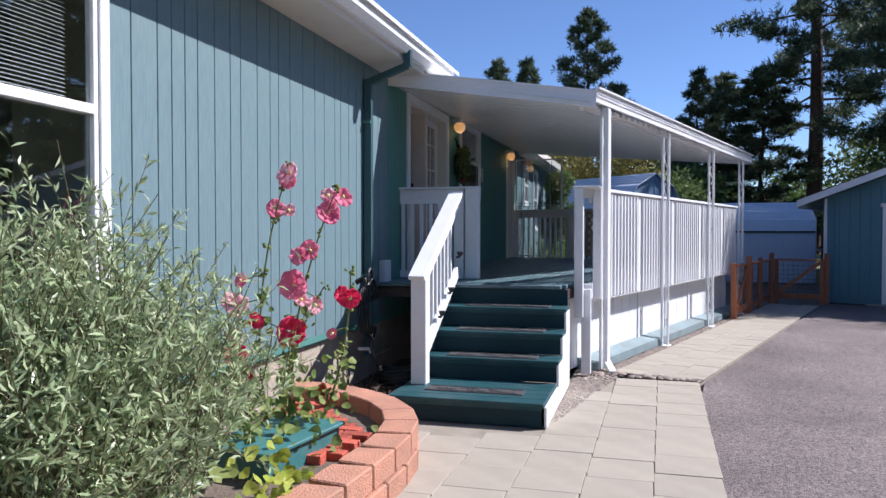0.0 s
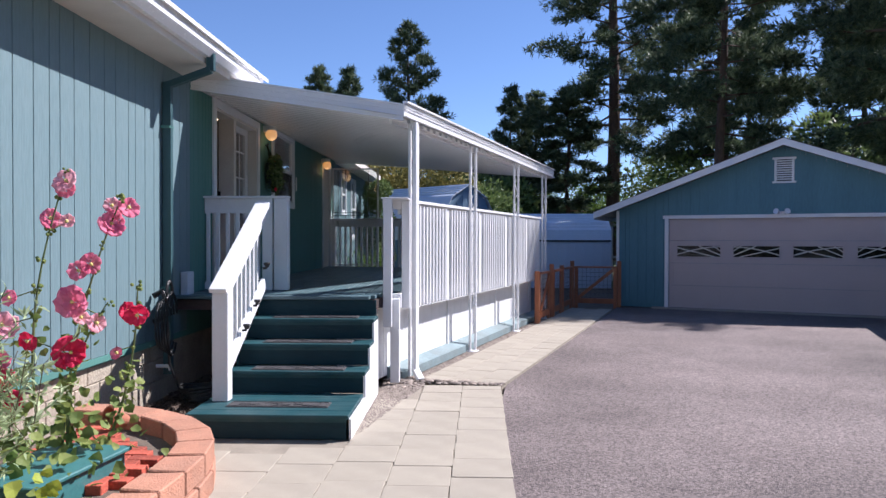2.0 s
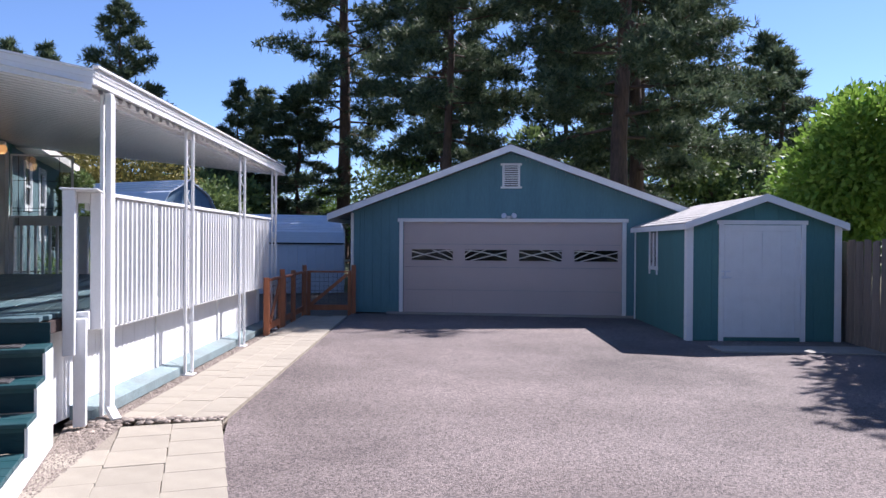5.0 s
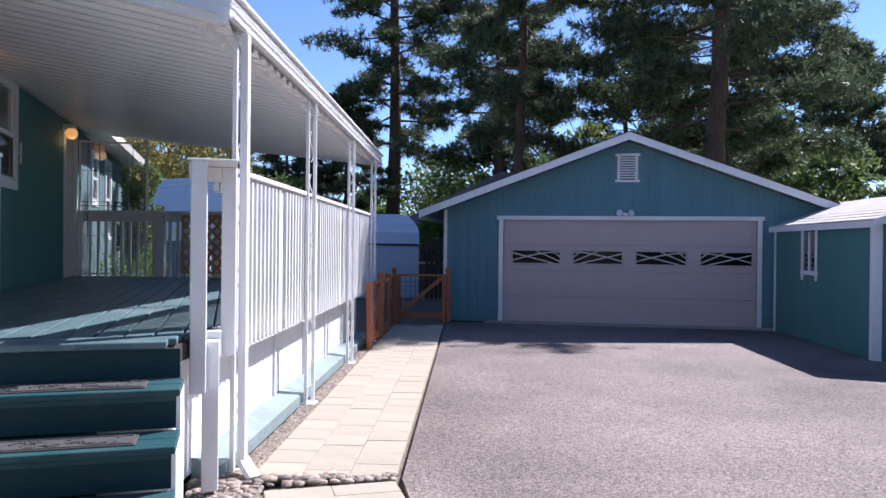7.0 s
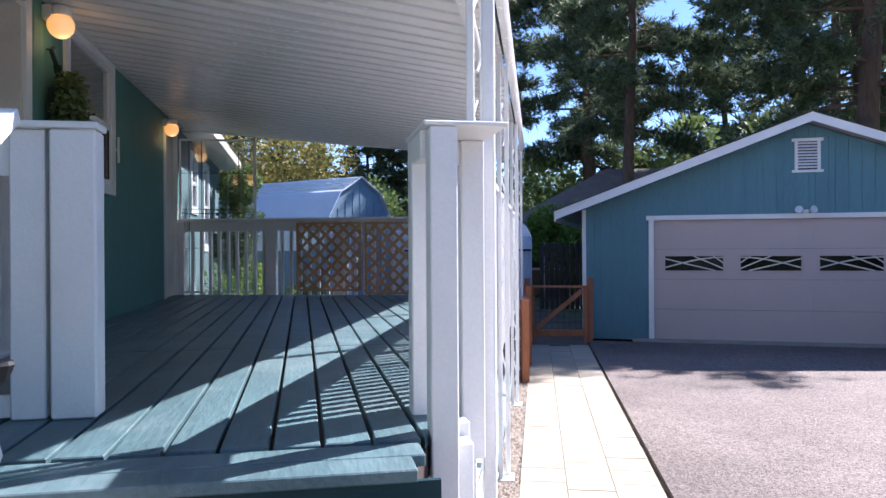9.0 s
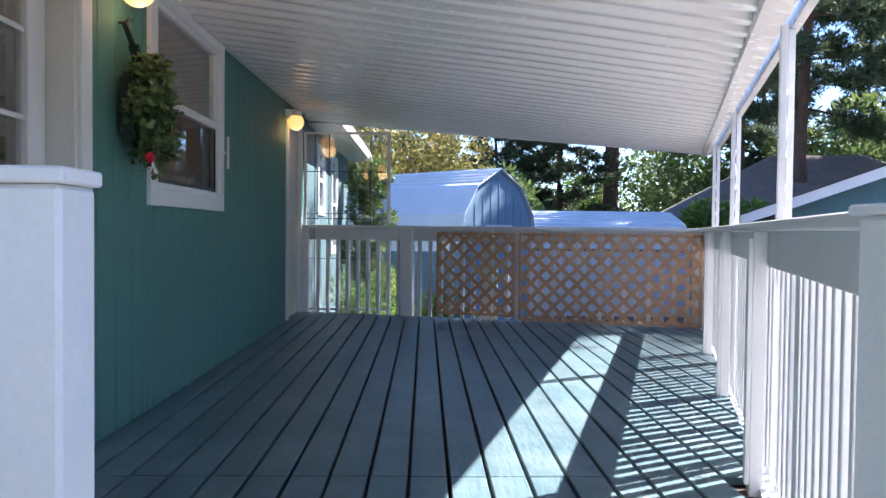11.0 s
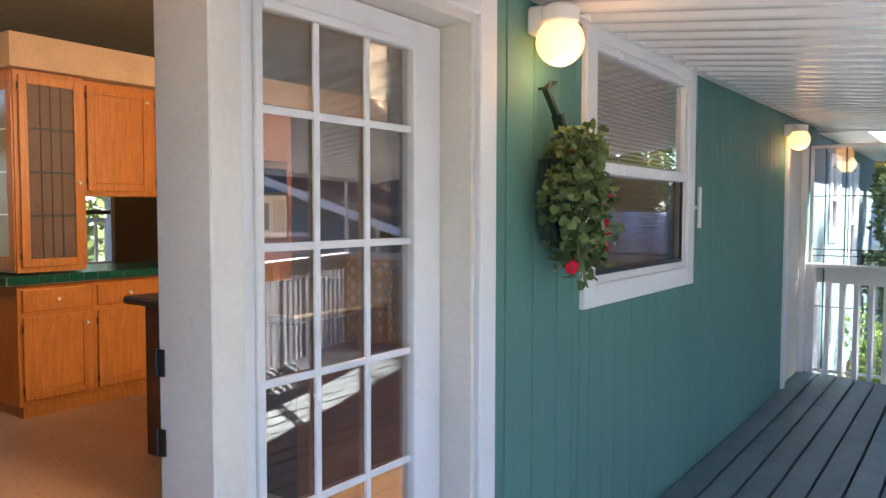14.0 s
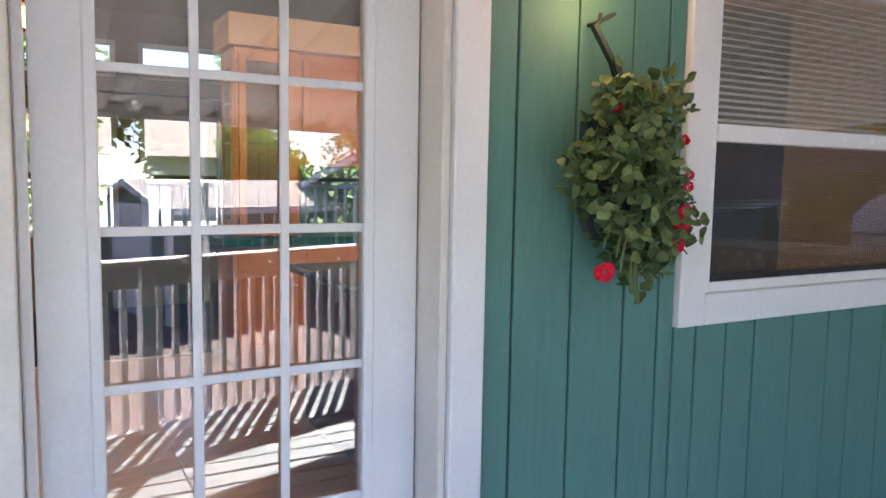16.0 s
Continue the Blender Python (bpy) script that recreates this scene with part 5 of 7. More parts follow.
blades_src = (c, rng.normal(size=(n, 3)) * np.array([1, 1, 0.25]))

# concrete pavers of the path and the patio
PAVERS = {}


def paver(parent, w, l, m):
    key = (round(w, 2), round(l, 2))
    if key not in PAVERS:
        PAVERS[key] = mesh_of("paver", one(((0.0015, 0.0015, -0.05), (key[0] - 0.0015, key[1] - 0.0015, 0.0)), bevel=0.0035), PAVER)
    ob = part("paver", PAVERS[key], None, parent)
    ob.matrix_world = m
    return ob


path = thing("pavement_path", "pale concrete paver path along the deck", "path", kind="structure")
rnd = random.Random(5)
for c in range(3):
    s = 0.86 + 0.0 * c
    first = True
    while s < 10.3:
        l = 0.32 if not (first and c % 2) else 0.16
        first = False
        m = RAIL @ Matrix.Translation((0.21 + 0.32 * c, s, 0.006 + rnd.uniform(-0.002, 0.002)))
        paver(path, 0.32, l, m)
        s += l
patio = thing("pavement_patio", "pale concrete paver patio before the steps", "patio", kind="structure")
for c in range(6):
    x = 0.98 - 0.42 * c
    y = 8.36 if x > -0.2 else 6.09
    if -0.2 < x < 0.12:
        y = 8.36
    l0 = (0.2, 0.38, 0.3)[c % 3]
    first = True
    while y > -1.5:
        l = l0 if first else 0.42
        first = False
        x_at = x + 0.055 * (y - 8.4) / 3
        if c == 2 and y - l > 7.3:
            y -= l
            continue
        if not (x < 0.12 and y > 6.08 and x_at + 0.0 < 0.12):
            paver(patio, 0.42, l, Matrix.Translation((x_at, y - l, 0.004 + rnd.uniform(-0.003, 0.003))))
        y -= l

# curved planting bed
ARC = [(-2.02, 6.10), (-1.62, 6.03), (-1.28, 5.88), (-0.98, 5.66), (-0.76, 5.38), (-0.62, 5.06), (-0.56, 4.72), (-0.55, 4.38), (-0.56, 4.04), (-0.58, 3.70), (-0.62, 3.36), (-0.66, 3.02)]
wall = thing("bed_wall", "two-course curved terracotta block wall around a planting bed", "garden wall", kind="structure")
rnd = random.Random(6)
for row in range(2):
    for i in range(len(ARC) - 1):
        a, b = Vector((*ARC[i], 0)), Vector((*ARC[i + 1], 0))
        if row == 0:
            if i == len(ARC) - 2:
                continue
            c2 = Vector((*ARC[i + 2], 0))
            a, b = (a + b) / 2, (b + c2) / 2
        d = (b - a).normalized()
        inward = Vector((d.y, -d.x, 0))
        if inward.dot(Vector((-1.6, 4.2, 0)) - a) < 0:
            inward = -inward
        z0, z1 = (-0.02, 0.135) if row == 0 else (0.14, 0.285)
        o = 0.02 if row == 0 else -0.0
        w = 0.235
        g = 0.008
        p = [a + d * g - inward * o, b - d * g - inward * o, b - d * (g + 0.03) + inward * w, a + d * (g + 0.03) + inward * w]
        bm = bmesh.new()
        prism(bm, [(q.x, q.y) for q in p], z0, z1 + rnd.uniform(-0.003, 0.003))
        bmesh.ops.bevel(bm, geom=bm.edges[:], offset=0.008, segments=1, affect="EDGES")
        part("block", bm, BLOCK, wall)
bm = bmesh.new()
prism(bm, [(-2.0, 5.95), (-1.6, 5.9), (-1.1, 5.55), (-0.85, 5.1), (-0.75, 4.4), (-0.8, 3.1), (-2.0, 3.0)], 0.0, 0.165)
part("bed_soil", bm, EARTH, kind="structure", label="dark soil in the raised bed")
bricks = thing("brick_paving", "loosely laid red bricks inside the curved bed", "brick paving", kind="structure")
rnd = random.Random(8)
bk = mesh_of("brick", one(((-0.1, -0.047, -0.03), (0.1, 0.047, 0.03)), bevel=0.004), BRICK)
for r in range(13):
    for c in range(6):
        x = -1.72 + 0.205 * c + (0.1 if r % 2 else 0) + rnd.uniform(-0.012, 0.012)
        y = 5.62 - 0.105 * r + rnd.uniform(-0.008, 0.008)
        lim = -0.86 - max(0, (y - 4.9)) * 0.85
        if x + 0.1 > lim or y < 4.2:
            continue
        ob = part("brick", bk, None, bricks)
        ob.matrix_world = Matrix.Translation((x, y, 0.185 + rnd.uniform(-0.006, 0.008))) @ Matrix.Rotation(rnd.uniform(-0.06, 0.06), 4, "Z") @ Matrix.Rotation(rnd.uniform(-0.03, 0.03), 4, "X")

chest = thing("garden_chest", "low teal painted wooden box with a flat lid in the bed", "box", at=Matrix.Translation((-1.30, 4.42, 0.16)) @ Matrix.Rotation(radians(-8), 4, "Z"))
part("body", one(((-0.22, -0.45, 0), (0.22, 0.3, 0.15)), bevel=0.006), BOX_GREEN, chest)
part("lid", one(((-0.25, -0.48, 0.15), (0.25, 0.33, 0.175)), bevel=0.006), BOX_GREEN, chest)
pot = thing("clay_pot", "small tipped terracotta flower pot on the bricks", "flower pot", at=Matrix.Translation((-1.5, 5.55, 0.29)) @ Matrix.Rotation(radians(70), 4, (0.6, -0.6, 0.2)))
bm = bmesh.new()
lathe(bm, [(0.045, -0.07), (0.07, 0.05), (0.082, 0.05), (0.084, 0.085), (0.07, 0.085), (0.062, 0.05), (0.04, -0.05)], 20)
part("shell", bm, TERRACOTTA, pot, smooth=False)


# hollyhocks
def petals(bm, at, normal, r, rng, n=5):
    """A cupped flower of broad overlapping petals with ruffled, notched rims."""
    z = Vector(normal).normalized()
    x = z.cross(Vector((0, 0, 1))).normalized()
    y = z.cross(x)
    at = Vector(at)
    turn = rng.uniform(0, 6.28)
    for i in range(n):
        a0 = turn + 2 * math.pi * i / n + rng.uniform(-0.14, 0.14)
        size = rng.uniform(0.86, 1.12)
        wave, tilt = rng.uniform(0, 6.28), rng.uniform(0.0, 0.16)
        rows = []
        for k, (rr, cup) in enumerate(((0.08, 0.0), (0.35, 0.2), (0.65, 0.33), (0.88, 0.36), (1.0, 0.28))):
            row = []
            for j in range(-3, 4):
                u = j / 3
                a = a0 + u * (0.32 + 0.46 * min(1, rr * 1.3))
                edge = 1 - 0.12 * abs(u) ** 3 - 0.07 * (1 - abs(u)) * (k == 4) + 0.05 * math.sin(j * 2.3 + wave) * rr
                q = r * size * rr * edge
                lift = cup + tilt * rr + 0.012 * i + 0.11 * rr * rr * math.sin(j * 1.9 + wave)
                row.append(bm.verts.new(at + x * math.cos(a) * q + y * math.sin(a) * q + z * r * lift))
            rows.append(row)
        for u, v in zip(rows, rows[1:]):
            for j in range(6):
                bm.faces.new((u[j], u[j + 1], v[j + 1], v[j]))


PINK = leafy("pink_petals", (0.82, 0.17, 0.29), (0.88, 0.33, 0.43), rough=0.6, through_light=0.35)
PALE_PINK = leafy("pale_pink_petals", (0.86, 0.38, 0.46), (0.9, 0.52, 0.56), rough=0.6, through_light=0.35)
CRIMSON = leafy("crimson_petals", (0.66, 0.015, 0.07), (0.78, 0.06, 0.14), rough=0.6, through_light=0.3)
YELLOW = material("flower_heart", (0.7, 0.6, 0.2), 0.7, bump=0)
HOLLY_LEAF = leafy("hollyhock_leaves", (0.12, 0.19, 0.05), (0.3, 0.34, 0.1), rough=0.6, through_light=0.35)
STALK = material("green_stalk", (0.13, 0.17, 0.06), 0.7, fine=50, bump=0.1)


def hollyhock(label, base, bend, top, flowers, seed):
    rng = random.Random(seed)
    t = thing("hollyhock", label, "flower", group="hollyhocks in the bed", at=base)
    o = Vector(base)
    P = [Vector((0, 0, 0)), Vector(bend) - o, Vector(top) - o]
    pts = [P[0] * (1 - k) ** 2 + P[1] * 2 * k * (1 - k) + P[2] * k * k for k in np.linspace(0, 1, 12)]
    bm = bmesh.new()
    tube(bm, pts, 0.011, 7, 0.004)
    part("stalk", bm, STALK, t)
    for fx, fy, fz, r, mat in flowers:
        f = thing("flower_head", "", "")
        f.parent = t
        at = Vector((fx, fy, fz)) - o
        nrm = Vector((0.75 + rng.uniform(-0.9, 0.5), -0.85, rng.uniform(-0.25, 0.5)))
        bm = bmesh.new()
        r *= 1.3
        petals(bm, at, nrm, r, rng)
        if r > 0.085:
            petals(bm, at + nrm * 0.01, nrm + Vector((0.1, 0, 0.1)), r * 0.6, rng, 4)
        ob = new("petal_whorl", mesh_of("petal_whorl", bm, mat, clean=False))
        ob.parent = f
        bm = bmesh.new()
        bmesh.ops.create_icosphere(bm, subdivisions=1, radius=0.012, matrix=Matrix.Translation(at + nrm.normalized() * 0.026))
        ob = new("heart", mesh_of("heart", bm, YELLOW))
        ob.parent = f
        bm = bmesh.new()
        tube(bm, [min(pts, key=lambda q: (q - at).length), at - nrm * 0.004], 0.004, 5)
        ob = new("flower_stem", mesh_of("flower_stem", bm, STALK))
        ob.parent = f
    bm = bmesh.new()
    for k in range(44):
        q = pts[rng.randrange(4, 12)] + Vector([rng.uniform(-0.025, 0.025) for _ in range(3)])
        bmesh.ops.create_icosphere(bm, subdivisions=1, radius=rng.uniform(0.008, 0.016), matrix=Matrix.Translation(q))
    part("bud_cluster", bm, HOLLY_LEAF, t, kind="stuff")
    r2 = np.random.default_rng(seed)
    m = 46
    idx = r2.integers(0, 7, m)
    c = np.array([pts[i] for i in idx]) + r2.normal(size=(m, 3)) * 0.05
    part_ob = leaf_disks("leaves", c, r2.uniform(0.016, 0.042, m), HOLLY_LEAF, t, r2)


def leaf_disks(name, centers, radius, mat, parent, rng, label=""):
    """Broad lobed leaves, each a small cupped fan."""
    n = len(centers)
    ang = np.linspace(0, 2 * math.pi, 8, endpoint=False)
    nrm = rng.normal(size=(n, 3)) + np.array([0.5, -0.5, 0.8])
    nrm /= np.linalg.norm(nrm, axis=1, keepdims=True)
    x = np.cross(nrm, rng.normal(size=(n, 3)))
    x /= np.linalg.norm(x, axis=1, keepdims=True)
    y = np.cross(nrm, x)
    r = radius[:, None] * np.array([1, 0.8, 1, 0.78, 0.5, 0.78, 1, 0.8])[None]
    ring = centers[:, None] + x[:, None] * (r * np.cos(ang))[..., None] + y[:, None] * (r * np.sin(ang))[..., None] + nrm[:, None] * (r * 0.22)[..., None]
    V = np.concatenate([centers[:, None], ring], 1).reshape(-1, 3)
    F = [(i * 9, i * 9 + 1 + j, i * 9 + 1 + (j + 1) % 8) for i in range(n) for j in range(8)]
    me = mesh_xyz(name, V.tolist(), F, mat)
    ob = new(name, me)
    ob.parent = parent
    return tagged(ob, label, "", "", "stuff")


B = (-1.42, 4.75, 0.16)
hollyhock("tall hollyhock with pink ruffled flowers and a pale bloom", (-1.52, 4.7, 0.16), (-1.72, 4.62, 1.0), (-1.34, 4.6, 2.0), [(-1.34, 4.6, 1.93, 0.062, PALE_PINK), (-1.37, 4.63, 1.90, 0.05, PINK), (-1.47, 4.62, 1.72, 0.05, PINK), (-1.38, 4.66, 1.70, 0.035, PALE_PINK), (-1.74, 4.58, 1.08, 0.075, PALE_PINK), (-1.7, 4.62, 1.24, 0.04, PINK)], 1)
hollyhock("leaning hollyhock with bright pink ruffled flowers", (-1.46, 4.72, 0.16), (-1.4, 4.7, 1.1), (-1.02, 4.6, 1.83), [(-1.09, 4.6, 1.68, 0.068, PINK), (-1.0, 4.64, 1.78, 0.05, PINK), (-1.1, 4.66, 1.79, 0.04, PALE_PINK), (-1.22, 4.62, 1.45, 0.055, PINK), (-1.27, 4.6, 1.40, 0.05, PINK)], 2)
hollyhock("low hollyhock with rose and crimson flowers", (-1.38, 4.68, 0.16), (-1.42, 4.62, 0.8), (-1.1, 4.6, 1.22), [(-1.30, 4.58, 1.22, 0.075, PINK), (-1.17, 4.58, 1.10, 0.045, PALE_PINK), (-1.31, 4.56, 0.93, 0.078, CRIMSON), (-1.28, 4.62, 1.12, 0.04, PALE_PINK), (-1.55, 4.56, 1.0, 0.05, CRIMSON)], 3)
hollyhock("slender hollyhock with crimson flowers near the steps", (-1.3, 4.8, 0.16), (-1.0, 4.75, 0.6), (-0.93, 4.62, 1.32), [(-0.92, 4.6, 1.15, 0.055, CRIMSON), (-1.0, 4.62, 1.16, 0.045, CRIMSON), (-1.08, 4.64, 0.92, 0.032, PINK)], 4)
hollyhock("small hollyhock with dark crimson blooms among leaves", (-1.62, 4.5, 0.16), (-1.6, 4.45, 0.5), (-1.62, 4.4, 0.86), [(-1.62, 4.4, 0.78, 0.06, CRIMSON), (-1.55, 4.42, 0.66, 0.05, CRIMSON), (-1.66, 4.45, 0.9, 0.05, PINK)], 5)
rng = np.random.default_rng(12)
under = thing("bed_foliage", "yellow-green lobed leaves spilling over the chest", "plant", at=(-1.35, 4.3, 0.16))
m = 230
c = np.stack([rng.normal(-0.05, 0.26, m), rng.normal(0.05, 0.34, m), np.abs(rng.normal(0.18, 0.17, m))], 1)
leaf_disks("leaves", c, rng.uniform(0.025, 0.055, m), HOLLY_LEAF, under, rng)
m = 60
c = np.stack([rng.normal(0.42, 0.08, m), rng.normal(-0.75, 0.2, m), np.abs(rng.normal(0.12, 0.12, m))], 1)
leaf_disks("low_leaves", c, rng.uniform(0.025, 0.05, m), leafy("lime_leaves", (0.35, 0.42, 0.05), (0.45, 0.5, 0.1), through_light=0.4), under, rng)

# garden hose on its hanger and the tap by the foundation
hose = thing("hose_hanger", "black garden hose on a wall hanger above coils", "garden hose", at=(-1.9, 7.2, 0))
bm = bmesh.new()
tube(bm, [(-0.08, 0.1, 1.05), (0.0, 0.1, 1.1), (0.05, 0.1, 1.0), (0.02, 0.1, 0.85), (-0.08, 0.1, 0.8)], 0.03, 8)
part("hanger", bm, BLACK, hose)
bm = bmesh.new()
tube(bm, [(0.07 + 0.0 * a, 0.1 + 0.07 * math.cos(a), 1.06 + 0.13 * math.sin(a)) for a in np.linspace(0, 6.28, 20)], 0.016, 7)
part("handle_ring", bm, BLACK, hose)
for k in range(5):
    bm = bmesh.new()
    tube(bm, [(0.02 + 0.015 * k, 0.02 + 0.03 * k + 0.12 * math.cos(a), 0.78 + 0.22 * math.sin(a) * (1 + 0.1 * k)) for a in np.linspace(0.3, 5.6, 16)], 0.012, 6)
    part("coil", bm, BLACK, hose)
for k in range(6):
    bm = bmesh.new()
    tube(bm, [(0.32 + (0.16 + 0.012 * k) * math.cos(a), 0.28 + 0.17 * math.sin(a), 0.03 + 0.024 * k + 0.012 * math.sin(3 * a + k)) for a in np.linspace(0, 6.28, 22)], 0.012, 6)
    part("ground_coil", bm, BLACK, hose)
bm = bmesh.new()
tube(bm, [(0.05, 0.1, 0.8), (0.06, 0.12, 0.4), (0.12, 0.2, 0.15), (0.25, 0.2, 0.05)], 0.012, 6)
part("lead", bm, BLACK, hose)
bm = bmesh.new()
tube(bm, [(-0.1, 0.2, 0.36), (0.02, 0.2, 0.36), (0.04, 0.2, 0.32)], 0.018, 8)
part("tap", bm, WHITE, hose)
meter = thing("junction_box", "small grey electrical box on the wall beside the steps", "electrical box", at=(-1.94, 8.1, 0.95))
part("cover", one(((-0.06, -0.09, 0), (0.02, 0.09, 0.3)), bevel=0.008), GALV, meter)


# porch lamps
GLOBE = glow("frosted_lamp_globe", (1.0, 0.45, 0.11), 0.3)
for k, (y, z, st) in enumerate(((11.28, 3.16, 1), (15.66, 3.15, 1))):
    lamp = thing("porch_lamp", "lit frosted round globe on a white wall bracket", "wall lamp", group="lamps on the porch wall", at=(WALL_X, y, z))
    bm = bmesh.new()
    bmesh.ops.create_uvsphere(bm, u_segments=24, v_segments=14, radius=0.088, matrix=Matrix.Translation((0.11, 0, 0)))
    part("globe", bm, GLOBE, lamp, smooth=True)
    bm = bmesh.new()
    lathe(bm, [(0.06, 0.062), (0.068, 0.07), (0.07, 0.115), (0.05, 0.13)], 20, at=(0.11, 0, 0))
    part("collar", bm, WHITE, lamp)
    part("bracket", one(((0.0, -0.055, 0.03), (0.07, 0.055, 0.13)), bevel=0.01), WHITE, lamp)
    lt = new("lamp_light", bpy.data.lights.new("lamp_light", "POINT"))
    lt.data.energy, lt.data.color, lt.data.shadow_soft_size = 0.28, (1.0, 0.6, 0.25), 0.09
    lt.location = (WALL_X + 0.13, y, z - 0.11)


# hanging planter
def planter():
    t = thing("wall_planter", "green trailing begonia with red flowers in a dark wall bag", "plant", at=(WALL_X + 0.02, 11.36, 2.3))
    BAG = material("dark_green_bag", (0.012, 0.03, 0.028), 0.6, bump=0.2)
    bm = bmesh.new()
    prism(bm, [(-0.09, 0.46), (-0.1, 0.22), (-0.06, 0.12), (0.06, 0.1), (0.10, 0.16), (0.09, 0.46)], 0.0, 0.07, "x")
    bmesh.ops.bevel(bm, geom=bm.edges[:], offset=0.02, segments=2, affect="EDGES")
    part("bag", bm, BAG, t)
    bm = bmesh.new()
    bar(bm, (0.02, -0.055, 0.70), (0.04, 0.0, 0.60), 0.03, 0.012)
    bar(bm, (0.04, 0.0, 0.61), (0.07, 0.06, 0.42), 0.06, 0.014)
    bar(bm, (0.02, -0.055, 0.70), (0.02, 0.01, 0.735), 0.028, 0.008)
    part("strap", bm, BAG, t)
    bm = bmesh.new()
    tube(bm, [(-0.015, -0.045, 0.705), (0.03, -0.045, 0.705), (0.035, -0.045, 0.73)], 0.006, 6)
    part("hook", bm, BLACK, t)
    rng = np.random.default_rng(44)
    LEAF = leafy("begonia_leaves", (0.03, 0.075, 0.024), (0.21, 0.28, 0.11), rough=0.35, through_light=0.2)
    n = 1400
    d = rng.normal(size=(n, 3))
    d /= np.linalg.norm(d, axis=1, keepdims=True)
    rr = rng.uniform(0.35, 1.0, n) ** 0.5 * (1 + 0.2 * np.sin(d[:, 2] * 6 + d[:, 1] * 5) + rng.normal(size=n) * 0.07)
    c = d * rr[:, None] * np.array([0.12, 0.175, 0.285]) + np.array([0.12, 0.025, 0.29])
    c[:, 1] += 0.03 * np.sin(c[:, 2] * 13)
    c[:, 0] = np.maximum(c[:, 0], 0.02)
    leaf_disks("leaves", c, rng.uniform(0.011, 0.026, n), LEAF, t, rng)
    bm = bmesh.new()
    for k in range(18):
        a = rng.uniform(0, 6.28)
        y, z = 0.05 + 0.15 * math.cos(a), 0.27 + 0.28 * math.sin(a)
        tube(bm, [(0.1, 0.05, 0.25), (0.16, y * 0.8, z), (0.17, y, z - 0.04)], 0.003, 4)
    part("stem_work", bm, STALK, t, kind="stuff", clean=False)
    RED = leafy("red_begonia_petals", (0.75, 0.01, 0.02), (0.8, 0.02, 0.12), through_light=0.25)
    rr = random.Random(5)
    for y, z, x, r in ((-0.1, 0.045, 0.15, 0.028), (0.17, 0.2, 0.16, 0.02), (0.15, 0.16, 0.17, 0.026), (0.13, 0.11, 0.17, 0.024), (0.2, 0.27, 0.14, 0.018), (0.15, 0.3, 0.19, 0.014), (0.22, 0.4, 0.1, 0.016), (-0.06, 0.47, 0.13, 0.012)):
        bm = bmesh.new()
        petals(bm, (x, y, z), (0.9, -0.5, 0.1), r, rr)
        part("flower", bm, RED, t, clean=False)


planter()
gauge = thing("thermometer", "slim white outdoor thermometer tube beside the window", "thermometer", at=(WALL_X, 13.24, 2.45))
bm = bmesh.new()
tube(bm, [(0.028, 0, 0), (0.028, 0, 0.24)], 0.011, 10)
part("tube", bm, WHITE, gauge)
part("bracket", one(((0, -0.008, 0.11), (0.018, 0.008, 0.13))), WHITE, gauge)
hookw = thing("ceiling_hook", "thin bent wire hook under the patio roof", "hook", at=(1.62, 13.6, 2.93))
bm = bmesh.new()
tube(bm, [(0.0, 0, 0.06), (0.0, 0, 0.03), (-0.12, 0, 0.01), (-0.2, 0, -0.01), (-0.24, 0, 0.01), (-0.22, 0, 0.03)], 0.004, 5)
part("wire", bm, GALV, hookw)

# the room behind the door
OAK = material("honey_oak", (0.5, 0.19, 0.045), 0.4, scale=5, amount=0.22, fine=25, bump=0.12, stretch=(6, 6, 0.6))
ROOM_WALL = material("beige_room_wall", (0.25, 0.19, 0.12), 0.8, scale=2, amount=0.05, fine=60, bump=0.2)
CEILING = material("textured_cream_ceiling", (0.4, 0.34, 0.26), 0.9, scale=8, amount=0.1, fine=35, bump=1.0)
VINYL = material("tan_vinyl_floor", (0.46, 0.31, 0.225), 0.3, scale=3, amount=0.08, fine=40, bump=0.03)
CARPET = material("dark_brown_carpet", (0.06, 0.032, 0.026), 0.95, scale=3, amount=0.3, fine=90, bump=1.0)
TILE = material("dark_green_tile", (0.01, 0.09, 0.07), 0.15, scale=4, amount=0.1, bump=0.02)
GROUT = material("tile_grout", (0.3, 0.3, 0.27), 0.8)
Z = 1.03
part("floor_vinyl", one(((-6.9, 7.0, 0.9), (-2.17, 16.0, Z))), VINYL, kind="structure", label="glossy tan vinyl kitchen floor")
part("floor_carpet", one(((-9.55, 5.0, 0.9), (-6.9, 16.0, Z + 0.004))), CARPET, kind="structure", label="dark brown carpet")
part("floor_strip", one(((-6.92, 7.0, Z), (-6.88, 11.2, Z + 0.01)), bevel=0.003), GALV, kind="structure")
bm = bmesh.new()
prism(bm, [(-2.16, 3.42), (-5.9, 4.4), (-9.55, 4.36), (-9.55, 4.5), (-5.9, 4.55), (-2.16, 3.5)], 5.0, 16.0, "y")
part("ceiling", bm, CEILING, kind="structure")
part("wall_inner", one(((-9.6, 15.95, 0.9), (-2.17, 16.1, 4.6))), ROOM_WALL, kind="structure")
part("wall_inner", one(((-9.6, 4.9, 0.9), (-2.17, 5.0, 4.6))), ROOM_WALL, kind="structure")
bm = bmesh.new()
wins = [(8.3, 9.55), (9.72, 10.82), (11.06, 12.13), (12.9, 14.0)]
edge = sorted({5.0, 16.0, *[v for w in wins for v in w]})
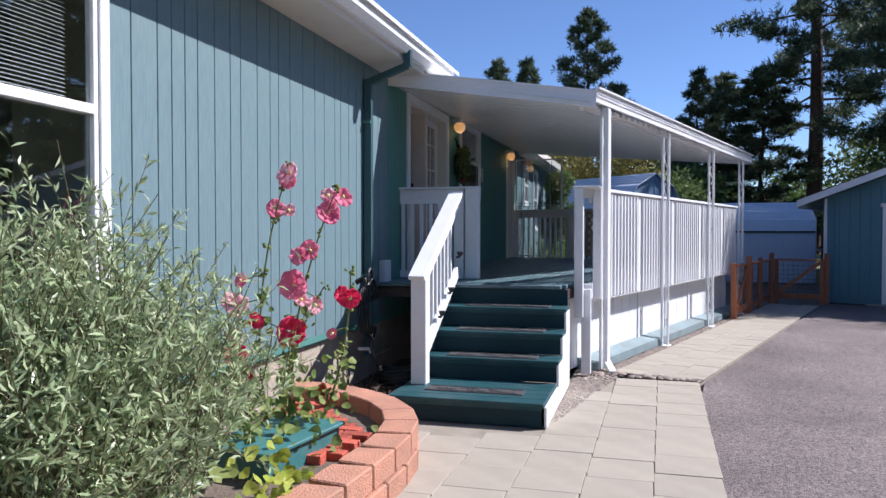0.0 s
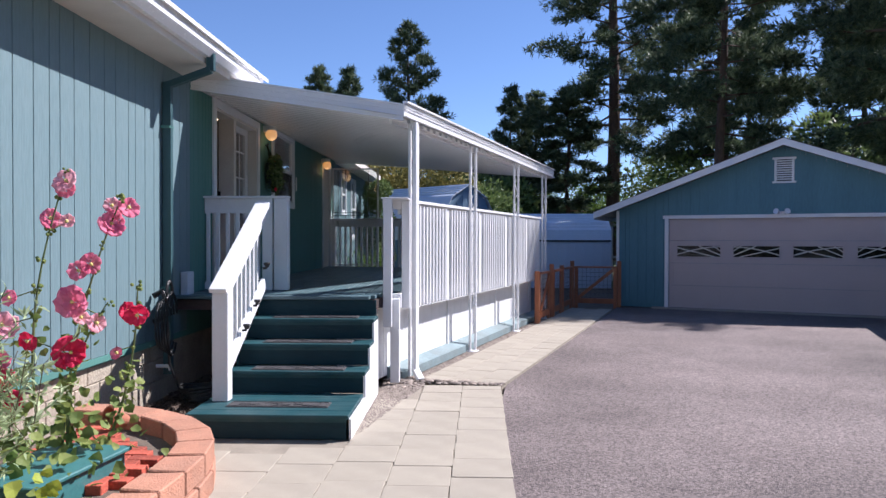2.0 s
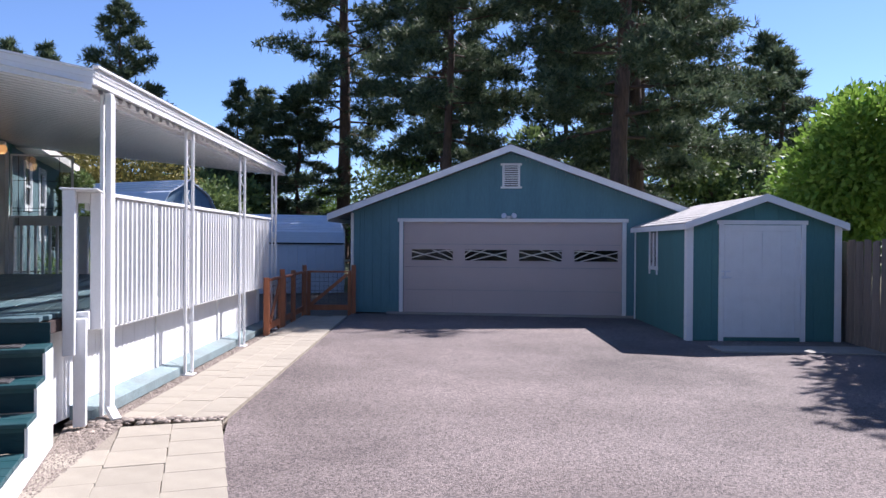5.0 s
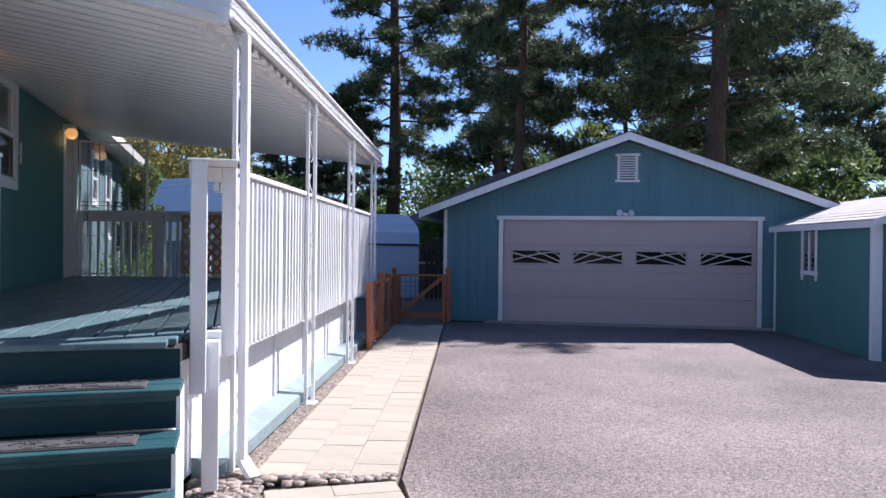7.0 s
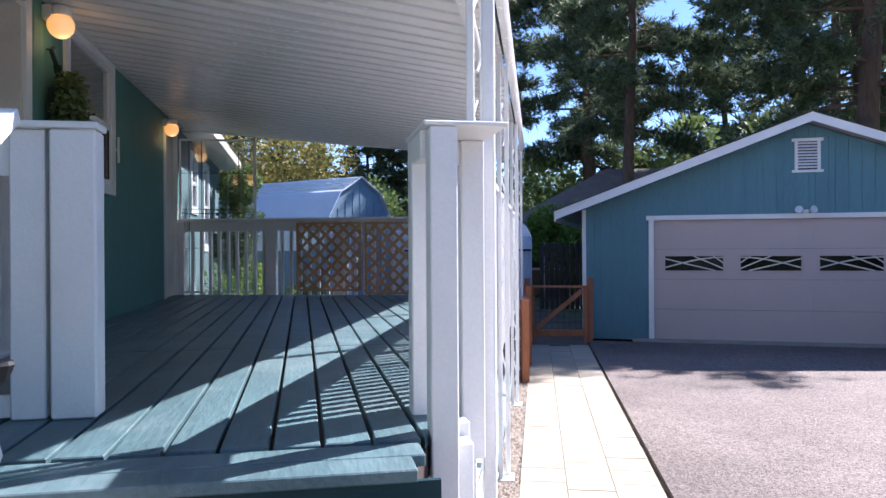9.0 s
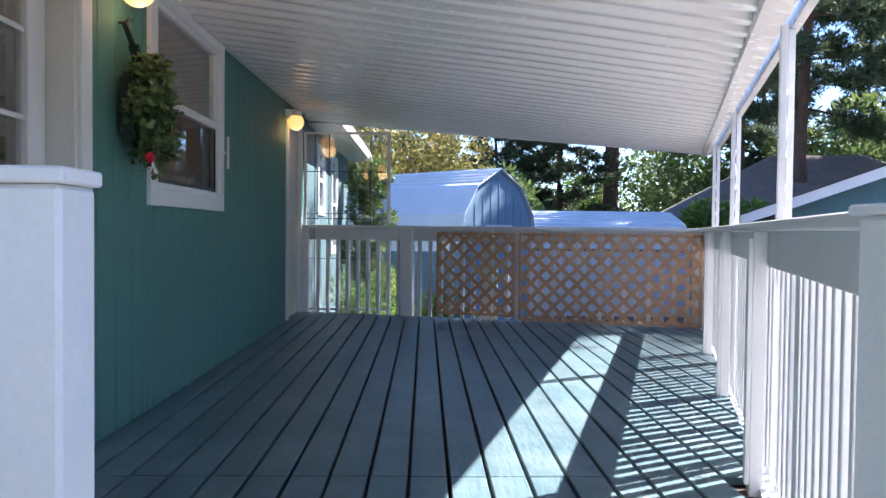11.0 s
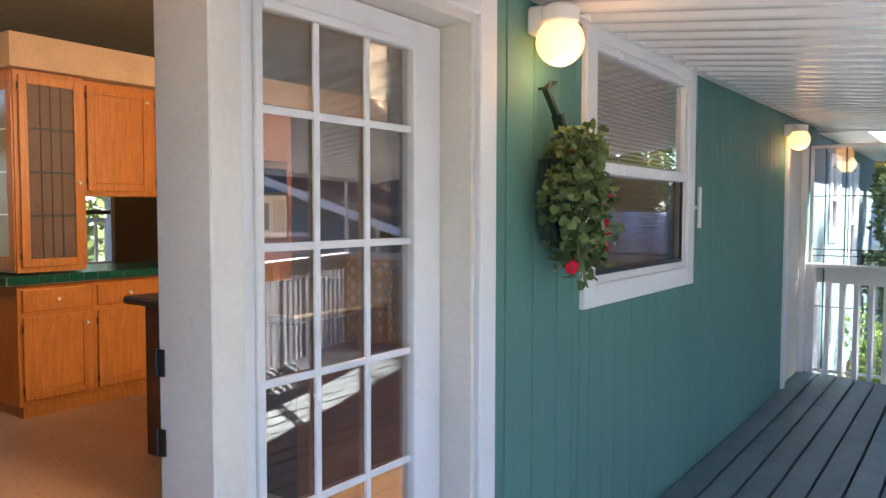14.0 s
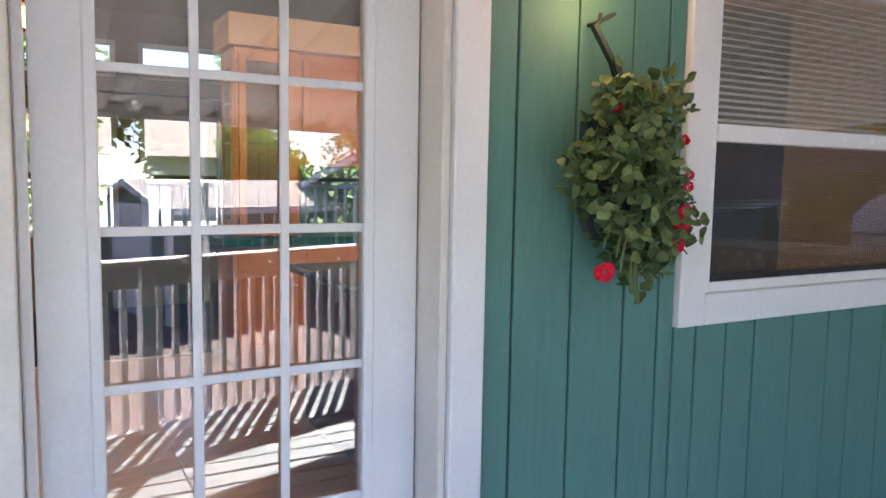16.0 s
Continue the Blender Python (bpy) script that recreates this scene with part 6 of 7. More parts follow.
for a, b in zip(edge, edge[1:]):
    if any(w[0] <= (a + b) / 2 <= w[1] for w in wins):
        for lo, hi in ((0.9, 1.86), (3.24, 3.63), (4.03, 4.55)):
            box(bm, (-9.65, a, lo), (-9.5, b, hi))
    else:
        box(bm, (-9.65, a, 0.9), (-9.5, b, 4.55))
part("wall_far", bm, ROOM_WALL, kind="structure")
for w in wins:
    t = thing("window_room", "white room window with thin blinds and a transom above", "window", kind="structure")
    for lo, hi in ((1.86, 3.24), (3.63, 4.03)):
        part("window_frame", one(((-9.6, w[0], lo), (-9.49, w[0] + 0.05, hi)), ((-9.6, w[1] - 0.05, lo), (-9.49, w[1], hi)), ((-9.6, w[0], lo), (-9.49, w[1], lo + 0.05)), ((-9.6, w[0], hi - 0.05), (-9.49, w[1], hi))), WHITE, t, clean=False)
        part("pane", one(((-9.585, w[0], lo), (-9.58, w[1], hi))), PANE, t)
    part("rail", one(((-9.57, w[0], 2.5), (-9.5, w[1], 2.55))), DARK_WOOD, t)
    bm = bmesh.new()
    for i in range(52):
        vs = box(bm, (-9.49, w[0] + 0.05, 1.93 + 0.025 * i), (-9.47, w[1] - 0.05, 1.931 + 0.025 * i))
    part("blind", bm, BLIND, t, clean=False)
SHEER = glass("sheer_curtain_cloth", (0.75, 0.72, 0.66), 0.5, gloss=0.02)
nt = SHEER.node_tree
veil, weave = nt.nodes.new("ShaderNodeBsdfTranslucent"), nt.nodes.new("ShaderNodeMixShader")
veil.inputs["Color"].default_value = (0.85, 0.82, 0.76, 1)
weave.inputs[0].default_value = 0.5
nt.links.new(nt.nodes["Material Output"].inputs["Surface"].links[0].from_socket, weave.inputs[1])
nt.links.new(veil.outputs[0], weave.inputs[2])
nt.links.new(weave.outputs[0], nt.nodes["Material Output"].inputs["Surface"])
cur = thing("curtain", "gathered translucent cream curtain on a dark rod", "curtain", at=(-9.36, 11.98, 1.45))
bm = bmesh.new()
pts = [(0.03 * math.sin(k * 1.9), 0.5 * k / 40 - 0.1) for k in range(41)]
for (x0, y0), (x1, y1) in zip(pts, pts[1:]):
    bm.faces.new([bm.verts.new(p) for p in ((x0, y0, 0), (x1, y1, 0), (x1, y1, 1.95), (x0, y0, 1.95))])
part("cloth", bm, SHEER, cur)
rod = thing("curtain_rod", "dark curtain rod with ball finials above the windows", "curtain rod", at=(-9.36, 10.5, 3.45))
bm = bmesh.new()
tube(bm, [(0, -3, 0), (0, 2.05, 0)], 0.012, 8)
part("pole", bm, BLACK, rod)
bm = bmesh.new()
bmesh.ops.create_icosphere(bm, subdivisions=2, radius=0.03, matrix=Matrix.Translation((0, 2.07, 0)))
part("finial", bm, BLACK, rod)


def cabinet(at, w, h, doors, drawer, name, label, glassy=False, depth=0.58, z0=0.0):
    """A cabinet whose front faces +x; local y runs along it."""
    t = thing(name, label, "cabinet", at=at)
    part("carcass", one(((-depth, 0, z0), (-0.02, w, h)), bevel=0.003), OAK, t)
    n = doors
    dw = w / n
    for i in range(n):
        a, b = i * dw + 0.03, (i + 1) * dw - 0.03
        lo, hi = z0 + 0.04, h - 0.04
        if drawer:
            part("drawer_front", one(((-0.018, a, h - 0.2), (0.0, b, h - 0.04)), bevel=0.004), OAK, t)
            bm = bmesh.new()
            tube(bm, [(0, (a + b) / 2, h - 0.12), (0.025, (a + b) / 2, h - 0.12)], 0.012, 8)
            part("knob", bm, WHITE, t, "white round knob")
            hi = h - 0.24
        d = thing("cabinet_door", "", "")
        d.parent = t
        f = 0.06
        for l2, h2 in (((a, lo), (a + f, hi)), ((b - f, lo), (b, hi)), ((a + f, lo), (b - f, lo + f)), ((a + f, hi - f), (b - f, hi))):
            ob = new("door_frame", mesh_of("door_frame", one(((-0.018, l2[0], l2[1]), (0.002, h2[0], h2[1])), bevel=0.003), OAK))
            ob.parent = d
        if glassy:
            LEAD = BLACK
            ob = new("textured_glass", mesh_of("textured_glass", one(((-0.014, a + f, lo + f), (-0.01, b - f, hi - f))), material("dark_textured_glass", (0.13, 0.08, 0.065), 0.25, fine=120, bump=0.6)))
            ob.parent = d
            bm = bmesh.new()
            for k in range(1, 4):
                z = lo + f + (hi - lo - 2 * f) * k / 4
                box(bm, (-0.01, a + f, z - 0.009), (-0.002, b - f, z + 0.009))
            for k in (0.28, 0.5, 0.72):
                y = a + f + (b - a - 2 * f) * k
                box(bm, (-0.01, y - 0.004, lo + f), (-0.005, y + 0.004, hi - f))
            ob = new("leading", mesh_of("leading", bm, LEAD, clean=False))
            ob.parent = d
        else:
            ob = new("door_panel", mesh_of("door_panel", one(((-0.015, a + f, lo + f), (-0.004, b - f, hi - f)), bevel=0.006), OAK))
            ob.parent = d
        bm = bmesh.new()
        kz = lo + 0.1 if z0 > 0.5 and not glassy else (lo + (hi - lo) * 0.45 if glassy else hi - 0.08)
        tube(bm, [(0.0, b - 0.035, kz), (0.028, b - 0.035, kz)], 0.012, 8)
        part("knob", bm, WHITE, t)
        for z in (lo + 0.08, hi - 0.08):
            part("hinge", one(((0.0, a - 0.012, z - 0.025), (0.006, a, z + 0.025))), BLACK, t)
    return t


X0 = -6.2
cabinet((X0, 11.33, Z + 0.09), 0.56, 0.89, 1, True, "base_cabinet", "honey oak base cabinet with one drawer and door")
cabinet((X0, 11.89, Z + 0.09), 1.2, 0.89, 2, True, "base_cabinet", "wide honey oak base cabinet with two doors")
part("plinth", one(((X0 - 0.52, 11.36, Z), (X0 - 0.03, 13.1, Z + 0.09))), OAK, kind="structure")
display = cabinet((X0 - 0.05, 11.36, 2.09), 0.52, 1.47, 1, False, "display_cabinet", "tall oak display cabinet with leaded dark glass door", True, depth=0.42)
FROSTED = material("pale_cabinet_glass", (0.3, 0.3, 0.26), 0.2, scale=6, amount=0.1, fine=30, bump=0.05)
part("side_frame", one(((-0.40, -0.014, 0.02), (-0.33, -0.001, 1.45)), ((-0.11, -0.014, 0.02), (-0.03, -0.001, 1.45)), ((-0.33, -0.014, 0.02), (-0.11, -0.001, 0.12)), ((-0.33, -0.014, 1.33), (-0.11, -0.001, 1.45)), bevel=0.003), OAK, display)
part("side_pane", one(((-0.329, -0.007, 0.121), (-0.111, -0.002, 1.329))), FROSTED, display)
for z in (0.42, 0.73, 1.04):
    part("shelf_edge", one(((-0.329, -0.010, z), (-0.111, -0.0075, z + 0.012))), METAL_WHITE, display)
cabinet((X0 - 0.12, 11.9, 2.66), 1.2, 0.9, 2, False, "wall_cabinet", "honey oak wall cabinet with two plain doors", depth=0.34)
ctop = thing("tiled_worktop", "dark green tiled worktop with pale joints", "worktop", at=(X0, 11.3, 2.01))
part("core", one(((-0.75, -0.06, 0.0), (0.03, 1.85, 0.06))), GROUT, ctop)
tile_top = mesh_of("tile", one(((0.002, 0.002, 0), (0.108, 0.108, 0.006)), bevel=0.002), TILE)
tile_edge = mesh_of("tile", one(((0, 0.002, 0.002), (0.006, 0.108, 0.058)), bevel=0.002), TILE)
tile_end = mesh_of("tile", one(((0.002, 0, 0.002), (0.108, 0.006, 0.058)), bevel=0.002), TILE)
for i in range(7):
    for j in range(17):
        ob = part("tile", tile_top, None, ctop)
        ob.location = (-0.745 + 0.11 * i, -0.055 + 0.11 * j, 0.06)
for j in range(17):
    ob = part("tile", tile_edge, None, ctop)
    ob.location = (0.03, -0.055 + 0.11 * j, 0.003)
for i in range(7):
    ob = part("tile", tile_end, None, ctop)
    ob.location = (-0.745 + 0.11 * i, -0.066, 0.003)
part("ceiling_soffit", one(((X0 - 0.5, 11.3, 3.56), (X0 + 0.03, 15.9, 3.80))), material("peach_soffit_paint", (0.55, 0.4, 0.28), 0.8, bump=0.1), kind="structure")
part("column_end", one(((X0 - 0.76, 11.3, Z), (X0 - 0.6, 11.5, 2.01))), ROOM_WALL, kind="structure")
# oak darkened in its colour for the island's shaded faces
SHADED_OAK = material("shade_darkened_oak", (0.10, 0.038, 0.016), 0.45, scale=5, amount=0.2, fine=25, bump=0.1, stretch=(6, 6, 0.6))
isl = thing("kitchen_island", "oak island coloured dark for shade with a rounded dark worktop", "kitchen island", at=(-4.22, 11.4, Z))
part("carcass", one(((-0.6, 0.05, 0), (0.75, 1.6, 0.94)), bevel=0.004), SHADED_OAK, isl)
part("worktop", one(((-0.72, -0.03, 0.94), (0.8, 1.65, 0.99)), bevel=0.015), BLACK, isl)
# wall unit with the microwave oven
NAVY = material("navy_enamel", (0.02, 0.03, 0.09), 0.25, scale=4, amount=0.08, bump=0)
unit = thing("oven_cabinet", "tall honey oak cabinet around a built-in microwave oven", "cabinet", at=(X0 - 0.02, 13.12, Z))
part("carcass", one(((-0.6, 0.0, 0.0), (-0.02, 0.86, 1.2)), ((-0.6, 0.0, 2.0), (-0.02, 0.86, 2.5)), ((-0.6, 0.0, 1.2), (-0.02, 0.05, 2.0)), ((-0.6, 0.81, 1.2), (-0.02, 0.86, 2.0)), bevel=0.003), OAK, unit)
for a, b in ((0.03, 0.42), (0.44, 0.83)):
    part("door_panel", one(((-0.019, a, 2.04), (0.0, b, 2.46)), bevel=0.006), OAK, unit)
    part("door_panel", one(((-0.019, a, 0.12), (0.0, b, 1.12)), bevel=0.006), OAK, unit)
for y in (0.38, 0.48):
    bm = bmesh.new()
    tube(bm, [(0.0, y, 2.1), (0.026, y, 2.1)], 0.012, 8)
    part("knob", bm, WHITE, unit)
mw = thing("microwave_oven", "white built-in microwave oven under a navy panel", "microwave", at=(X0 - 0.04, 13.18, Z + 1.25))
part("body", one(((-0.4, 0.0, 0.0), (0.0, 0.74, 0.42)), bevel=0.01), METAL_WHITE, mw)
part("window_pane", one(((0.0, 0.08, 0.08), (0.008, 0.5, 0.34)), bevel=0.003), material("grey_oven_window", (0.3, 0.3, 0.3), 0.2, bump=0), mw)
part("control_panel", one(((0.0, 0.56, 0.05), (0.006, 0.71, 0.37)), bevel=0.002), CREAM, mw)
part("top_panel", one(((-0.4, 0.0, 0.45), (0.0, 0.74, 0.68)), bevel=0.004), NAVY, mw)
# lamps of the room
pend = thing("pendant_lamp", "lit amber glass bowl lamp with a bronze rim", "ceiling lamp", at=(-6.6, 10.1, 3.72))
bm = bmesh.new()
lathe(bm, [(0.03, -0.16), (0.1, -0.15), (0.2, -0.08), (0.25, 0.0), (0.24, 0.0), (0.19, -0.06), (0.02, -0.12)], 28)
part("bowl", bm, glow("amber_glass", (1.0, 0.62, 0.22), 0.9), pend, smooth=True)
bm = bmesh.new()
lathe(bm, [(0.25, -0.005), (0.29, 0.01), (0.29, 0.035), (0.25, 0.04)], 28)
part("rim", bm, material("bronze", (0.22, 0.09, 0.04), 0.3, metal=0.9), pend)
bm = bmesh.new()
tube(bm, [(0, 0, 0.0), (0, 0, 0.62)], 0.012, 8)
part("stem", bm, material("bronze_rod", (0.2, 0.09, 0.04), 0.3, metal=0.9), pend)
kl = thing("kitchen_ceiling_light", "round kitchen ceiling light", "ceiling lamp", at=(-3.2, 12.2, 3.58))
bm = bmesh.new()
lathe(bm, [(0.16, -0.05), (0.2, 0.0), (0.2, 0.03)], 24)
part("bowl", bm, glow("warm_diffuser", (1.0, 0.75, 0.42), 1.0), kl)
for loc, e in (((-6.6, 10.05, 3.45), 2.5), ((-3.2, 12.2, 3.35), 28)):
    lt = new("room_light", bpy.data.lights.new("room_light", "POINT"))
    lt.data.energy, lt.data.color, lt.data.shadow_soft_size = e, (1.0, 0.72, 0.42), 0.35
    lt.location = loc
# the porch rail on the far side of the house
op = thing("white_porch_rail", "sunlit white balustrade outside the room windows", "railing", at=(-11.2, 7.5, 0.9))
part("top_board", one(((-0.05, 0, 1.48), (0.05, 8, 1.54))), WHITE, op)
part("lower_rail", one(((-0.03, 0, 0.72), (0.03, 8, 0.78))), WHITE, op)
for y in (0, 2.6, 5.3, 8):
    part("post", one(((-0.05, y - 0.05, 0.04), (0.05, y + 0.05, 1.6))), WHITE, op)
for i in range(50):
    ob = part("baluster", BALM if i else one(((-0.02, -0.02, 0), (0.02, 0.02, 0.72))), WHITE, op)
    BALM = ob.data
    ob.location = (0, 0.16 * i, 0.77)
part("porch_floor", one(((-11.4, 7.0, 0.6), (-9.66, 16, 0.95))), CONCRETE, kind="structure")
nh = thing("far_neighbour_house", "pale house across the street with a grey roof", "house", at=(-26, 10, 0))
part("wall", one(((-4, -7, 0), (0, 9, 3.2))), material("pale_house_wall", (0.6, 0.55, 0.5), 0.8), nh)
bm = bmesh.new()
prism(bm, [(-5, 3.1), (0.6, 3.1), (-2.2, 5.0)], -7.5, 9.5, "y")
part("roof", bm, NB_ROOF, nh)
bm = bmesh.new()
for y in (-4, 0, 4):
    part("window_pane", one(((0.0, y, 1.0), (0.02, y + 1.4, 2.3))), BLACK, nh)
bm.free()


# foliage
def blades(name, centers, dirs, length, width, mat, parent=None, label="", rng=None, curl=0.25, kind="stuff"):
    """Thin pointed leaves, one at each centre along its direction, as one mesh."""
    n = len(centers)
    rng = rng or np.random.default_rng(1)
    d = dirs / np.maximum(np.linalg.norm(dirs, axis=1, keepdims=True), 1e-6)
    r = rng.normal(size=(n, 3))
    side = np.cross(d, r)
    side /= np.maximum(np.linalg.norm(side, axis=1, keepdims=True), 1e-6)
    up = np.cross(side, d)
    L = np.broadcast_to(np.asarray(length, float).reshape(-1, 1), (n, 1))
    W = np.broadcast_to(np.asarray(width, float).reshape(-1, 1), (n, 1))
    p0 = centers
    p2 = centers + d * L - up * L * curl
    m = centers + d * L * 0.5
    v = np.stack([p0, m + side * W / 2, p2, m - side * W / 2], 1).reshape(-1, 3)
    f = np.arange(n * 4).reshape(n, 4)
    me = bpy.data.meshes.new(name)
    me.vertices.add(n * 4)
    me.vertices.foreach_set("co", v.ravel())
    me.loops.add(n * 4)
    me.loops.foreach_set("vertex_index", f.ravel())
    me.polygons.add(n)
    me.polygons.foreach_set("loop_start", np.arange(0, n * 4, 4))
    me.polygons.foreach_set("loop_total", np.full(n, 4))
    me.update()
    me.validate()
    me.materials.append(mat)
    ob = new(name, me)
    ob.parent = parent
    return tagged(ob, label, "", "", kind)


def pine(name, x, y, height, crown_from, spread, seed, label, tufts=2600, trunk=0.32, group="pines behind the garage", needle=0.30, droop=-0.1, at_z=-0.1, narrow=False):
    tufts = int(tufts * 0.62)
    rng = np.random.default_rng(seed)
    t = thing(name, label, "tree", group=group, at=(x, y, at_z))
    bm = bmesh.new()
    pts = [(0.08 * math.sin(k * 1.3 + seed), 0.08 * math.cos(k * 1.7 + seed), height * k / 8) for k in range(9)]
    tube(bm, pts, trunk, 12, trunk * 0.12)
    bmesh_limbs = bmesh.new()
    cs, ds = [], []
    nb = int(26 + height * 1.6)
    for i in range(nb):
        k = i / (nb - 1)
        z = crown_from + (height - crown_from) * (k ** 0.9)
        if narrow:
            reach = spread * (1 - k) ** 0.8 + 0.25
        else:
            reach = spread * (math.sin(math.pi * min(1, 0.28 + 0.72 * k)) ** 0.8) * rng.uniform(0.55, 1.1) + 0.3
        a = i * 2.4 + rng.uniform(-0.4, 0.4)
        rise = (0.6 * k + droop + rng.uniform(-0.28, 0.22)) * reach
        tip = Vector((math.cos(a) * reach, math.sin(a) * reach, z + rise))
        mid = Vector((math.cos(a) * reach * 0.5, math.sin(a) * reach * 0.5, z + rise * 0.25))
        tube(bmesh_limbs, [(0, 0, z), mid, tip], max(0.02, trunk * 0.2 * (1 - k * 0.7)), 5, 0.012)
        m = max(4, int(tufts / nb * (0.4 + 1.2 * (reach / max(spread, 0.1)))))
        u = rng.uniform(0.28, 1.05, m) ** 0.75
        base = np.outer(1 - u, [0, 0, z]) + np.outer(u, tip)
        jit = rng.normal(size=(m, 3)) * np.array([0.26, 0.26, 0.17]) * (0.4 + reach * 0.22)
        c = base + jit
        cs.append(c)
        out = c - np.array([0, 0, z - 0.8])
        ds.append(out)
    c = np.concatenate(cs)
    d = np.concatenate(ds)
    per = 12
    C = np.repeat(c, per, axis=0)
    D = np.repeat(d / np.linalg.norm(d, axis=1, keepdims=True), per, axis=0) * 0.55 + rng.normal(size=(len(c) * per, 3)) * 0.6
    D[:, 2] += 0.12
    part("trunk", bm, BARK, t, "reddish-brown pine trunk")
    part("branch_work", bmesh_limbs, BARK, t, kind="stuff", clean=False)
    blades("crown", C, D, rng.uniform(needle * 0.7, needle * 1.2, len(C)), needle * 0.15, NEEDLES, t, rng=rng, curl=0.1)
    return t


pine("ponderosa_pine", 15.2, 23.8, 21, 5.4, 4.3, 3, "tall ponderosa pine with a thick brown trunk and broad dark crown", tufts=11500, trunk=0.36, needle=0.26)
pine("ponderosa_pine", 12.6, 60.0, 40, 9.0, 6.6, 5, "tall dark ponderosa pine with an open crown behind the garage", tufts=8500, trunk=0.6, needle=0.52)
pine("ponderosa_pine", 19.5, 55.0, 37, 7.5, 6.5, 8, "tall ponderosa pine with drooping dark boughs", tufts=9500, trunk=0.55, needle=0.5)
rear_pine = pine("ponderosa_pine", 18.8, 28.5, 22, 4.0, 4.8, 12, "broad dark ponderosa pine in the row behind the garage", tufts=11000, trunk=0.36, needle=0.32)
copy_thing(rear_pine, Matrix.Translation((25.0, 37.5, -0.1)) @ Matrix.Rotation(2.1, 4, "Z"))
pine("ponderosa_pine", 11.2, 30.5, 19, 6.0, 3.6, 15, "slim ponderosa pine just behind the garage", tufts=9000, trunk=0.24, needle=0.30)
pine("conifer", -3.6, 58, 18.2, 5.0, 4.2, 21, "pointed green conifer above the patio roof", tufts=2600, trunk=0.3, needle=0.5, narrow=True)
far = pine("conifer", 4.6, 62, 14.0, 2.5, 2.6, 22, "small pointed conifer far behind the yard", tufts=1700, trunk=0.22, needle=0.5, narrow=True)
for i, (x, y, s, sz) in enumerate(((-8.6, 60, 1.0, 1.08), (-11.5, 62, 1.1, 1.12), (6.8, 64, 1.2, 1.0), (1.0, 66, 1.1, 0.72), (9.0, 60, 1.6, 0.95), (22.5, 58, 1.5, 1.3), (28, 52, 1.6, 1.35), (34, 47, 1.5, 1.2), (41, 44, 1.5, 1.1), (47, 52, 1.8, 1.35), (52, 42, 1.6, 0.9), (58, 47, 1.7, 1.0), (-15, 66, 1.5, 0.85))):
    copy_thing(far, Matrix.Translation((x, y, -0.1)) @ Matrix.Rotation(i * 1.1, 4, "Z") @ Matrix.Diagonal((s, s, sz, 1)))


def leafy_tree(name, x, y, radius, height, n, size, mat, seed, label, group="", trunk=0.12, squash=1.0, low=0.2):
    rng = np.random.default_rng(seed)
    t = thing(name, label, "tree" if height > 3 else "bush", group=group, at=(x, y, -0.05))
    bm = bmesh.new()
    tube(bm, [(0, 0, 0), (0.05, 0, height * 0.3), (0, 0.04, height * 0.6)], trunk, 8, trunk * 0.4)
    blobs = []
    for i in range(16):
        a, r = rng.uniform(0, 6.28), radius * math.sqrt(rng.uniform(0.05, 1)) * 0.75
        z = height * rng.uniform(low + 0.1, 0.86)
        blobs.append((math.cos(a) * r, math.sin(a) * r, z, radius * rng.uniform(0.25, 0.5)))
        tube(bm, [(0, 0, height * 0.3), (math.cos(a) * r * 0.5, math.sin(a) * r * 0.5, z * 0.75), (math.cos(a) * r, math.sin(a) * r, z)], trunk * 0.35, 5, trunk * 0.08)
    part("trunk", bm, BARK, t, clean=False)
    b = np.array(blobs)
    w = b[:, 3] ** 2
    pick = rng.choice(len(b), n, p=w / w.sum())
    d = rng.normal(size=(n, 3))
    d /= np.linalg.norm(d, axis=1, keepdims=True)
    rr = rng.uniform(0.55, 1.08, n) + 0.12 * np.sin(d[:, 0] * 9 + pick) * np.cos(d[:, 2] * 7)
    c = b[pick, :3] + d * (b[pick, 3] * rr)[:, None] * np.array([1, 1, squash])
    c[:, 2] = np.maximum(c[:, 2], 0.08)
    D = d + rng.normal(size=(n, 3)) * 0.6
    blades("crown", c, D, rng.uniform(size * 0.7, size * 1.3, n), size * 0.55, mat, t, rng=rng, curl=0.2)
    return t


BRIGHT = leafy("bright_green_leaves", (0.09, 0.17, 0.03), (0.19, 0.28, 0.06), through_light=0.3)
MAPLE = leafy("maple_leaves", (0.13, 0.25, 0.035), (0.27, 0.40, 0.07), through_light=0.35)
MID = leafy("mid_green_leaves", (0.08, 0.13, 0.045), (0.19, 0.25, 0.08), through_light=0.3)
OLIVE = leafy("olive_leaves", (0.16, 0.16, 0.05), (0.36, 0.3, 0.09), through_light=0.3)
leafy_tree("maple", 15.0, 14.6, 2.3, 5.0, 30000, 0.16, MAPLE, 31, "bright green leafy tree behind the board fence", trunk=0.15)
leafy_tree("far_tree", 12.0, 74, 6.0, 6.8, 9000, 0.4, BRIGHT, 32, "sunlit green trees beyond the carport", low=0.05, trunk=0.2)
leafy_tree("shrub", 2.2, 31, 2.2, 4.0, 9000, 0.2, MID, 33, "dark green shrub behind the barn shed", low=0.1)
leafy_tree("shrub", 7.6, 27.5, 1.3, 3.2, 5000, 0.16, BRIGHT, 41, "sunlit green shrub beside the garage", low=0.1)
leafy_tree("yellowing_tree", -1.2, 29.5, 2.8, 5.2, 15000, 0.16, OLIVE, 34, "yellow-green leafy tree behind the barn shed", trunk=0.14)
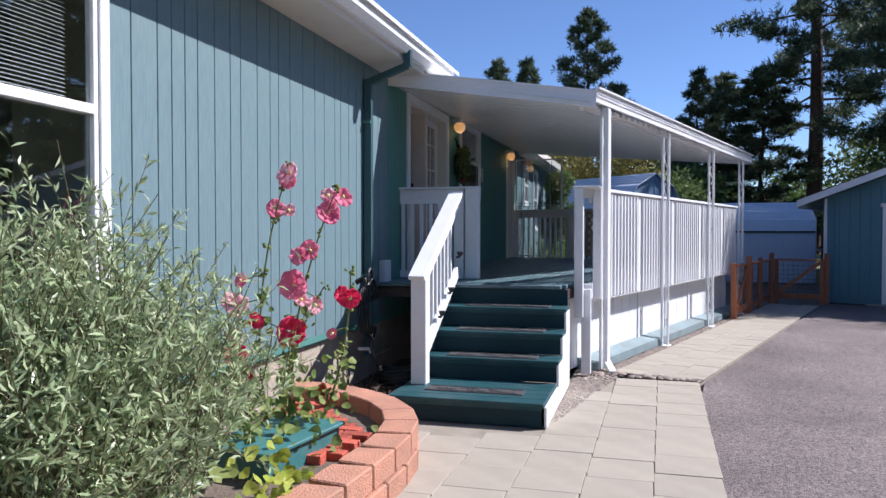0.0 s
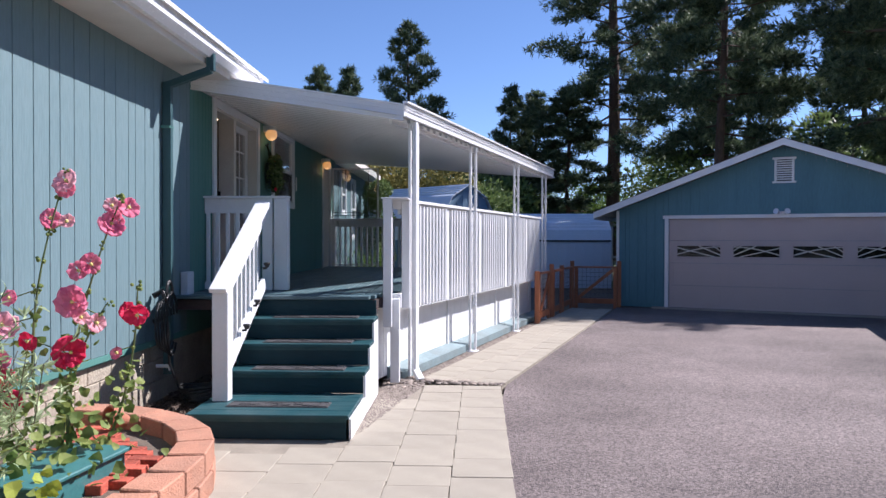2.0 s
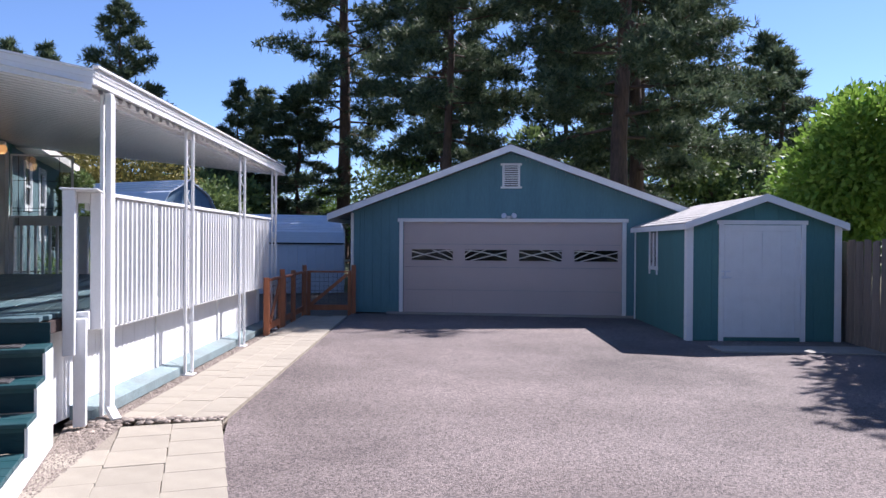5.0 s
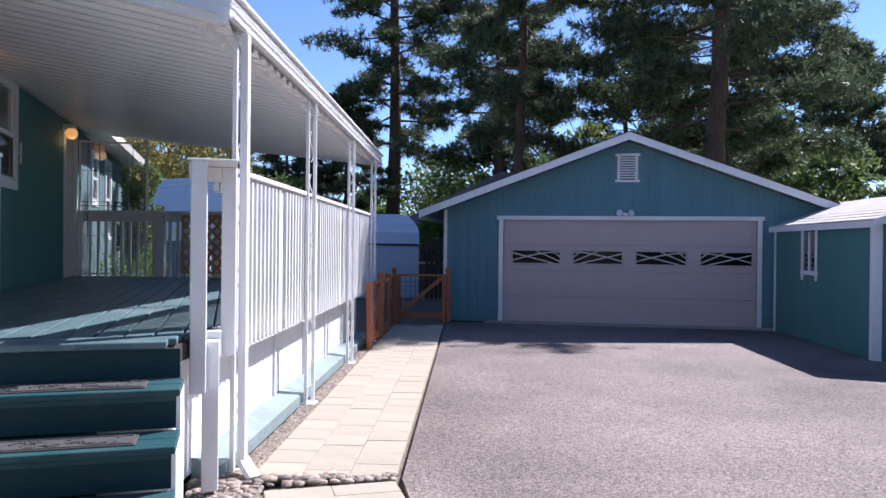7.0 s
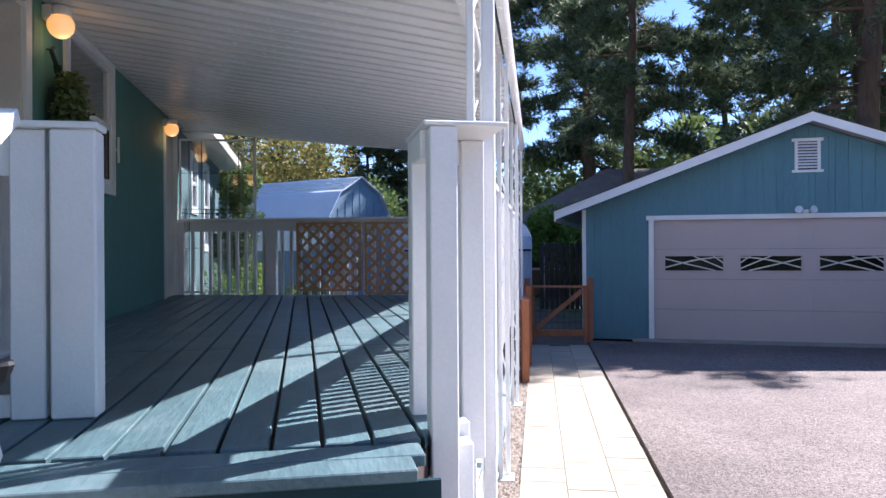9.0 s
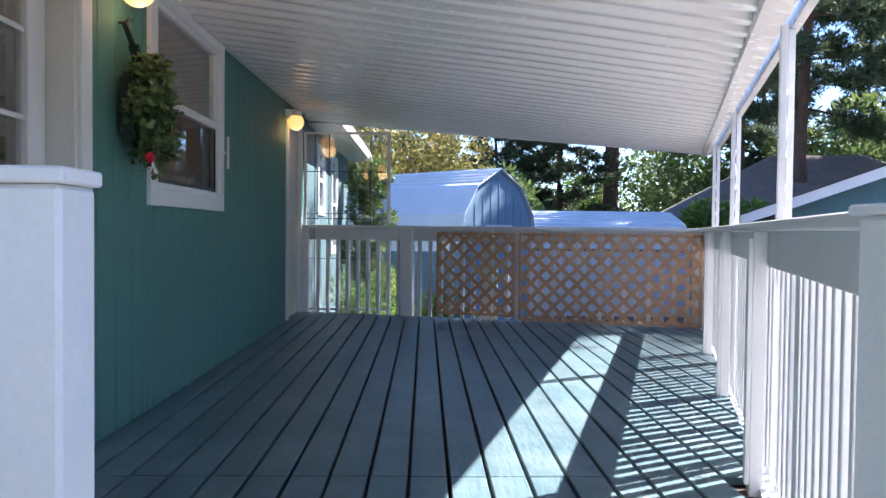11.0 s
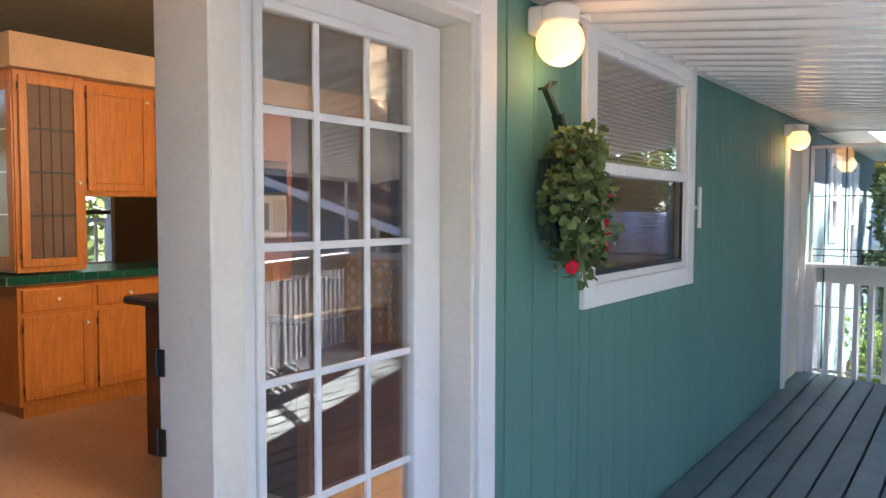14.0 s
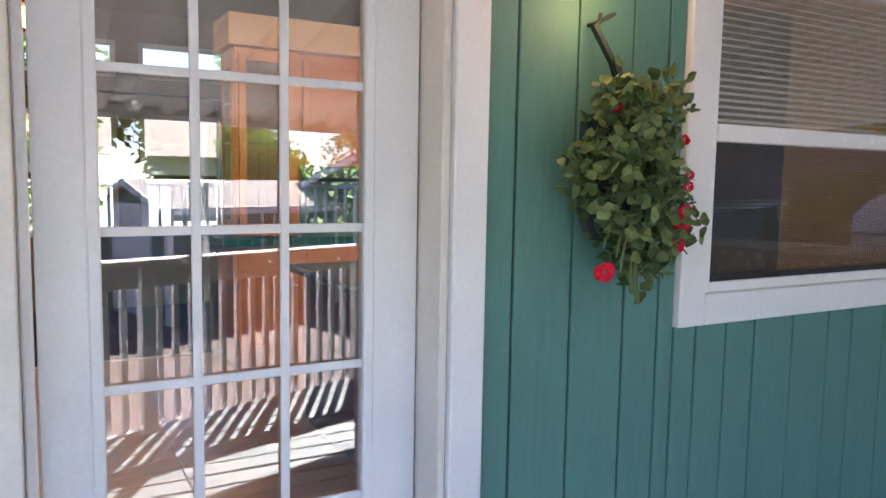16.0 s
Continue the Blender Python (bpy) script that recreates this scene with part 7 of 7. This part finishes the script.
leafy_tree("climbing_bush", -1.5, 21.0, 0.55, 3.6, 8000, 0.08, MID, 35, "dark climbing bush beside the far house wall", trunk=0.05)
leafy_tree("garden_bush", -1.3, 19.3, 0.75, 1.5, 4500, 0.07, BRIGHT, 36, "bright low garden bush behind the far railing", trunk=0.03, low=0.05)
leafy_tree("garden_bush", -0.3, 20.2, 0.5, 1.0, 2500, 0.06, BRIGHT, 37, "small bright garden bush by the sheet fence", trunk=0.03, low=0.05)
leafy_tree("shadow_tree", 16.2, 9.4, 3.6, 9.5, 26000, 0.22, MID, 38, "green leafy tree standing behind the board fence beyond the shed", trunk=0.2, low=0.3)
for i, (x, y, r, h) in enumerate(((24, 45, 5, 9), (33, 40, 5, 8), (1, 78, 6, 9), (2, 70, 6, 7.5), (-8, 70, 6, 8), (-17, 60, 6, 9), (42, 38, 5, 7.5), (50, 34, 5, 8), (20, 68, 6, 8.5), (30, 62, 6, 10), (40, 55, 6, 10), (19, 58, 5, 7.5), (3, 57, 4, 6.5), (26, 55, 5, 9))):
    leafy_tree("far_tree", x, y, r, h, 6500, 0.42, (MID, BRIGHT)[i % 4 == 2], 50 + i, "dark green tree in the wood far behind", group="trees of the far wood", trunk=0.25, low=0.05)


# willow-leaved bush in front of the house
def willow_bush():
    rng = np.random.default_rng(77)
    t = thing("narrow_leaf_bush", "large grey-green bush with narrow leaves on thin arching shoots", "bush", at=(-1.35, 2.45, 0))
    LEAF = leafy("grey_green_narrow_leaves", (0.23, 0.32, 0.15), (0.52, 0.59, 0.35), rough=0.33, through_light=0.3)
    TWIG = material("olive_twig", (0.13, 0.1, 0.05), 0.7, fine=50, bump=0.1)
    verts, faces = [], []
    cs, ds = [], []
    for i in range(900):
        a = rng.uniform(0, 2 * math.pi)
        lean = rng.uniform(0.05, 1.0) ** 0.7
        L = rng.uniform(0.75, 1.0) * (1.95 - 0.65 * lean) * (1.08 if rng.random() < 0.08 else 1)
        base = np.array([math.cos(a), math.sin(a), 0]) * 0.3 * rng.random() 
        out = np.array([math.cos(a), math.sin(a), 0]) * lean * 0.78
        steps = 7
        P = [base + out * (k / steps) ** 1.2 * 1.0 + np.array([0, 0, L * (k / steps)]) * (1 - 0.12 * lean * (k / steps) ** 2) + rng.normal(size=3) * 0.012 * k for k in range(steps + 1)]
        P = np.array(P)
        for k in range(steps):
            p, q = P[k], P[k + 1]
            r0 = 0.004 * (1 - k / steps) + 0.0012
            n0 = len(verts)
            for pt in (p, q):
                for ang in (0, 2.09, 4.19):
                    verts.append((pt[0] + r0 * math.cos(ang), pt[1] + r0 * math.sin(ang), pt[2]))
            for j in range(3):
                faces.append((n0 + j, n0 + (j + 1) % 3, n0 + 3 + (j + 1) % 3, n0 + 3 + j))
        m = 70
        u = rng.uniform(0.22, 1.0, m) ** 0.8 * steps
        k = np.minimum(u.astype(int), steps - 1)
        fr_ = (u - k)[:, None]
        pos = P[k] * (1 - fr_) + P[k + 1] * fr_
        axis = P[k + 1] - P[k]
        axis /= np.linalg.norm(axis, axis=1, keepdims=True)
        cs.append(pos)
        ds.append(axis * 0.55 + rng.normal(size=(m, 3)) * 0.55)
    me = mesh_xyz("stem_work", verts, faces, TWIG)
    part("stem_work", me, TWIG, t, kind="stuff")
    c, d = np.concatenate(cs), np.concatenate(ds)
    blades("leaves", c, d, rng.uniform(0.032, 0.066, len(c)), 0.0108, LEAF, t, rng=rng, curl=0.25)


willow_bush()
chips = blades("bark_chips", blades_src[0], blades_src[1], 0.05, 0.018, BARKCHIP, None, "dark bark chips and gravel by the foundation", curl=0.0)
tagged(chips, "", "ground cover")


# trees added to close the place behind the walk and fill the panes' reflections
hedge = leafy_tree("garden_tree", 9.5, -13.0, 3.4, 6.5, 7000, 0.3, MID, 90, "green tree added round the yard to fill window reflections", group="trees behind the driveway", trunk=0.2, low=0.05)
for i, (x, y) in enumerate(((3.5, -15), (-3, -16), (15.5, -9.5), (19, -2.5), (20, 5), (-16, -9), (-19, 1), (-20, 9), (-19, 17), (-17, 25))):
    copy_thing(hedge, Matrix.Translation((x, y, -0.05)) @ Matrix.Rotation(i * 1.3, 4, "Z"))
